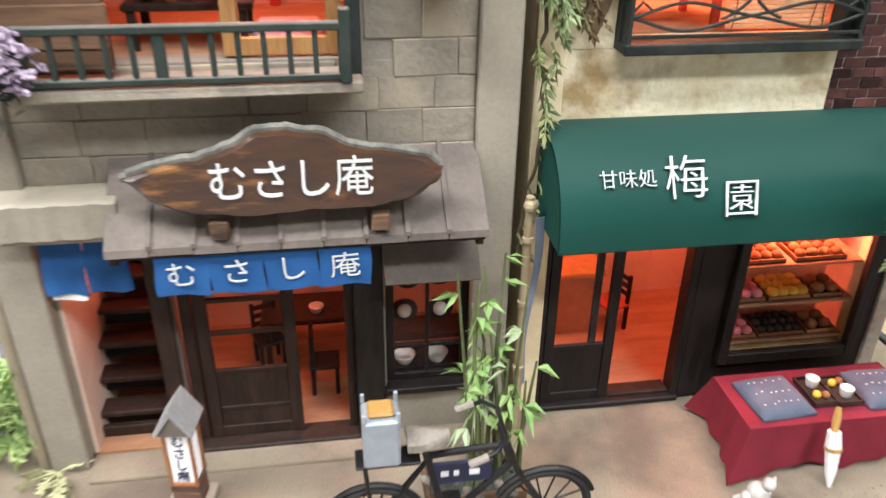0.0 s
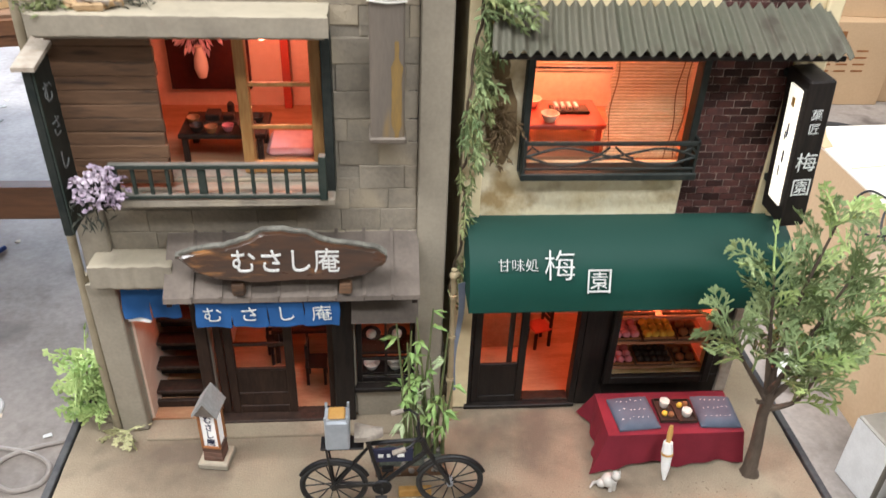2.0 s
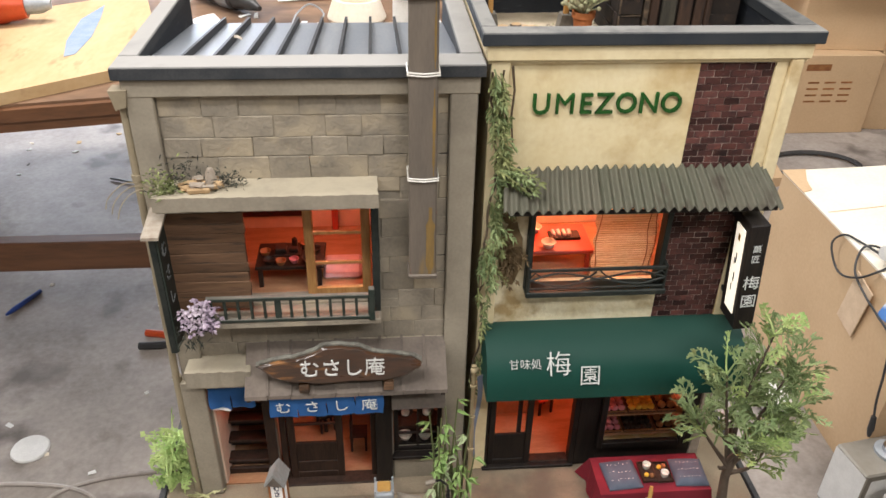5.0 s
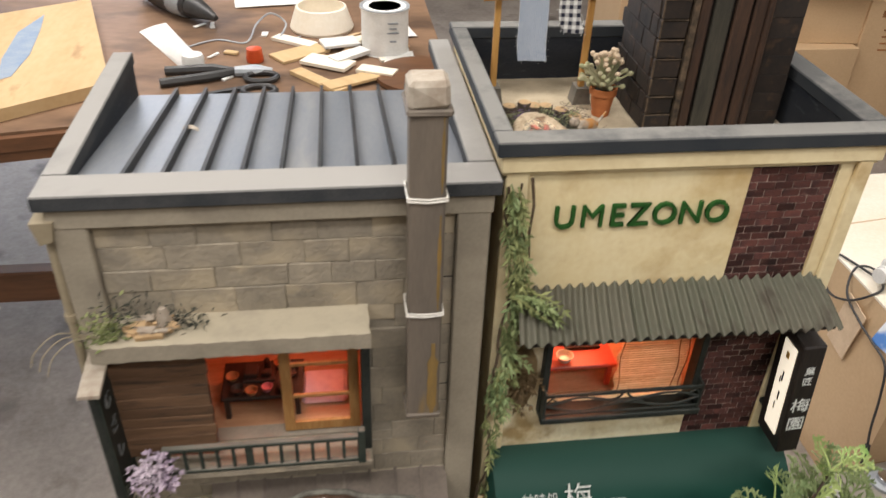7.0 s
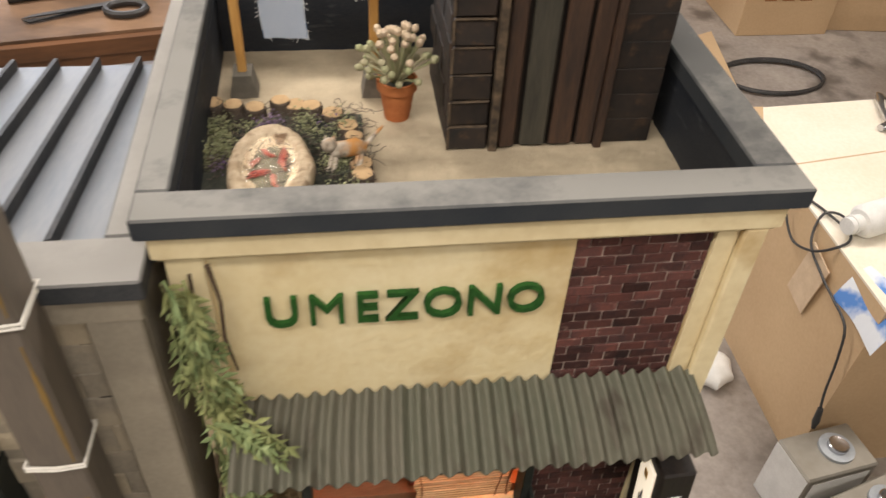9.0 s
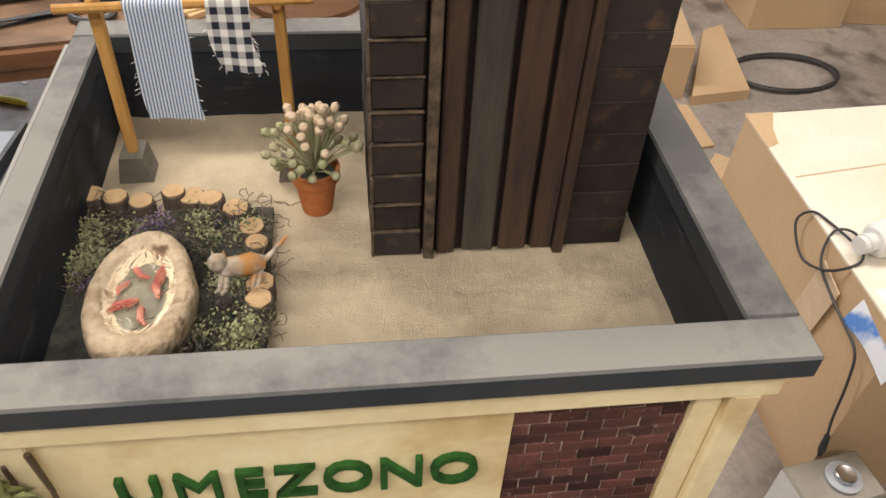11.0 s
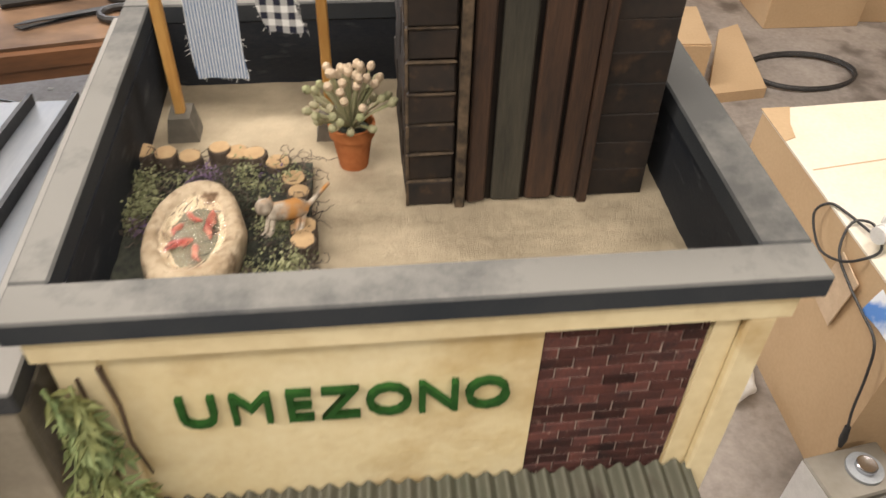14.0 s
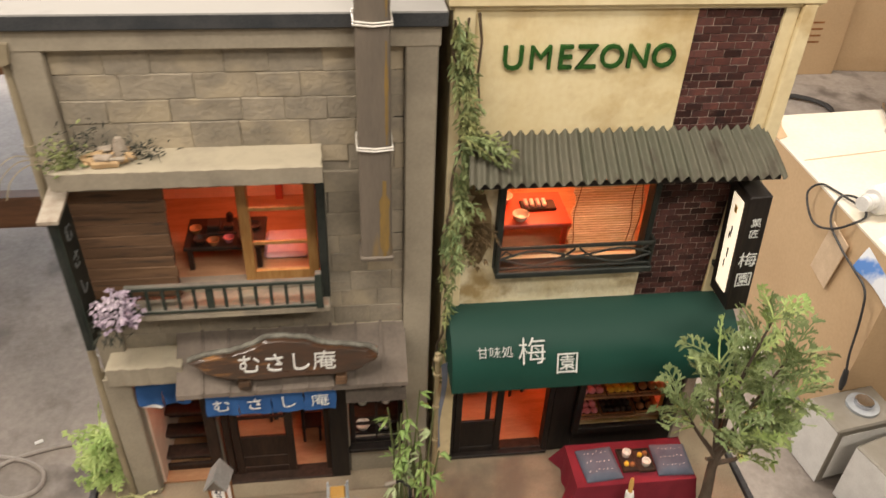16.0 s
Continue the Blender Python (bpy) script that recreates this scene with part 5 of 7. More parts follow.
for k in range(9):
    tgt = sh2 if k % 3 else sh
    sprig(tgt, (6 + random.uniform(-3, 10), -16, 283 + random.uniform(-5, 5)), (1, random.uniform(-0.8, -0.05), random.uniform(-0.2, 0.5)), random.uniform(15, 24), 5, 2.3, 6.4, 0.6)
for k in range(26):
    a = random.uniform(0, 6.28)
    sprig(dry, (19 + random.uniform(-6, 6), -4, 214 + random.uniform(-14, 16)), (math.cos(a), -0.5, math.sin(a)), random.uniform(7, 13), 4, 1.9, 4.6, 0.5)
part("leaves", sh, LEAFV, vine)
part("leaves", sh2, LEAF, vine, "paler sage leaves")
part("dry_leaves", dry, LEAFD, vine, "dry brown leaves on the plaster")

# bamboo planter
pl = thing("bamboo_planter", "wooden planter trough with leafy green bamboo stalks", "planter", (-34, -50, 0))
part("trough_side", Shape().box(-52, -8, -62, -60, 0, 7.5, 0.4), PLANK, pl)
part("trough_side", Shape().box(-52, -8, -42, -40, 0, 7.5, 0.4), PLANK, pl)
part("trough_end", Shape().box(-52, -50, -60, -42, 0, 7.5, 0.4), PLANK, pl)
part("trough_end", Shape().box(-10, -8, -60, -42, 0, 7.5, 0.4), PLANK, pl)
part("soil", Shape().sheet(lambda u, v: (-50 + 40 * u, -60 + 18 * v, 6.5 + noise.noise(Vector((u * 9, v * 4, 1))) * 1.5), 24, 10, 3), MOSS, pl)
lv, lv2 = Shape(), Shape()
for i in range(17):
    x, y = random.uniform(-34, -9), random.uniform(-57, -44)
    h = random.uniform(48, 112)
    tx, ty = x + random.uniform(-9, 9), y + random.uniform(-6, 16)
    pts = [(x, y, 6), (x * 0.7 + tx * 0.3, y * 0.7 + ty * 0.3, h * 0.45), (tx, ty, h)]
    part("stalk", Shape().tube(pts, [1.05, 0.9, 0.5], 7), STALK, pl, smooth=1)
    for k in range(2):
        t = random.uniform(0.45, 1)
        q = Vector(pts[0]).lerp(Vector(pts[2]), t)
        a = random.uniform(2.4, 6.6)
        for b in (-0.6, 0, 0.6):
            (lv if k or i % 3 else lv2).leaf(q, (math.cos(a + b), math.sin(a + b) * 0.8, random.uniform(-0.5, 0.4)), random.uniform(7, 12), 3.8, droop=0.4)
part("leaves", lv, mat("fresh_green_leaf", (0.34, 0.46, 0.16), (0.12, 0.24, 0.06), 0.5, blotch=60, mix=1, bump=0.1), pl)
part("leaves", lv2, mat("pale_underside_leaf", (0.50, 0.57, 0.34), (0.3, 0.41, 0.2), 0.6, blotch=70, mix=1, bump=0.1), pl, "pale undersides of leaves")
PEB = mat("grey_pebble", (0.25, 0.22, 0.18), (0.13, 0.115, 0.1), 0.9, vary=0.3, bump=0.3)
for i in range(26):
    part("pebble", Shape().ball((random.uniform(-56, -12), random.uniform(-66, -40), random.uniform(5, 8) if i > 8 else 1), random.uniform(1.2, 2.6), 8, 6, 0.7, 0.2), PEB, pl, smooth=1)
po = thing("bamboo_pole", "dry bamboo pole with a faded blue-grey cloth strip", "pole", (6, -15, 0))
part("pole", Shape().tube([(7, -13, 0), (6, -15, 60), (5, -19, 128)], [2.2, 2.0, 1.8], 10), BAMB, po, smooth=1)
for z in (38, 75, 108):
    part("node", Shape().tube([(6.3 - z * 0.01, -13.5 - z * 0.045, z - 1), (6.3 - z * 0.01, -13.5 - z * 0.045, z + 1)], 2.6, 10), BAMB, po, smooth=1)
STRIP = mat("faded_blue_grey_cloth", (0.25, 0.3, 0.4), (0.18, 0.21, 0.27), 0.85, grain=900, blotch=60, mix=1, bump=0.3)
part("cloth_strip", Shape().sheet(lambda u, v: (7.5 + 4.5 * u * (1 - 0.5 * v) + 1.2 * math.sin(v * 7), -20 + 2 * u + 6 * v, 118 - 92 * v), 5, 24, (0, 0.4, 0)), STRIP, po, smooth=1)
part("knot", Shape().ball((5.3, -19, 124), 3.2, 8, 6, wob=0.2), BAMB, po)
po.location.x -= 9 * MM

# flowers and nest on the ledges
lf = thing("lilac_flowers", "pale lilac flower cluster at the railing end", "flowers", (-186, -33, 176))
pk, st_ = Shape(), Shape()
for i in range(110):
    v = Vector((random.gauss(0, 1), random.gauss(0, 1), random.gauss(0, 1))).normalized() * random.uniform(4, 13)
    c = Vector((-189, -37, 193)) + v
    st_.tube([(-188, -34, 180), c], 0.3, 4, False)
    for k in range(5):
        pk.leaf(c, (random.uniform(-1, 1), random.uniform(-1, 0.6), random.uniform(-0.4, 1)), 3.4, 2.6)
part("petals", pk, LILAC, lf)
part("stalk_cluster", st_, MOSS, lf, kind="stuff")
pk = Shape()
for i in range(60):
    v = Vector((random.gauss(0, 1), random.gauss(0, 0.6), random.gauss(0, 1))) * 5
    pk.leaf(Vector((-198, -34, 180)) + v, (random.uniform(-1, 1), -0.6, random.uniform(-0.8, 0.4)), 6, 1.3)
part("dark_sprays", pk, MOSS, lf)


def tuft(cx_, cy_, cz_, rx, ry, rz, n, m, parent, length=3.5, width=1.4, name="moss_tuft"):
    t = Shape()
    for _ in range(n):
        v = Vector((random.gauss(0, 0.45), random.gauss(0, 0.45), abs(random.gauss(0, 0.5))))
        p = Vector((cx_ + v.x * rx, cy_ + v.y * ry, cz_ + v.z * rz))
        t.leaf(p, (random.uniform(-1, 1), random.uniform(-1, 1), random.uniform(-0.1, 1)), length * random.uniform(0.6, 1.3), width)
    return part(name, t, m, parent)


nest = thing("ledge_planting", "moss, ferns and a pale shell nest on the window canopy", "plant", (-185, -22, 280))
tuft(-200, -25, 280, 12, 9, 13, 190, LEAFV, nest, 4, 1.6)
tuft(-190, -18, 280, 20, 9, 16, 200, MOSS, nest, 5, 0.9, "dark_moss")
tuft(-163, -18, 280, 16, 8, 10, 160, MOSS, nest, 5, 0.9, "dark_moss")
for i in range(14):
    a = i * 0.9
    x, y, z = -178 + 9 * math.cos(a), -22 + 5 * math.sin(a), 281 + random.uniform(0, 3)
    part("wood_chip", Shape().box(x - random.uniform(2, 5), x + random.uniform(2, 5), y - 1.6, y + 1.6, z, z + random.uniform(1.5, 4), 0.6, 1.1), CUTW if i % 3 else WHITEW, nest)
for a in (0.2, 0.9, 1.6):
    part("dry_sprig", Shape().tube(curve([(-203, -28, 284), (-212 - 3 * a, -34, 286 + 4 * a), (-220 - 5 * a, -38, 280 + 3 * a), (-224 - 4 * a, -40, 270 + 5 * a)], 4), 0.35, 5), PIPE, nest)
part("pale_stump", Shape().lathe(-172, -20, [(4.2, 280), (3.6, 284), (3.0, 290), (1.6, 293.5)], 12, 1, 0.8, 0.2), WHITEW, nest, "pale broken stump", smooth=50)
part("nest_ring", Shape().lathe(-180, -23, [(7, 280), (10, 281), (11, 283.5), (9.5, 284.6), (7.5, 282)], 22, 1, 0.6, 0.22), CUTW, nest)

# ---- street things ----
LROOF = mat("pale_grey_roof", (0.36, 0.36, 0.35), (0.27, 0.27, 0.26), 0.7, grain=500, blotch=60, bump=0.3)
lan = thing("street_lantern", "small roofed street lantern sign on a brick foot", "lantern", (-152, -43, 0))
part("foot_slab", Shape().box(-163, -141, -53, -33, -0.4, 4.5, 0.8, 0.3), CONC, lan)
BRK2 = mat("old_brown_brick", (0.16, 0.085, 0.06), (0.1, 0.06, 0.045), 0.9, grain=500, blotch=120, mix=1, bump=0.5, vary=0.2)
for k in range(3):
    part("brick", Shape().box(-159, -145, -49.5, -36.5, 4.6 + k * 3.8, 8.2 + k * 3.8, 0.4, 0.2), BRK2, lan)
part("light_box", Shape().box(-157.5, -146.5, -48.5, -37.5, 16, 45, 0.3), LAMPW, lan, "pale paper light box")
for x in (-159, -146.6):
    for y in (-50, -37.6):
        part("corner_post", Shape().box(x, x + 1.6, y, y + 1.6, 16, 46, 0.2), BROWNF, lan)
for z in (16, 44):
    part("frame_bar", Shape().box(-157.4, -146.6, -50, -48.6, z, z + 1.6, 0.2), BROWNF, lan)
gr = part("gable_roof", Shape().prism([(-161.3, 46.5), (-152, 58.5), (-142.7, 46.5), (-143.4, 44.6), (-152, 55.6), (-160.6, 44.6)], "y", -53, -33), LROOF, lan, "grey gable roof")
part("gable_end", Shape().prism([(-160, 45), (-152, 55.4), (-144, 45)], "y", -52, -34), SLATE, lan)
for i, ch in enumerate("むさし庵"):
    letters("lettering", ch, 6.4, on_front(-152, -48.9, 39.6 - i * 6.4), INK, lan, "", 0.15, 0.08)
lan.rotation_euler.z = radians(-9)
lan.scale = (0.86, 0.86, 1.0)


def ring(sh, cx_, cy_, cz_, r, t, n=32, m=8):
    pts = [(cx_ + r * math.cos(2 * math.pi * k / n), cy_, cz_ + r * math.sin(2 * math.pi * k / n)) for k in range(n + 1)]
    return sh.tube(pts, t, m, False)


bike = thing("bicycle", "old black miniature delivery bicycle with a zinc box", "bicycle", (-42, -84, 0))
Y = -84
for wx in (-76, -8):
    w = part("wheel", ring(Shape(), wx, Y, 20.6, 17.4, 0.8), BLACKM, bike, smooth=1)
    part("tyre", ring(Shape(), wx, Y, 20.6, 18.6, 1.5), TYRE, w, smooth=1)
    for k in range(14):
        a = 2 * math.pi * k / 14
        part("spoke", Shape().tube([(wx, Y + (1.5 if k % 2 else -1.5), 20.6), (wx + 17 * math.cos(a), Y, 20.6 + 17 * math.sin(a))], 0.42, 5), BLACKM, w)
    part("hub", Shape().tube([(wx, Y - 3, 20.6), (wx, Y + 3, 20.6)], 1.9, 10), ALU if wx > -40 else BLACKM, w)
    fen = [(wx + 20.9 * math.cos(a), Y, 20.6 + 20.9 * math.sin(a)) for a in [0.35 + k * 0.18 for k in range(14)]]
    part("mudguard", Shape().tube(fen, 1.3, 6), BLACKM, bike, smooth=1)
S_, P_, HT, HB = (-56, Y, 58), (-48, Y, 20), (-25, Y, 56), (-22, Y, 47)
for a, b, r in ((S_, P_, 1.5), ((-55, Y, 54), HT, 1.4), (HB, P_, 1.5), ((-76, Y - 2, 20.6), P_, 1.0), ((-76, Y + 2, 20.6), P_, 1.0), ((-76, Y - 2, 20.6), (-55, Y, 52), 0.9), ((-76, Y + 2, 20.6), (-55, Y, 52), 0.9), (HT, HB, 1.9), (HB, (-8, Y - 2.4, 20.6), 1.1), (HB, (-8, Y + 2.4, 20.6), 1.1), ((-26, Y, 56), (-28, Y, 66), 1.1)):
    part("frame_tube", Shape().tube([a, b], r, 8), BLACKM, bike, smooth=1)
part("handlebar", Shape().tube([(-38, Y - 15, 63), (-32, Y - 14, 66), (-27, Y - 8, 67), (-27, Y, 66), (-27, Y + 8, 67), (-32, Y + 14, 66), (-38, Y + 15, 63)], 0.9, 7), BLACKM, bike, smooth=1)
for s in (-15, 15):
    part("grip", Shape().tube([(-42, Y + s, 62), (-35, Y + s * 0.98, 64.6)], 1.5, 8), LEATH, bike, smooth=1)
sad = Shape()
sad.sheet(lambda u, v: (-63 + 16 * u, Y + (v - 0.5) * (12 - 8 * u ** 1.4), 65 + 1.6 * math.sin(math.pi * v) - 1.0 * math.sin(3 * u)), 12, 10, 3.4)
part("saddle", sad, LEATH, bike, "worn grey-tan saddle", smooth=60)
part("seat_post", Shape().tube([(-56, Y, 56), (-56.5, Y, 63)], 1, 7), BLACKM, bike)
part("crank_wheel", ring(Shape(), -48, Y - 2.5, 20, 5, 0.9, 20, 6), BLACKM, bike, smooth=1)
part("crank_disc", Shape().tube([(-48, Y - 3, 20), (-48, Y - 2, 20)], 4.6, 16), BLACKM, bike)
for s, dz in ((-1, -6), (1, 6)):
    part("crank_arm", Shape().tube([(-48, Y + s * 4, 20), (-46 + s * 2, Y + s * 4, 20 + dz)], 0.8, 6), BLACKM, bike)
    part("pedal", Shape().box(-50 + s * 2, -43 + s * 2, Y + s * 6 - 2, Y + s * 6 + 2, 19 + dz, 21 + dz, 0.3), TYRE, bike)
part("chain_guard", Shape().box(-76, -48, Y - 3.2, Y - 2.6, 21.5, 24, 0.2), BLACKM, bike)
plate_ = part("name_plate", Shape().box(-54, -30, Y - 0.8, Y + 0.8, 39, 50, 0.5), INK, bike, "black frame plate with pale marks")
for x, w in ((-50, 3), (-45, 2), (-39, 4)):
    part("mark_bar", Shape().box(x, x + w, Y - 1.2, Y - 0.9, 43.5, 46), WHITE, plate_)
part("carrier", Shape().box(-82, -58, Y - 5, Y + 5, 54.4, 55.8, 0.3), BLACKM, bike)
for s in (-2.6, 2.6):
    part("carrier_strut", Shape().tube([(-76, Y + s, 20.6), (-79, Y + s * 1.6, 54.6)], 0.7, 6), BLACKM, bike)
bx = part("delivery_box", Shape().box(-79, -65.5, Y - 6.5, Y + 6.5, 56, 77.5, 1.0), ALU, bike, "dull zinc delivery box with wooden lid")
part("lid", Shape().box(-77, -67.5, Y - 4.5, Y + 4.5, 77.6, 79.6, 1.0), GOLD, bx)
for x in (-79, -66.9):
    for y in (Y - 6.5, Y + 5.1):
        part("corner_post", Shape().box(x, x + 1.4, y, y + 1.4, 77.4, 81, 0.2), ALU, bx)
part("bottom_board", Shape().box(-38, -18, -78, -74, 0, 6, 0.4), GOLD, pl, "loose pale board at the trough foot")

ben = thing("tea_bench", "street tea bench under a dark red cloth", "bench", (138, -42, 0))


def drape(u, v):
    x, y = 94 + 88 * u, -61 + 38 * v
    return x, y, 26 + 0.4 * noise.noise(Vector((x, y, 0)) * 0.12)


part("bench_top", Shape().box(98, 178, -57, -27, 20, 25, 0.5), DARK, ben)
for x in (101, 172):
    for y in (-54, -32):
        part("leg", Shape().box(x, x + 4, y, y + 4, -0.5, 20, 0.3), DARK, ben)
cl = Shape()
per = [(94 + 88 * t, -61) for t in [k / 30 for k in range(31)]] + [(182, -61 + 38 * t) for t in [k / 14 for k in range(1, 15)]] + [(182 - 88 * t, -23) for t in [k / 30 for k in range(1, 31)]] + [(94, -23 - 38 * t) for t in [k / 14 for k in range(1, 14)]]
n_ = len(per)
for j in range(9):
    t = j / 8
    for k, (x, y) in enumerate(per):
        fold = 1.4 * t * math.sin(k * 0.9) + 2.2 * t * math.sin(k * 0.37 + 1)
        ox = (x - 138) / 44
        oy = (y + 42) / 19
        nx_, ny_ = (ox if abs(ox) > 0.99 else 0), (oy if abs(oy) > 0.99 else 0)
        spread = 3.5 * t + fold + (6 * t if abs(ox) > 0.99 and abs(oy) > 0.99 and ox < 0 else 0)
        cl.v.append((x + nx_ * spread, y + ny_ * spread * 0.8, 26.4 - (23.4 + 1.2 * math.sin(k * 0.5)) * t - (0.6 if j else 0)))
for j in range(8):
    for k in range(n_):
        a, b = j * n_ + k, j * n_ + (k + 1) % n_
        cl.f.append((a, b, b + n_, a + n_))
tc_ = part("cloth", cl, REDC, ben, "dark red felt cloth hanging in folds", smooth=60)
part("cloth_top", Shape().sheet(drape, 30, 16, 0.4), REDC, ben, smooth=1)


def cushion(x0, x1, y0, y1, z, turn):
    c = thing("cushion", "flat grey-indigo cushion with pale stitched pattern", "cushion", ((x0 + x1) / 2, (y0 + y1) / 2, z), group="bench cushions")

    def f(u, v):
        e = (1 - abs(2 * u - 1) ** 6) * (1 - abs(2 * v - 1) ** 6)
        return x0 + (x1 - x0) * u, y0 + (y1 - y0) * v, z + 0.6 + 3.8 * e
    body = part("body", Shape().sheet(f, 18, 18, 1.2), NAVY, c, smooth=1)
    for i in range(18):
        u, v = 0.16 + 0.12 * (i % 6) + random.uniform(-0.02, 0.02), (0.22, 0.5, 0.76)[i // 6] + random.uniform(-0.03, 0.03)
        x, y, zz = f(u, v)
        part("stitch", Shape().box(x - random.uniform(0.2, 1.0), x + 0.3, y - 0.22, y + 0.22, zz - 0.1, zz + 0.16), PALE, body)
    c.rotation_euler.z = radians(turn)


cushion(101, 128, -57, -29, 27, 4)
cushion(156, 182, -57, -30, 27, -3)
for x, y, s in ((136, -42, 1), (148, -43, -1)):
    t = thing("tea_tray", "small black tray with tea cup and sweets", "tray", (x, y, 27), group="tea trays")
    part("tray_base", Shape().box(x - 6, x + 6, y - 10, y + 10, 27, 28, 0.3), BLACKF, t)
    for b in ((x - 6, x - 5.2, y - 10, y + 10), (x + 5.2, x + 6, y - 10, y + 10), (x - 5.2, x + 5.2, y - 10, y - 9.2), (x - 5.2, x + 5.2, y + 9.2, y + 10)):
        part("tray_rim", Shape().box(*b, 28, 29.4), DARK, t)
    part("tea_cup", Shape().lathe(x, y + 4 * s, [(2, 28), (2.8, 29), (3.3, 33), (2.8, 33), (2.2, 30)], 16), CERAM, t, smooth=1)
    part("sweet", Shape().ball((x - 2, y - 4 * s, 29.6), 2, 9, 6), YELLF, t, smooth=1)
    part("sweet", Shape().ball((x + 2, y - 5 * s, 29.6), 2, 9, 6), BROWNF, t, smooth=1)
for ob in [o for o in bpy.data.objects if o.name.split(".")[0] in ("tea_bench", "cushion", "tea_tray")]:
    ob.location.y += 3 * MM
ub = thing("paper_umbrella", "folded white paper umbrella with golden handle", "umbrella", (130, -71, 0))
part("canopy", Shape().tube([(130, -72, 0.5), (130, -70, 8), (130, -67, 20), (130, -65, 27)], [0.9, 2.6, 3.6, 3.0], 9), WHITE, ub, smooth=30)
part("handle", Shape().tube([(130, -65, 27), (130.5, -63.5, 33), (131, -62, 38)], [1.5, 1.9, 1.2], 8), GOLD, ub, smooth=1)
part("tie_band", Shape().tube([(130, -67.4, 18.5), (130, -67.0, 20)], 3.9, 9), GOLD, ub)
catf = Shape().ball((83, -84, 5.5), 4.8, 12, 9, 1.0).ball((86, -86, 11.5), 3.0, 12, 8, 1.0).ball((78.5, -84, 3), 3.0, 10, 7)
catf.tube([(86, -87, 0), (86, -87, 8)], 1.3, 8).tube([(83.5, -88, 0), (83.5, -87, 8)], 1.3, 8).tube([(79, -82, 2), (74, -82, 1.5), (71, -86, 1.5)], [1.2, 1.0, 0.6], 8)
for dx in (-1.7, 1.7):
    catf.tube([(86 + dx, -86, 13.4), (86 + dx * 1.2, -86, 16.2)], [1.2, 0.15], 6)
CATW = mat("grey_white_figurine", (0.6, 0.57, 0.52), (0.42, 0.4, 0.37), 0.8, grain=600, blotch=150, mix=1, bump=0.3)
solid("cat_figurine", catf, CATW, "small grey-white cat figurine on the pavement", "figurine", (83, -84, 0), smooth=1).location = V((93, -75, 0))

# ---- roof terrace ----


st = thing("stair_house", "dark block stair house with rusty plank door on the roof", "roof hut", (137, 97, 335))
part("core", Shape().box(99, 179, 76, 134, 335, 437), BLOCK, st)
part("flat_roof", Shape().box(93, 185, 66, 140, 437, 445, 0.8), GREENP, st, "dark green flat roof slab")
part("lintel", Shape().box(113.5, 160, 69, 76, 430, 437, 0.5), GREENP, st)
for k in range(9):
    z0 = 335.4 + k * 11.3
    part("block", Shape().box(97, 112.5, 72.5 + random.uniform(-0.3, 0.3), 77, z0, z0 + 10.8, 0.7, 0.3), BLOCK, st)
    part("block", Shape().box(160.5, 181, 74 + random.uniform(-0.1, 0.1), 78, z0, z0 + 11.22, 0.25, 0.1), BLOCK, st)
    part("worn_edge", Shape().box(97.1, 112.4, 72.0, 73.4, z0 + 10.5, z0 + 11.0, 0.1, 0.12), EDGEW, st)
    part("worn_edge", Shape().box(96.5, 97.5, 72.2, 73.2, z0 + 0.4, z0 + 10.4, 0.1, 0.15), EDGEW, st)
    for j in range(3):
        y0 = 77.2 + j * 19 - (9 if k % 2 else 0) * (j > 0)
        part("block", Shape().box(96.6 + random.uniform(-0.3, 0.3), 99.4, y0, y0 + (18.6 if j or k % 2 == 0 else 9.6), z0, z0 + 10.8, 0.5, 0.2), BLOCK, st)
for x in (113.4, 156.8):
    part("door_jamb", Shape().box(x, x + 3.2, 70.5, 76, 335, 432, 0.4, 0.2), EDGEW if x < 120 else RUST, st, "scuffed wooden jamb")
door = part("plank_door", Shape().box(116, 157, 75, 76, 335, 432), DARKB, st, "rusty brown plank door")
for x0, x1, m_ in ((117.6, 124, RUST), (126, 136.6, GREYW), (138.5, 147.4, RUST), (149, 156.6, RUST)):
    part("plank", Shape().box(x0, x1, 72.4 + random.uniform(-0.5, 0.5), 75, 335.5 + random.uniform(0, 1), 431, 0.7, 0.3), m_, door)

lau = thing("laundry_rack", "honey wooden laundry rack with concrete feet on the roof", "laundry rack", (42, 118, 335))
FOOTM = mat("dark_concrete", (0.2, 0.18, 0.15), (0.13, 0.12, 0.1), 0.9, bump=0.4)
HONEY = mat("honey_stick", (0.52, 0.29, 0.09), (0.42, 0.21, 0.06), 0.5, grain=250, blotch=60, bump=0.1, stretch=(3, 3, 0.5))
for x, y in ((15, 122), (71, 119)):
    f = part("post", Shape().box(x - 1.9, x + 1.9, y - 1.9, y + 1.9, 341, 432, 0.5, 0.2), HONEY, lau)
    part("foot", Shape().prism([(x - 6, 335), (x + 6, 335), (x + 4, 346), (x - 4, 346)], "y", y - 5.5, y + 5.5), FOOTM, f, "grey concrete foot")
    part("peg", Shape().tube([(x, y - 5, 403), (x, y + 3, 403)], 1.0, 8), HONEY, f)
part("rail", Shape().tube([(5, 116, 402.2), (40, 115.5, 403.6), (82, 115, 405)], 1.6, 8), HONEY, lau, smooth=1)


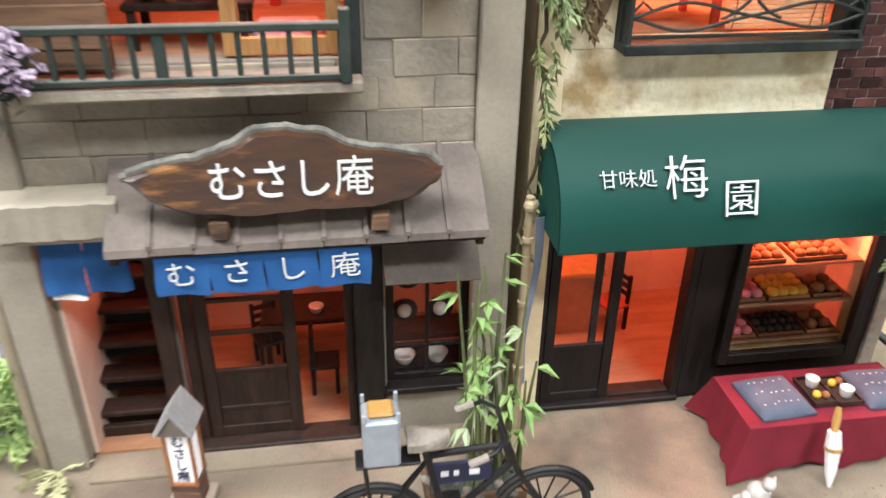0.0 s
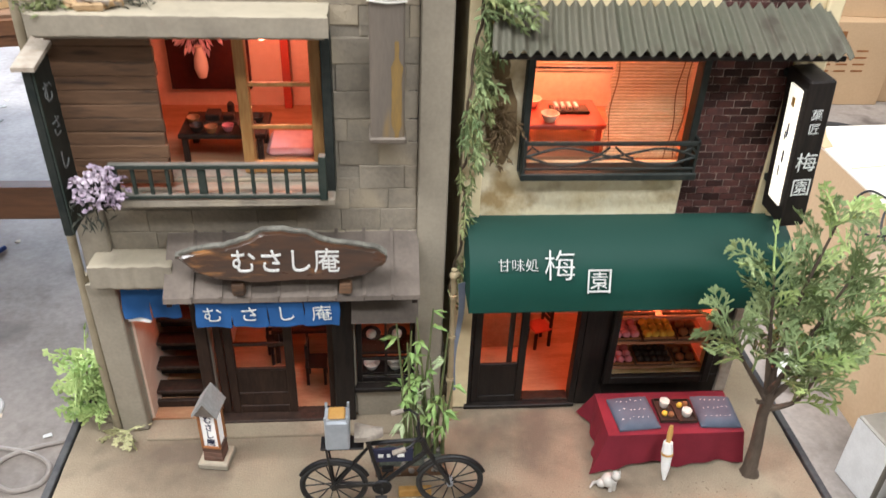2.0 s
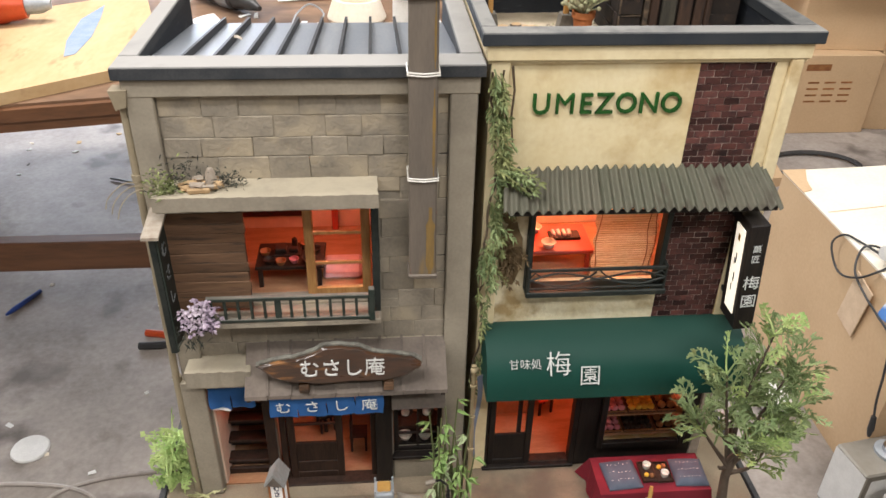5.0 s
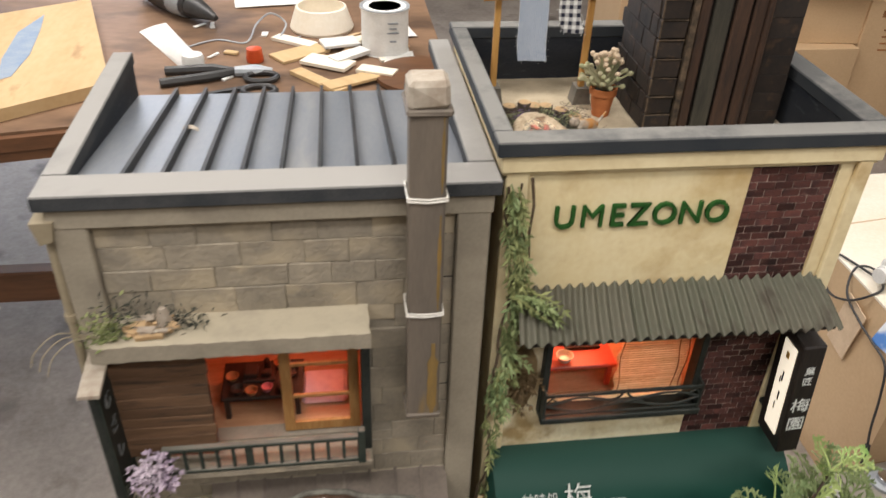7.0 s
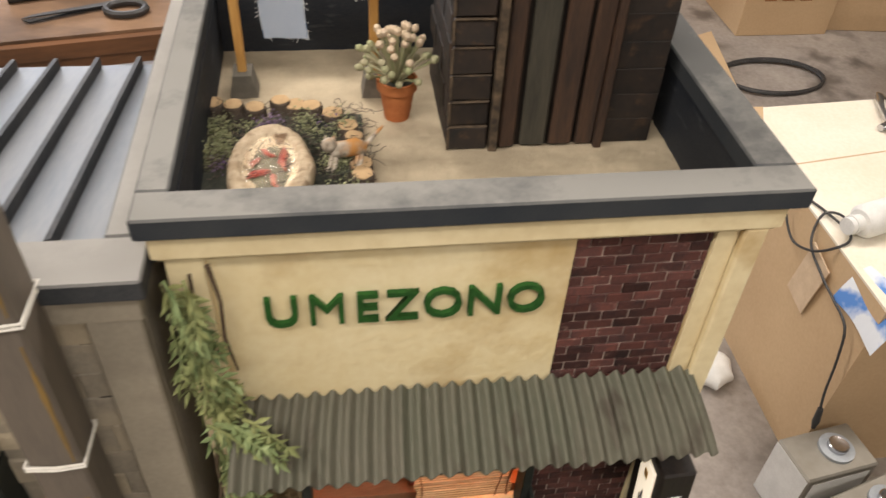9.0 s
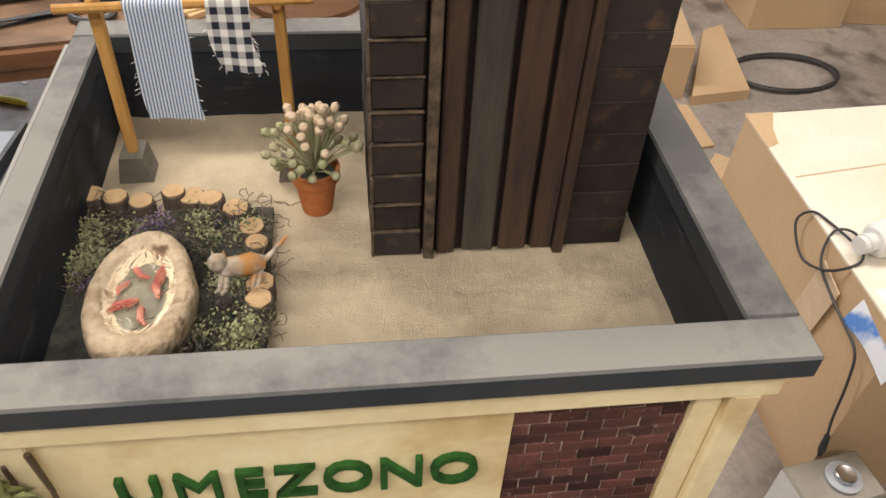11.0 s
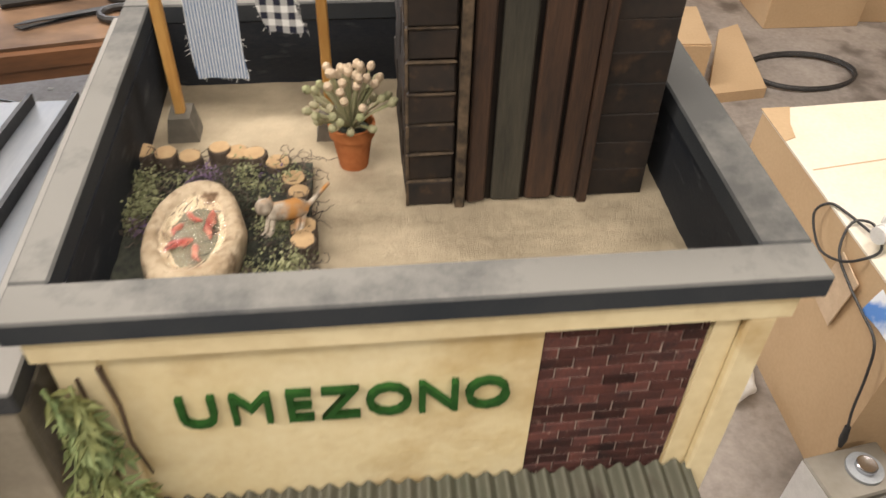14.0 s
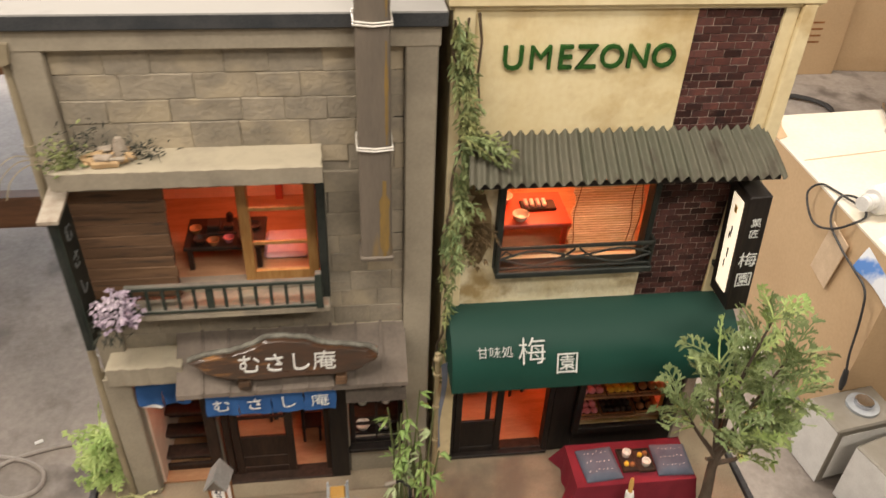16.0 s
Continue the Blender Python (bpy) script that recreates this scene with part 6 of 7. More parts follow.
def striped(name, axis, a, b, scale, check=False):
    m = bpy.data.materials.new(name)
    m.use_nodes = True
    n, l = m.node_tree.nodes, m.node_tree.links
    tc, sp = n.new("ShaderNodeTexCoord"), n.new("ShaderNodeSeparateXYZ")
    l.new(tc.outputs["Object"], sp.inputs[0])

    def band(out):
        mu, sn, gt = n.new("ShaderNodeMath"), n.new("ShaderNodeMath"), n.new("ShaderNodeMapRange")
        mu.operation, sn.operation = "MULTIPLY", "SINE"
        mu.inputs[1].default_value = scale
        l.new(out, mu.inputs[0])
        l.new(mu.outputs[0], sn.inputs[0])
        gt.inputs[1].default_value, gt.inputs[2].default_value = -0.15, 0.15
        l.new(sn.outputs[0], gt.inputs[0])
        return gt.outputs[0]
    fac = band(sp.outputs[0])
    if check:
        ad = n.new("ShaderNodeMath")
        ad.operation = "MULTIPLY_ADD"
        l.new(fac, ad.inputs[0])
        ad.inputs[1].default_value = 0.5
        hf = n.new("ShaderNodeMath")
        hf.operation = "MULTIPLY"
        hf.inputs[1].default_value = 0.5
        l.new(band(sp.outputs[2]), hf.inputs[0])
        l.new(hf.outputs[0], ad.inputs[2])
        fac = ad.outputs[0]
    mx = n.new("ShaderNodeMix")
    mx.data_type = "RGBA"
    mx.inputs[6].default_value, mx.inputs[7].default_value = (*a, 1), (*b, 1)
    l.new(fac, mx.inputs[0])
    bs = n["Principled BSDF"]
    l.new(mx.outputs[2], bs.inputs["Base Color"])
    bs.inputs["Roughness"].default_value = 0.9
    nz, bp = n.new("ShaderNodeTexNoise"), n.new("ShaderNodeBump")
    nz.inputs["Scale"].default_value = 2500
    bp.inputs["Strength"].default_value, bp.inputs["Distance"].default_value = 0.4, 0.0003
    l.new(nz.outputs[0], bp.inputs["Height"])
    l.new(bp.outputs[0], bs.inputs["Normal"])
    return m


STRIPE = striped("blue_white_ticking", "x", (0.62, 0.66, 0.7), (0.12, 0.19, 0.32), 2 * math.pi / 0.00105)
GING = striped("navy_white_gingham", "x", (0.72, 0.72, 0.7), (0.012, 0.014, 0.03), 2 * math.pi / 0.0046, True)


def towel(name, x0, x1, z0, zt, y, m, label, ph, skew=0.0):
    t = thing(name, label, "cloth", ((x0 + x1) / 2, y, z0))

    def fn(u, v):
        if v < 0.12:
            a = math.pi * (v / 0.12)
            yy, zz = y + 2.1 * math.cos(a), zt + 2.1 * math.sin(a)
        else:
            w = (v - 0.12) / 0.88
            yy, zz = y - 2.1 - 3 * w + 0.8 * math.sin(4 * u + ph) * w, zt - (zt - z0) * w
        return x0 + (x1 - x0) * u + 0.8 * math.sin(v * 5 + ph) + skew * v * v, yy, zz + 0.7 * math.sin(9 * u) * max(0, v - 0.8)
    c = part("cloth", Shape().sheet(fn, 24, 40, (0, 0.25, 0)), m, t, smooth=1)
    fr = Shape()
    for k in range(22):
        u = random.choice((0, 1, random.random()))
        v = 1 if 0 < u < 1 else random.uniform(0.3, 1)
        p = Vector(fn(u, v))
        d = Vector((-1 if u == 0 else 1 if u == 1 else random.uniform(-0.4, 0.4), random.uniform(-0.5, 0.3), random.uniform(-1.2, 0.2)))
        fr.tube([p, p + d * 0.7, p + d * 1.3 + Vector((random.uniform(-0.6, 0.6), 0, -0.3))], 0.09, 3, False)
    part("loose_threads", fr, WHITE, c)


towel("striped_towel", 25, 42.5, 366, 403.2, 115.5, STRIPE, "blue and white ticking striped cloth with frayed edges", 0.3, 2.5)
towel("gingham_towel", 49, 62, 383, 404, 115.3, GING, "navy and white gingham cloth with frayed edges", 1.4, 4.0)

pt = thing("potted_succulent", "terracotta pot with a pale budded succulent", "potted plant", (79, 99, 335))
part("pot", Shape().lathe(79, 99, [(5.2, 335.4), (7.3, 349), (8.3, 349.2), (8.5, 353.5), (7.4, 353.5), (7.0, 350), (0.5, 349.5)], 28), TERRA, pt, smooth=30)
part("soil", Shape().lathe(79, 99, [(6.9, 349), (6.8, 350.5), (0.5, 351.2)], 20), MOSS, pt)
BUD = mat("pinkish_cream_bud", (0.72, 0.56, 0.42), (0.58, 0.47, 0.32), 0.7, grain=800, blotch=250, mix=1, bump=0.2)
budg = mat("pale_green_bud", (0.42, 0.38, 0.25), (0.3, 0.32, 0.17), 0.7, bump=0.1)
for i in range(58):
    a, e = random.uniform(0, 6.283), random.uniform(0.1, 1.45)
    d = Vector((math.cos(a) * math.cos(e), math.sin(a) * math.cos(e), math.sin(e)))
    L = random.uniform(13, 19) * (0.75 + 0.35 * math.sin(e))
    p0 = Vector((79, 99, 351))
    p1 = p0 + d * L + Vector((0, 0, 4))
    m_ = budg if e < 0.75 else BUD
    stem_ = part("stem", Shape().tube([p0, p0.lerp(p1, 0.5) + Vector((0, 0, 1)), p1], [0.5, 0.5, 0.6], 5), budg, pt)
    part("bud", Shape().tube([p1 - d * 0.8, p1, p1 + d * 1.6, p1 + d * 2.6], [0.8, 1.5, 1.5, 0.5], 7), m_, stem_, smooth=1)

gd = thing("pond_garden", "mossy roof garden bed edged with log slices", "garden bed", (32, 60, 335))
part("bed", Shape().sheet(lambda u, v: (3 + 61 * u, 9 + 88 * v, 338 + 2.5 * noise.noise(Vector((u * 7, v * 9, 2)))), 30, 40, 3), MOSS, gd, smooth=1)
logs = [(3.9, 102), (12, 100), (21, 97), (31, 101), (37, 100), (43.5, 98), (52, 93), (58, 83), (60, 75), (62, 57), (62, 49.5)]
for x, y in logs:
    r = random.uniform(3.9, 4.9)
    h = random.uniform(342, 344)
    lg = part("log_slice", Shape().lathe(x, y, [(r, 335.3), (r, h - 0.5), (r * 0.93, h)], 14, 1, 1, 0.1), BARK, gd)
    part("cut_face", Shape().lathe(x, y, [(r * 0.9, h - 0.2), (r * 0.88, h + 0.25)], 14, 1, 1, 0.06), CUTW, lg)
MOSSG2 = mat("grey_green_moss", (0.17, 0.18, 0.125), (0.09, 0.1, 0.07), 0.95, grain=900, blotch=150, bump=0.8)
PURPM = mat("dull_purple_moss", (0.30, 0.21, 0.35), (0.17, 0.12, 0.2), 0.95, grain=900, blotch=150, bump=0.8)
BROWNM = mat("grey_brown_moss", (0.16, 0.13, 0.10), (0.07, 0.058, 0.05), 0.95, grain=900, blotch=150, bump=0.8)
for i in range(120):
    while True:
        x, y = random.uniform(2, 60), random.uniform(10, 90)
        if ((x - 29) / 17) ** 2 + ((y - 50) / 29) ** 2 > 1 and not (x < 16 and y < 62) and not (x > 44 and 64 < y < 80):
            break
    pick = noise.noise(Vector((x * 0.09, y * 0.09, 3)))
    m_ = MOSSL if pick > 0.06 else PURPM if pick < -0.42 or i % 17 == 0 else random.choice((MOSSG2, MOSS, BROWNM, MOSS))
    small = m_ is PURPM
    tuft(x, y, 337.6, 5.5, 5.5, 5 if small else 6.0, 45 if small else 95, m_, gd, 1.5 if m_ is MOSSL or small else 2.6, 1.1 if m_ is MOSSL or small else 0.5)
wires = Shape()
for i in range(330):
    while True:
        p = Vector((random.uniform(0, 66), random.uniform(12, 100), random.uniform(338, 343)))
        if ((p.x - 29) / 18) ** 2 + ((p.y - 50) / 29) ** 2 > 1 and not (p.x < 14 and p.y < 58):
            break
    a = random.uniform(0, 6.28)
    pts = [p]
    for k in range(7):
        a += random.uniform(-1.3, 1.3)
        q = pts[-1] + Vector((math.cos(a) * 1.5, math.sin(a) * 1.5, random.uniform(-0.9, 0.9)))
        q.z = max(q.z, 336)
        pts.append(q)
    wires.tube(pts, 0.17, 3, False)
part("dry_tendril_tangle", wires, BROWNM, gd, kind="stuff")
PONDW = mat("rough_pale_wood_slice", (0.58, 0.48, 0.345), (0.30, 0.215, 0.13), 0.75, grain=420, blotch=120, mix=1, bump=1.0, dist=0.0022, spot=(0.13, 0.08, 0.045), spot_scale=150, spot_at=0.6)
slice_ = Shape().lathe(29, 50, [(13.6, 336), (14.8, 341), (15.6, 345.5), (15.2, 348.4), (14.2, 349.6), (12.2, 349.9), (10.6, 349.3), (9.4, 347.4), (7.0, 345.6), (0.5, 345.2)], 72, 1.0, 1.7)
slice_.v = [(29 + (x - 29) * (1 + 0.1 * noise.noise(Vector((x, y, 0)) * 0.09) - 0.004 * (y - 50)), 50 + (y - 50) * (1 + 0.05 * noise.noise(Vector((x, y, 4)) * 0.09)), z + 0.6 * noise.noise(Vector((x, y, 9)) * 0.4)) for x, y, z in slice_.v]
pond = part("pond_slice", slice_, PONDW, gd, "hollowed pale wood slice", smooth=60)
WATER = glass("clear_resin", 0.04)
wn = WATER.node_tree.nodes
wz, wb = wn.new("ShaderNodeTexNoise"), wn.new("ShaderNodeBump")
wz.inputs["Scale"].default_value, wb.inputs["Strength"].default_value, wb.inputs["Distance"].default_value = 5.0, 0.9, 0.0016
wz.inputs["Detail"].default_value = 0.5
WATER.node_tree.links.new(wz.outputs[0], wb.inputs["Height"])
WATER.node_tree.links.new(wb.outputs[0], wn["Principled BSDF"].inputs["Normal"])
wn["Principled BSDF"].inputs["IOR"].default_value = 1.17
water = part("water", Shape().sheet(lambda u, v: (29 + 9.9 * (2 * u - 1) * math.sqrt(max(0, 1 - (2 * v - 1) ** 2 * 0.98)) * (1.1 - 0.2 * v), 50 + 17.4 * (2 * v - 1), 348.6 + 0.5 * noise.noise(Vector((u * 6, v * 9, 3)))), 40, 56, 0.4), WATER, pond, "glossy rippled clear resin", smooth=1)
water.visible_shadow = False
KOI = mat("red_koi", (0.21, 0.016, 0.01), (0.38, 0.16, 0.11), 0.35, grain=400, blotch=200, mix=1, bump=0.05)
POOL = mat("murky_pond_bed", (0.15, 0.135, 0.09), (0.07, 0.062, 0.04), 0.6, grain=300, blotch=90, mix=1, bump=0.4)
part("pond_bed", Shape().sheet(lambda u, v: (29 + 9.2 * (2 * u - 1) * math.sqrt(max(0, 1 - (2 * v - 1) ** 2 * 0.98)), 50 + 16 * (2 * v - 1), 346.2 + 0.4 * noise.noise(Vector((u * 5, v * 8, 1)))), 24, 36, 0.6), POOL, pond, "murky olive pond bed", smooth=1)
for x, y, a, L, r in ((25, 45, 0.5, 9, 1.3), (31, 41, 1.9, 8, 1.2), (34, 54, 1.6, 13, 1.6), (28, 58, 2.5, 7, 1.1), (24, 52, 1.2, 6, 1.0)):
    dx, dy = math.cos(a), math.sin(a)
    pts = [(x - dx * L / 2, y - dy * L / 2, 347.4), (x - dx * L * 0.2 - dy, y - dy * L * 0.2 + dx, 347.5), (x + dx * L * 0.25, y + dy * L * 0.25, 347.5), (x + dx * L / 2, y + dy * L / 2, 347.3)]
    part("koi", Shape().tube(pts, [r * 0.3, r * 0.85, r, r * 0.35], 8), KOI, pond, "small red and white koi shape", smooth=1)

CALI = mat("calico_figurine", (0.66, 0.59, 0.48), (0.16, 0.12, 0.085), 0.6, grain=300, blotch=150, mix=1.0, bump=0.2, spot=(0.42, 0.2, 0.06), spot_scale=110, spot_at=0.55)
cf = Shape().tube([(44.5, 64, 352.5), (47, 64.5, 353), (51, 65, 353), (56, 66, 353.5), (60, 67, 352.5)], [3.0, 4.2, 4.3, 4.6, 2.8], 12)
cf.ball((43.5, 64.5, 356), 3.9, 12, 8).tube([(60, 67, 353.5), (64, 70, 356), (69, 75, 359)], [1.2, 1.0, 0.7], 8)
for x, y in ((45, 62), (47, 61.2), (57, 62.5), (59, 63.5)):
    cf.tube([(x, y + 2.5, 352), (x - 1.5, y - 2, 346), (x - 3.2, y - 3.4, 344.5)], [1.3, 1.0, 1.1], 7)
for dx in (-1.8, 1.6):
    cf.tube([(44 + dx, 66, 358), (44 + dx * 1.3, 66.4, 361)], [1.2, 0.1], 6)
cf.v = [(53 + (x - 53) * 0.8, 64 + (y - 64) * 0.8, 344 + (z - 344) * 0.72) for x, y, z in cf.v]
solid("cat_figurine", cf, CALI, "calico cat figurine on the roof garden moss", "figurine", (52, 65, 341), smooth=1).location = V((57, 59, 338))

# ---- workbench behind ----
tb = thing("workbench", "cluttered worn brown workbench with moulded edge", "table", (-430, 1150, -600))
part("tabletop", Shape().prism([(-1300, 518), (-60, 750), (60, 790), (95, 850), (95, 1750), (-1300, 1750)], "z", 38, 65), TABLEW, tb)
part("edge_moulding", Shape().prism([(-1300, 506), (-58, 739), (-58, 751), (-1300, 518)], "z", 42, 61), BEAM, tb)
part("edge_moulding", Shape().prism([(-1300, 512), (-58, 745), (-58, 757), (-1300, 524)], "z", 25, 41.5), BEAM, tb)
for x in (-1250, 30):
    for y in (880, 1650):
        part("leg", Shape().box(x, x + 50, y, y + 50, -600, 37, 2), BEAM, tb)
lowb = thing("low_beam_bench", "low brown wooden bench under the workbench", "bench", (-900, 900, -600))
part("seat_beam", Shape().box(-1500, -300, 880, 914, -375, -310, 4), BEAM, lowb)
for x in (-1450, -420):
    part("leg", Shape().box(x, x + 40, 882, 912, -600, -375, 2), BEAM, lowb)
OSB = mat("raw_plywood", (0.62, 0.46, 0.26), (0.5, 0.34, 0.17), 0.75, grain=120, blotch=14, mix=1, bump=0.15, stretch=(1, 0.35, 1), spot=(0.38, 0.24, 0.12), spot_scale=30, spot_at=0.66)
BLUET = mat("blue_grey_paint_smear", (0.22, 0.3, 0.42), (0.3, 0.36, 0.44), 0.7, bump=0.2)
PAPER = mat("white_paper", (0.78, 0.78, 0.76), (0.7, 0.7, 0.68), 0.85, bump=0.05)
ply = thing("plywood_board", "raw plywood board with a blue-grey paint smear", "board", (-560, 960, 65))
part("board", Shape().prism([(-690, 585), (-405, 785), (-520, 1180), (-830, 985)], "z", 65.2, 83), OSB, ply)
part("paint_smear", Shape().prism([(-560, 800), (-546, 812), (-545, 900), (-560, 1010), (-575, 1090), (-592, 1000), (-580, 880)], "z", 83.1, 83.6), BLUET, ply)
ORNG = mat("orange_plastic", (0.65, 0.09, 0.02), (0.55, 0.07, 0.015), 0.4, bump=0.05)
BLKP = mat("black_plastic", (0.025, 0.025, 0.027), (0.04, 0.04, 0.04), 0.45, bump=0.1)
dr = thing("cordless_drill", "orange and black cordless drill lying on plywood", "drill", (-690, 1090, 83))
part("motor_body", Shape().tube([(-790, 1090, 112), (-720, 1105, 112), (-680, 1112, 112)], [26, 30, 22], 16), ORNG, dr, smooth=1)
part("chuck", Shape().tube([(-680, 1112, 112), (-655, 1117, 112), (-640, 1120, 112)], [16, 15, 8], 14), ALU, dr, smooth=1)
part("grip", Shape().tube([(-740, 1095, 108), (-735, 1040, 104), (-728, 990, 102)], [19, 17, 18], 12), BLKP, dr, smooth=1)
part("battery", Shape().box(-775, -685, 950, 1000, 83.2, 122, 8), BLKP, dr)
part("battery_stripe", Shape().box(-765, -695, 945, 950.5, 92, 112, 2), ORNG, dr)
dr.location += V((5, -125, 0))
bc = thing("cardboard_box", "plain brown cardboard box on the bench", "box", (-880, 760, 65), group="cardboard boxes")
part("box_body", Shape().box(-1060, -700, 690, 900, 65.2, 190, 2), CARD, bc)
tubp = thing("glue_tube", "white squeezed plastic tube with round cap", "tube", (-310, 950, 65))
part("tube_body", Shape().sheet(lambda u, v: (-395 + 95 * v + (u - 0.5) * (46 - 14 * v) * 0.8, 1070 - 190 * v + (u - 0.5) * (46 - 14 * v), 66 + (2 + 22 * v) * math.sin(math.pi * u)), 12, 14, 1.5), PAPER, tubp, smooth=1)
part("tube_end", Shape().lathe(-300, 872, [(17, 65.5), (17, 84), (15, 90), (3, 91)], 18), PAPER, tubp, smooth=1)
rot = thing("rotary_tool", "grey and blue rotary hand tool lying on the bench", "tool", (-320, 1110, 65))
part("tool_body", Shape().tube([(-430, 1230, 92), (-380, 1165, 92), (-330, 1110, 90)], [24, 26, 22], 14), BLKP, rot, smooth=1)
part("tool_band", Shape().tube([(-362, 1146, 91), (-338, 1119, 90)], [26.5, 24], 14), ALU, rot, smooth=1)
part("tool_nose", Shape().tube([(-330, 1110, 90), (-305, 1083, 87), (-285, 1060, 84)], [21, 13, 5], 12), BLKP, rot, smooth=1)
pli = thing("pliers", "black handled pliers lying on the bench", "pliers", (-230, 840, 65))
for s in (-1, 1):
    part("handle", Shape().tube([(-235, 845, 72), (-270, 842 + s * 16, 72), (-340, 828 + s * 24, 72)], [6, 8, 7], 8), BLKP, pli, smooth=1)
    part("jaw", Shape().tube([(-235, 845, 72), (-205, 850 + s * 6, 72), (-180, 850 + s * 2, 72)], [8, 7, 2], 8), ALU, pli, smooth=1)
sci = thing("scissors", "black handled scissors lying on the bench", "scissors", (-215, 770, 65))
for s in (-1, 1):
    part("finger_ring", Shape().tube([(-195 + 24 * math.cos(a), 800 + s * 26 + 18 * math.sin(a), 70) for a in [k * 0.5236 for k in range(13)]], 4.5, 7), BLKP, sci, smooth=1)
    part("blade", Shape().prism([(-215, 795), (-300, 752 + s * 8), (-310, 750), (-220, 782)], "z", 68 + s, 69.5 + s), BLKP, sci)
solid("bottle_cap", Shape().lathe(-210, 905, [(13, 65.2), (14, 67), (12, 86), (4, 87)], 20), ORNG, "small red plastic cap", "cap", (-210, 905, 65), smooth=1)
for i, (x, y, a, w, d, m_) in enumerate(((-140, 930, 35, 90, 44, OSB), (-95, 880, -30, 80, 40, CARDP), (-60, 905, 40, 70, 26, PAPER), (-75, 960, 15, 60, 40, PAPER), (-150, 985, -35, 80, 24, CARDP), (-30, 985, 25, 60, 24, CARDP), (-60, 800, 30, 90, 30, OSB), (-20, 830, -25, 60, 26, CARDP), (-110, 810, -50, 110, 22, OSB))):
    ob = solid("wood_offcut", Shape().box(-w / 2, w / 2, -d / 2, d / 2, 0.3, 5 + i % 3, 0.5), m_, "small flat offcut lying on the bench", "offcut", (0, 0, 0), group="bench offcuts")
    ob.location = V((x, y, 65 + (i % 4) * 2.2))
    ob.rotation_euler.z = radians(a)
for i in range(26):
    w, d = random.uniform(8, 34), random.uniform(5, 12)
    ob = solid("wood_offcut", Shape().box(-w / 2, w / 2, -d / 2, d / 2, 0.3, random.uniform(1.5, 5), 0.4, 0.8), random.choice((PAPER, CARDP, OSB, CARD, PAPER, BLKP)), "tiny scrap lying on the cluttered bench", "offcut", (0, 0, 0), group="bench offcuts")
    ob.location, ob.rotation_euler.z = V((random.uniform(-320, 30), random.uniform(830, 1080), 65.2)), random.random() * 6
fu = thing("plastic_ring_stand", "cream plastic funnel-shaped ring on the bench", "ring", (-104, 1060, 65))
part("ring", Shape().lathe(-104, 1060, [(54, 65.3), (56, 70), (44, 104), (40, 105), (48, 70), (46, 66)], 30), CARDP, fu, smooth=1)
can = thing("paint_can", "opened white-labelled paint can with a metal rim", "paint can", (0, 945, 65))
part("can_body", Shape().lathe(0, 945, [(38, 65.2), (38, 67), (37, 68), (37, 148), (39, 149), (39, 152), (36, 152)], 36), WHITE, can, "white labelled can body", smooth=30)
part("rim", Shape().lathe(0, 945, [(38.6, 148.6), (39.2, 153), (35, 153.4), (32, 150.5), (26, 150), (25, 152)], 36), ALU, can, smooth=30)
part("paint", Shape().lathe(0, 945, [(25, 148), (24.6, 150.4), (1, 150.2)], 30), INK, can, "dark paint inside")
can.scale = (1.04, 1.04, 0.86)
for k, (z, w) in enumerate(((130, 16), (120, 12), (112, 18), (96, 10))):
    part("label_bar", Shape().box(10 - w / 2, 10 + w / 2, 907.6, 910.2, z, z + 3), ALU, can)
for (x, y, a, w, d) in ((-195, 1225, 8, 150, 90), (-330, 1400, -12, 180, 120), (75, 1030, 10, 40, 60), (60, 880, 0, 50, 110)):
    ob = solid("paper_sheet", Shape().sheet(lambda u, v: ((u - 0.5) * w, (v - 0.5) * d, 1 + 1.2 * math.sin(3 * u + 2 * v)), 8, 8, 0.4), PAPER, "loose white paper sheet on the bench", "paper", (0, 0, 0), group="loose papers")
    ob.location = V((x if x < 50 else x - 40, y, 66.5))
    ob.rotation_euler.z = radians(a)
wire = Shape().tube(curve([(-330, 960, 67), (-280, 1000, 67), (-230, 985, 67), (-215, 1040, 80), (-190, 1050, 95), (-165, 1040, 80), (-175, 990, 67), (-140, 1010, 67)]), 1.6, 6)
solid("thin_wire", wire, ALU, "thin pale wire curled on the bench", "wire", (-230, 1000, 65), smooth=1)
dish = solid("dark_disc", Shape().lathe(110, 820, [(70, 65.4), (74, 68), (73, 74), (60, 75)], 32), BEAM, "dark round wooden disc at the bench edge", "disc", (60, 820, 65), smooth=30)
dish.location.x -= 0.06

# ---- floor clutter ----
solid("plastic_disc", Shape().lathe(-722, 628, [(33, -599.8), (34, -597), (32, -594), (4, -593.4)], 30), PAPER, "flat white plastic disc on the floor", "disc", (-722, 628, -600), smooth=30)
cab = Shape().tube(curve([(-900, 520, -596), (-760, 545, -596), (-640, 535, -596), (-575, 505, -596), (-570, 465, -596), (-610, 450, -596), (-650, 480, -596), (-640, 520, -596), (-560, 550, -596), (-440, 560, -596)]), 4, 7)
solid("grey_cable", cab, CEMENT, "grey cable looped on the floor", "cable", (-650, 500, -600), smooth=1)
plf = thing("floor_pliers", "pliers with red and black grips on the floor", "pliers", (-560, 860, -600))
part("handle", Shape().tube([(-600, 880, -592), (-560, 872, -592), (-500, 850, -592)], [8, 8, 5], 8), ORNG, plf, smooth=1)
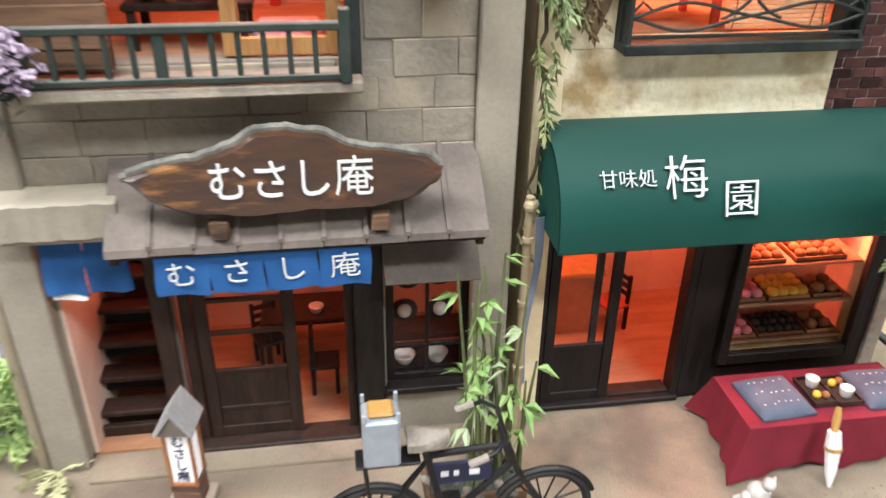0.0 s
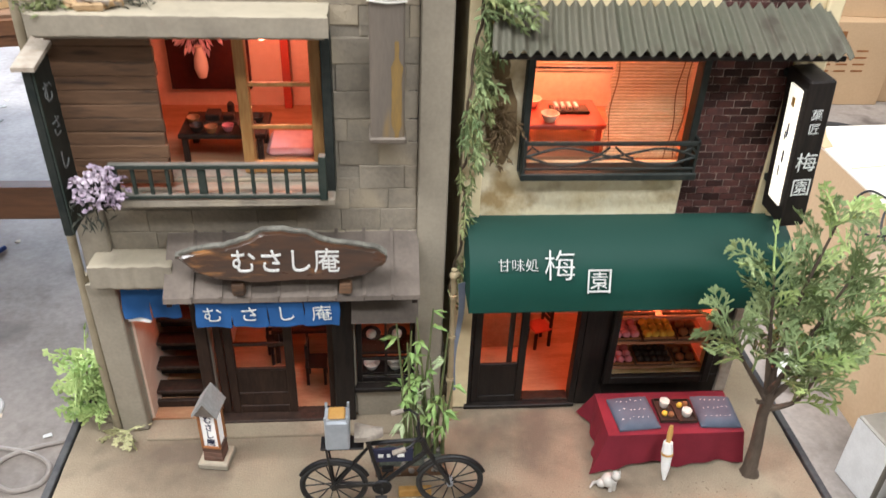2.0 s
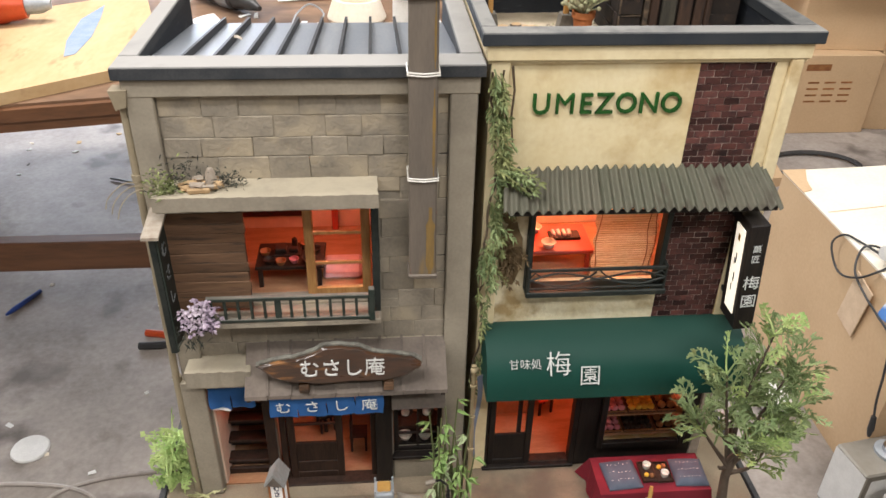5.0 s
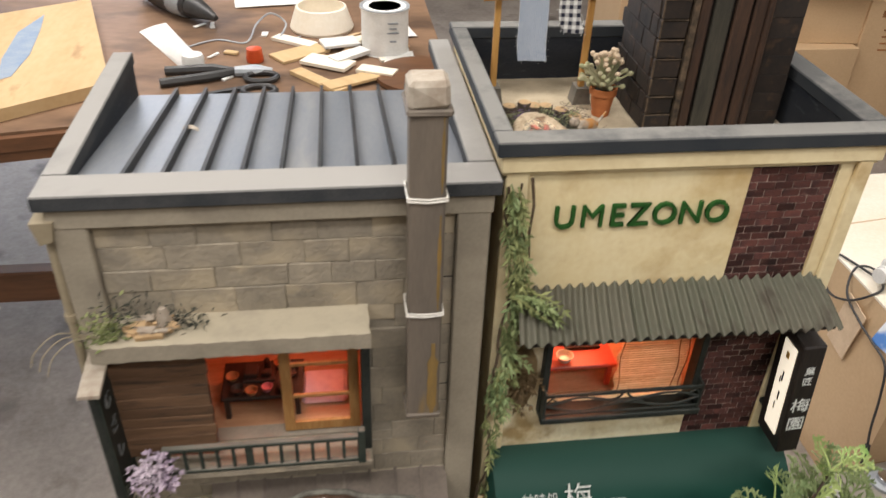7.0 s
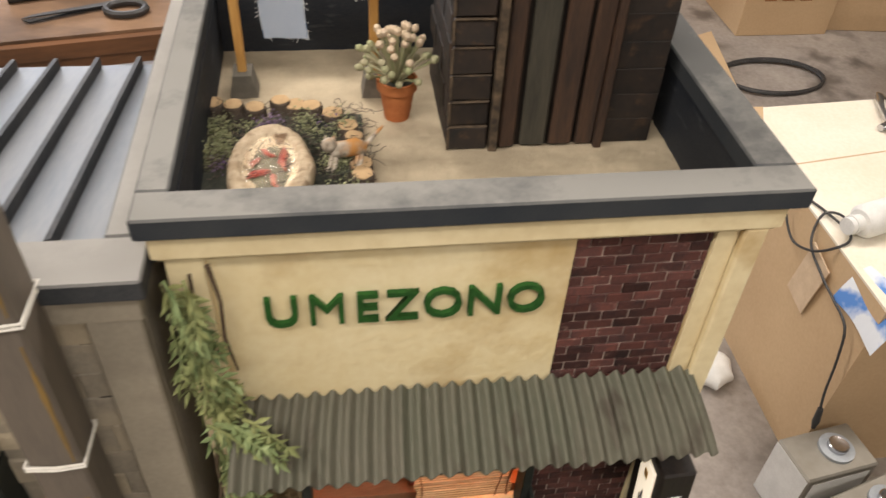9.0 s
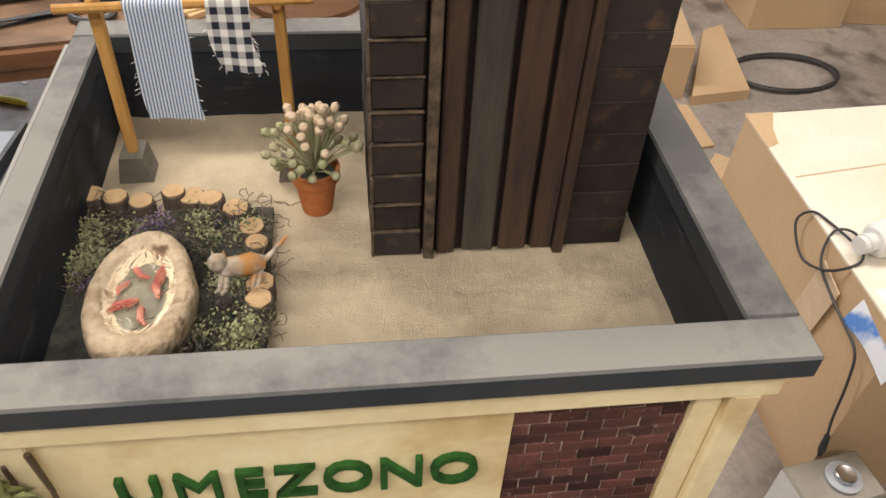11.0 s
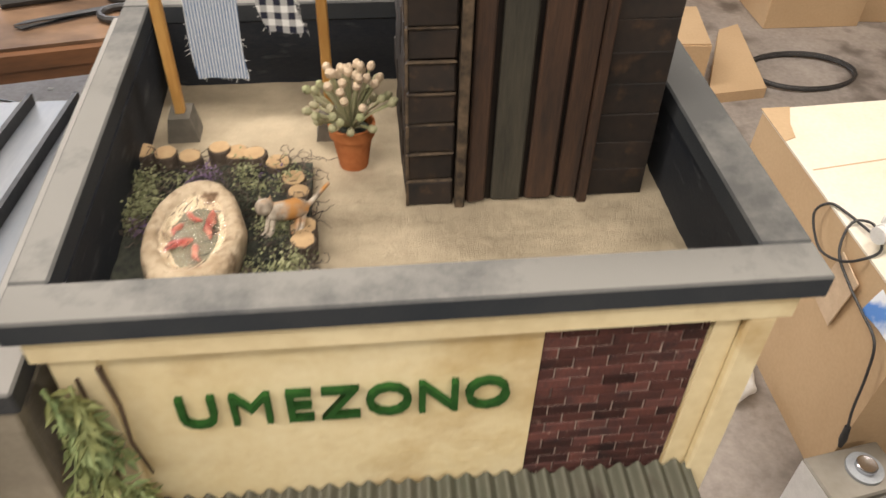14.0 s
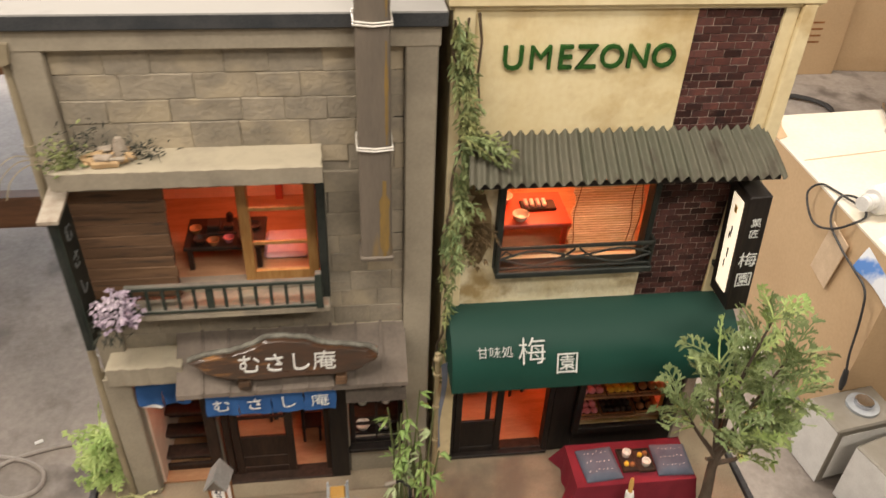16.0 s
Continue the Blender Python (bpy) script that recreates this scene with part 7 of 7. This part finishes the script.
part("handle", Shape().tube([(-605, 835, -592), (-560, 835, -592), (-500, 848, -592)], [8, 9, 5], 8), BLKP, plf, smooth=1)
part("jaw", Shape().tube([(-500, 850, -592), (-460, 850, -592)], [9, 3], 8), BLKP, plf, smooth=1)
plf.location += V((12, 75, 0))
BLUEP = mat("blue_plastic", (0.03, 0.08, 0.35), (0.02, 0.06, 0.28), 0.4, bump=0.05)
solid("blue_marker", Shape().tube([(-870, 1130, -594), (-905, 1060, -594), (-915, 1040, -594)], [5, 6, 3], 8), BLUEP, "dark blue marker on the floor", "marker", (-890, 1090, -600), smooth=1)
YEL = mat("yellow_plastic", (0.7, 0.6, 0.05), (0.6, 0.5, 0.04), 0.4, bump=0.05)
scd = thing("screwdriver", "small screwdriver with a yellow handle on the floor", "screwdriver", (-770, 1650, -600))
part("shaft", Shape().tube([(-860, 1700, -594), (-760, 1660, -594)], 3.5, 6), ALU, scd)
part("handle", Shape().tube([(-760, 1660, -592), (-700, 1640, -592), (-680, 1630, -592)], [8, 9, 5], 8), YEL, scd, smooth=1)
for i in range(70):
    x, y = random.uniform(-1500, -330), random.uniform(250, 2300)
    ob = solid("floor_scrap", Shape().box(-random.uniform(3, 10), random.uniform(3, 12), -random.uniform(2, 7), random.uniform(2, 8), 0.2, random.uniform(1, 3), 0.4, 1.0), random.choice((PAPER, CARDP, CEMENT, OSB, PAPER)), "tiny pale scrap on the cement floor", "scrap", (0, 0, 0), group="floor scraps")
    ob.location, ob.rotation_euler.z = V((x, y, -600)), random.random() * 6

# ---- boxes at the right ----
ba = thing("cardboard_box", "large brown cardboard box with a paler top", "box", (1130, 700, -600), group="cardboard boxes")
sl = Shape().prism([(768, 470), (768, 975), (1500, 1010), (1500, 440)], "z", -600, -240)
sl.v = [(x + (12 if z > -300 and x < 800 else 0), y, z) for x, y, z in sl.v]
part("box_body", sl, CARD, ba)
# top flaps use a paler card colour than the box sides
part("box_top", Shape().prism([(779, 469), (779, 977), (1130, 1000), (1130, 452)], "z", -239.8, -236), CARDP, ba, "pale top flap")
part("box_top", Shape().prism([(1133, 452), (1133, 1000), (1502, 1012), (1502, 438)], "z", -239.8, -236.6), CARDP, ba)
part("torn_edge", Shape().prism([(777, 880), (777, 979), (830, 981), (808, 930), (800, 890)], "z", -235.9, -234.6), CARD, ba, "torn brown paper edge")
part("flap_seam", Shape().prism([(790, 800), (1130, 850), (1130, 853), (790, 803)], "z", -235.9, -235.5), CARD, ba)
part("tape_strip", Shape().prism([(655, -368), (600, -378), (585, -275), (640, -262)], "x", 769.5, 771.6), mat("tan_paper_tape", (0.70, 0.54, 0.38), (0.62, 0.47, 0.32), 0.7, bump=0.05), ba, "tan paper tape")
for x, y, w, d, z1, a, lab in ((1445, 2100, 300, 300, -325, 0, "taped brown cardboard box with printed marks"), (1790, 2110, 340, 300, -180, -6, "tall brown cardboard box"), (1150, 2450, 500, 300, -40, 0, "stacked brown cardboard box with printed marks")):
    b = thing("cardboard_box", lab, "box", (x, y, -600), group="cardboard boxes")
    part("box_body", Shape().box(x - w / 2, x + w / 2, y - d / 2, y + d / 2, -600, z1, 2), CARD, b)
    part("box_lid_tape", Shape().box(x - w / 2 - 0.4, x + w / 2 + 0.4, y - 24, y + 24, z1 - 60, z1 + 0.6), CARD, b)
    part("print_bar", Shape().box(x - w * 0.36, x - w * 0.08, y - d / 2 - 0.6, y - d / 2, z1 - 52, z1 - 30), BROWNF, b)
    for k in range(4):
        for q in range(3):
            part("print_bar", Shape().box(x - w * 0.3 + q * w * 0.19, x - w * 0.3 + q * w * 0.19 + w * 0.13, y - d / 2 - 0.6, y - d / 2, z1 - 96 - 22 * k, z1 - 90 - 22 * k), BROWNF, b)
    b.rotation_euler.z = radians(a)
for i, (x, y, z, w, d, a) in enumerate(((960, 1240, -594, 160, 120, 50),)):
    ob = solid("cardboard_sheet", Shape().box(-w / 2, w / 2, -d / 2, d / 2, 0, 5, 0.8), CARD, "loose flat cardboard sheet on the floor", "cardboard", (0, 0, 0), group="loose cardboard")
    ob.location, ob.rotation_euler.z = V((x, y, z - 3.6 + i)), radians(a)
blk = Shape().tube([(1290 + (150 + 12 * math.sin(k * 0.31)) * math.cos(k * 0.25), 1690 + (95 + 9 * math.sin(k * 0.21)) * math.sin(k * 0.25), -592 + 3 * math.sin(k * 0.5)) for k in range(62)], 4.2, 8)
solid("black_hose", blk, BLKP, "black hose coiled on the floor", "hose", (1290, 1690, -600), smooth=1)
wc = Shape().tube(curve([(800, 640, -228), (790, 690, -232), (776, 717, -234), (762, 722, -258), (762, 680, -290), (762, 628, -268), (774, 600, -238), (800, 610, -230), (815, 660, -230), (786, 668, -231), (764, 640, -262), (763, 590, -282), (762, 545, -290), (760, 500, -300), (759, 482, -350), (757, 470, -410), (756, 458, -445)]), 2.1, 7)
ch = thing("charger_cable", "thin black charger cable with plug hanging down the box", "cable", (770, 600, -470))
part("cable", wc, BLKP, ch, smooth=1)
part("plug", Shape().tube([(756, 460, -438), (755, 455, -462), (754, 452, -476)], [4.5, 6, 3], 10), BLKP, ch, smooth=1)
bot = thing("white_bottle", "white plastic bottle lying on the box top", "bottle", (860, 640, -236))
part("bottle_body", Shape().tube([(812, 622, -210), (820, 624, -210), (930, 655, -210)], [20, 26, 26], 20), PAPER, bot, smooth=40)
part("neck", Shape().tube([(788, 615, -210), (812, 622, -210)], 13, 16), PAPER, bot, smooth=40)
part("cap_ring", Shape().tube([(796, 617.5, -210), (801, 619, -210)], 15, 16), PAPER, bot, smooth=40)
solid("blue_leaflet", Shape().sheet(lambda u, v: (800 - 36 * v + 6 * math.sin(3 * u), 552 - 110 * u, -231 - 62 * v * v + 3 * math.sin(5 * u)), 8, 8, 0.6), mat("blue_white_print", (0.1, 0.25, 0.62), (0.72, 0.76, 0.82), 0.6, grain=20, blotch=14, mix=0.2, bump=0), "blue and white printed leaflet hanging over the box edge", "leaflet", (790, 500, -240))
ab = thing("airbrush", "chrome airbrush lying on the pale box top", "airbrush", (1040, 930, -236))
CHROME = mat("chrome", (0.6, 0.6, 0.62), (0.5, 0.5, 0.52), 0.2, 1.0, bump=0)
part("barrel", Shape().tube([(1064, 1000, -225), (1060, 985, -225), (1050, 950, -225), (1020, 855, -225)], [2, 8, 11, 10], 12), CHROME, ab, smooth=1)
part("cup", Shape().lathe(1043, 930, [(5, -220), (14, -204), (14.5, -198), (12, -198)], 16), CHROME, ab, smooth=1)
part("air_valve", Shape().tube([(1036, 900, -225), (1008, 890, -229)], 7, 10), CHROME, ab, smooth=1)
TINM = mat("scuffed_tin", (0.36, 0.34, 0.3), (0.26, 0.24, 0.2), 0.45, 0.5, grain=60, blotch=12, mix=1, bump=0.05)
for x, y, z1, a in ((756, 408, -472, 9), (790, 318, -478, 16)):
    t = thing("solvent_tin", "rectangular solvent tin with a round screw cap", "tin", (x, y, -600), group="solvent tins")
    b = part("tin_body", Shape().box(x - 62, x + 62, y - 38, y + 38, -600, z1, 3), TINM, t)
    part("label", Shape().box(x - 62.6, x - 62, y - 37, y + 37, -598, z1 - 5), PAPER, t, "pale printed label")
    part("label", Shape().box(x - 50, x + 50, y - 38.6, y - 38, -590, z1 - 14), PAPER, t)
    part("cap_ring", Shape().lathe(x + 12, y, [(26, z1), (26, z1 + 5), (20, z1 + 6)], 24), ALU, t, smooth=30)
    part("cap", Shape().lathe(x + 12, y, [(15, z1 + 4), (15, z1 + 13), (13, z1 + 14), (6, z1 + 13)], 24), CHROME, t, smooth=30)
    t.rotation_euler.z = radians(a)
bag = Shape().ball((0, 0, 0), 55, 18, 12, 0.6, 0.18)
ob = solid("plastic_bag", bag, PAPER, "crumpled white plastic bag on the cardboard", "bag", (0, 0, -33), smooth=60)
ob.location = V((700, 655, -600))
ob.scale = (0.72, 0.72, 0.72)

WICK = mat("dark_brown_wicker", (0.14, 0.085, 0.045), (0.06, 0.036, 0.02), 0.7, grain=90, blotch=30, mix=1, bump=0.4)
bsk = thing("wicker_basket", "dark brown wicker basket standing on the floor", "basket", (2210, 2600, -600))
for k in range(13):
    part("weave_ring", Shape().tube([(2210 + (118 + 2.4 * k + (5 if (q + k) % 2 else -5)) * math.cos(q * math.pi / 16), 2600 + (118 + 2.4 * k + (5 if (q + k) % 2 else -5)) * math.sin(q * math.pi / 16), -590 + 19 * k) for q in range(33)], 8.5, 6, False), WICK, bsk, smooth=1)
part("liner", Shape().lathe(2210, 2600, [(110, -599), (134, -352), (130, -352), (100, -560)], 28), WICK, bsk, smooth=1)

sb = thing("cardboard_box", "small brown cardboard box with a bent lid flap", "box", (870, 1700, -600), group="cardboard boxes")
part("box_body", Shape().prism([(760, 1600), (968, 1590), (1000, 1800), (780, 1810)], "z", -600, -452), CARD, sb)
part("flap", Shape().prism([(765, 1604), (966, 1594), (998, 1798), (784, 1806)], "z", -451.6, -447), CARD, sb, "pale lid flap")
solid("folded_carton", Shape().prism([(1132, 1898), (1200, 1929), (1142, 1575), (975, 1553)], "z", -599.8, -570), CARD, "flat folded brown carton on the floor", "cardboard", (1100, 1740, -600))
solid("cardboard_strip", Shape().prism([(900, 1552), (968, 1549), (974, 1371), (905, 1360)], "z", -599.8, -593), CARD, "narrow flat cardboard strip on the floor", "cardboard", (935, 1460, -600))

# more packing boxes with folded flaps
for x, y, z0, w, d, z1, a in ((1760, 1500, -600, 300, 260, -330, -14), (1480, 2120, -324, 300, 240, -90, -5)):
    b = thing("cardboard_box", "open brown cardboard box with raised flaps", "box", (x, y, z0), group="cardboard boxes")
    for nm, q in (("side", (x - w / 2, x + w / 2, y - d / 2, y - d / 2 + 5)), ("side", (x - w / 2, x + w / 2, y + d / 2 - 5, y + d / 2)), ("side", (x - w / 2, x - w / 2 + 5, y - d / 2 + 5, y + d / 2 - 5)), ("side", (x + w / 2 - 5, x + w / 2, y - d / 2 + 5, y + d / 2 - 5))):
        part(nm, Shape().box(*q, z0, z1, 1), CARD, b)
    part("bottom", Shape().box(x - w / 2 + 5, x + w / 2 - 5, y - d / 2 + 5, y + d / 2 - 5, z0, z0 + 5), CARD, b)
    part("flap", Shape().prism([(y - d / 2, z1), (y - d / 2 - d * 0.36, z1 + 40), (y - d / 2 - d * 0.36, z1 + 45), (y - d / 2, z1 + 5)], "x", x - w / 2 + 2, x + w / 2 - 2), CARD, b, "raised flap")
    part("flap", Shape().prism([(x - w / 2, z1), (x - w / 2 - w * 0.3, z1 - 30), (x - w / 2 - w * 0.3, z1 - 25), (x - w / 2, z1 + 5)], "y", y - d / 2 + 2, y + d / 2 - 2), CARD, b, "hanging flap")
    part("print_bar", Shape().box(x - w * 0.3, x + w * 0.1, y - d / 2 - 0.7, y - d / 2, z1 - 60, z1 - 44), BROWNF, b)
    b.rotation_euler.z = radians(a)

# ---- pieces: stones of the grey wall ----


def clear(x0, x1, z0, z1, holes):
    return not any(x0 < h[1] and x1 > h[0] and z0 < h[3] and z1 > h[2] for h in holes)


stone_rows = []
z = 120.0
random.seed(7)
while z < 335:
    hgt = random.choice((13, 14.5, 16, 14))
    hgt = min(hgt, 335.8 - z)
    x = -199.6
    while x < -26.5:
        w = random.choice((22, 27, 31, 36, 25))
        x1 = min(x + w, -26.2)
        if x1 - x > 3:
            stone_rows.append((x, x1, z, z + hgt))
        x = x1
    z += hgt
for (x0, x1, z0, z1) in stone_rows:
    hole = (-203.5, -71.5, 183.5, 268.5)
    if not clear(x0, x1, z0, z1, [hole]):
        if z0 < 183.5 - 4 and z1 > 183.5:
            z1 = 183.3
        elif z1 > 268.5 + 4 and z0 < 268.5:
            z0 = 268.8
        elif x1 > -71.5 + 3 and x0 < -71.5:
            x0 = -71.2
        else:
            continue
    if not clear(x0, x1, z0, z1, [hole]):
        continue
    yy = -7.75 - random.uniform(0, 0.55)
    part("stone", Shape().box(x0 + 0.06, x1 - 0.06, yy, -7, z0 + 0.06, z1 - 0.06, 0.45, 0.28), STONE, h1)
part("window_apron", Shape().box(-64, -25.5, -8.6, -7, 0, 24, 0.5, 0.3), CONC, h1, "grey rendered wall under the shop window")

# ---- pieces: bricks of the cream house ----
cache = {}


def brick(x0, x1, z0):
    w = round(x1 - x0, 1)
    if w not in cache:
        cache[w] = mesh_of("brick", Shape().box(-w / 2, w / 2, -0.9, 1.2, -2.06, 2.06, 0.25, 0.08), BRICK, (0, 0, 0), 0)
    ob = new("brick", cache[w])
    ob.parent = h2
    ob.location = V(Vector(((x0 + x1) / 2, 1.35 + random.uniform(-0.2, 0.2), z0 + 2)) - base_of(h2))


part("mortar_bed", Shape().box(130, 178, 0.9, 1.25, 132, 352.9), GROUT, h2)
z, row = 131.0, 0
while z < 349:
    x = 130.2 - (5.1 if row % 2 else 0)
    while x < 177.6:
        a, b = max(x, 130.2), min(x + 9.7, 177.8)
        if b - a > 0.9:
            brick(a, b, z)
        x += 10.2
    z += 4.55
    row += 1
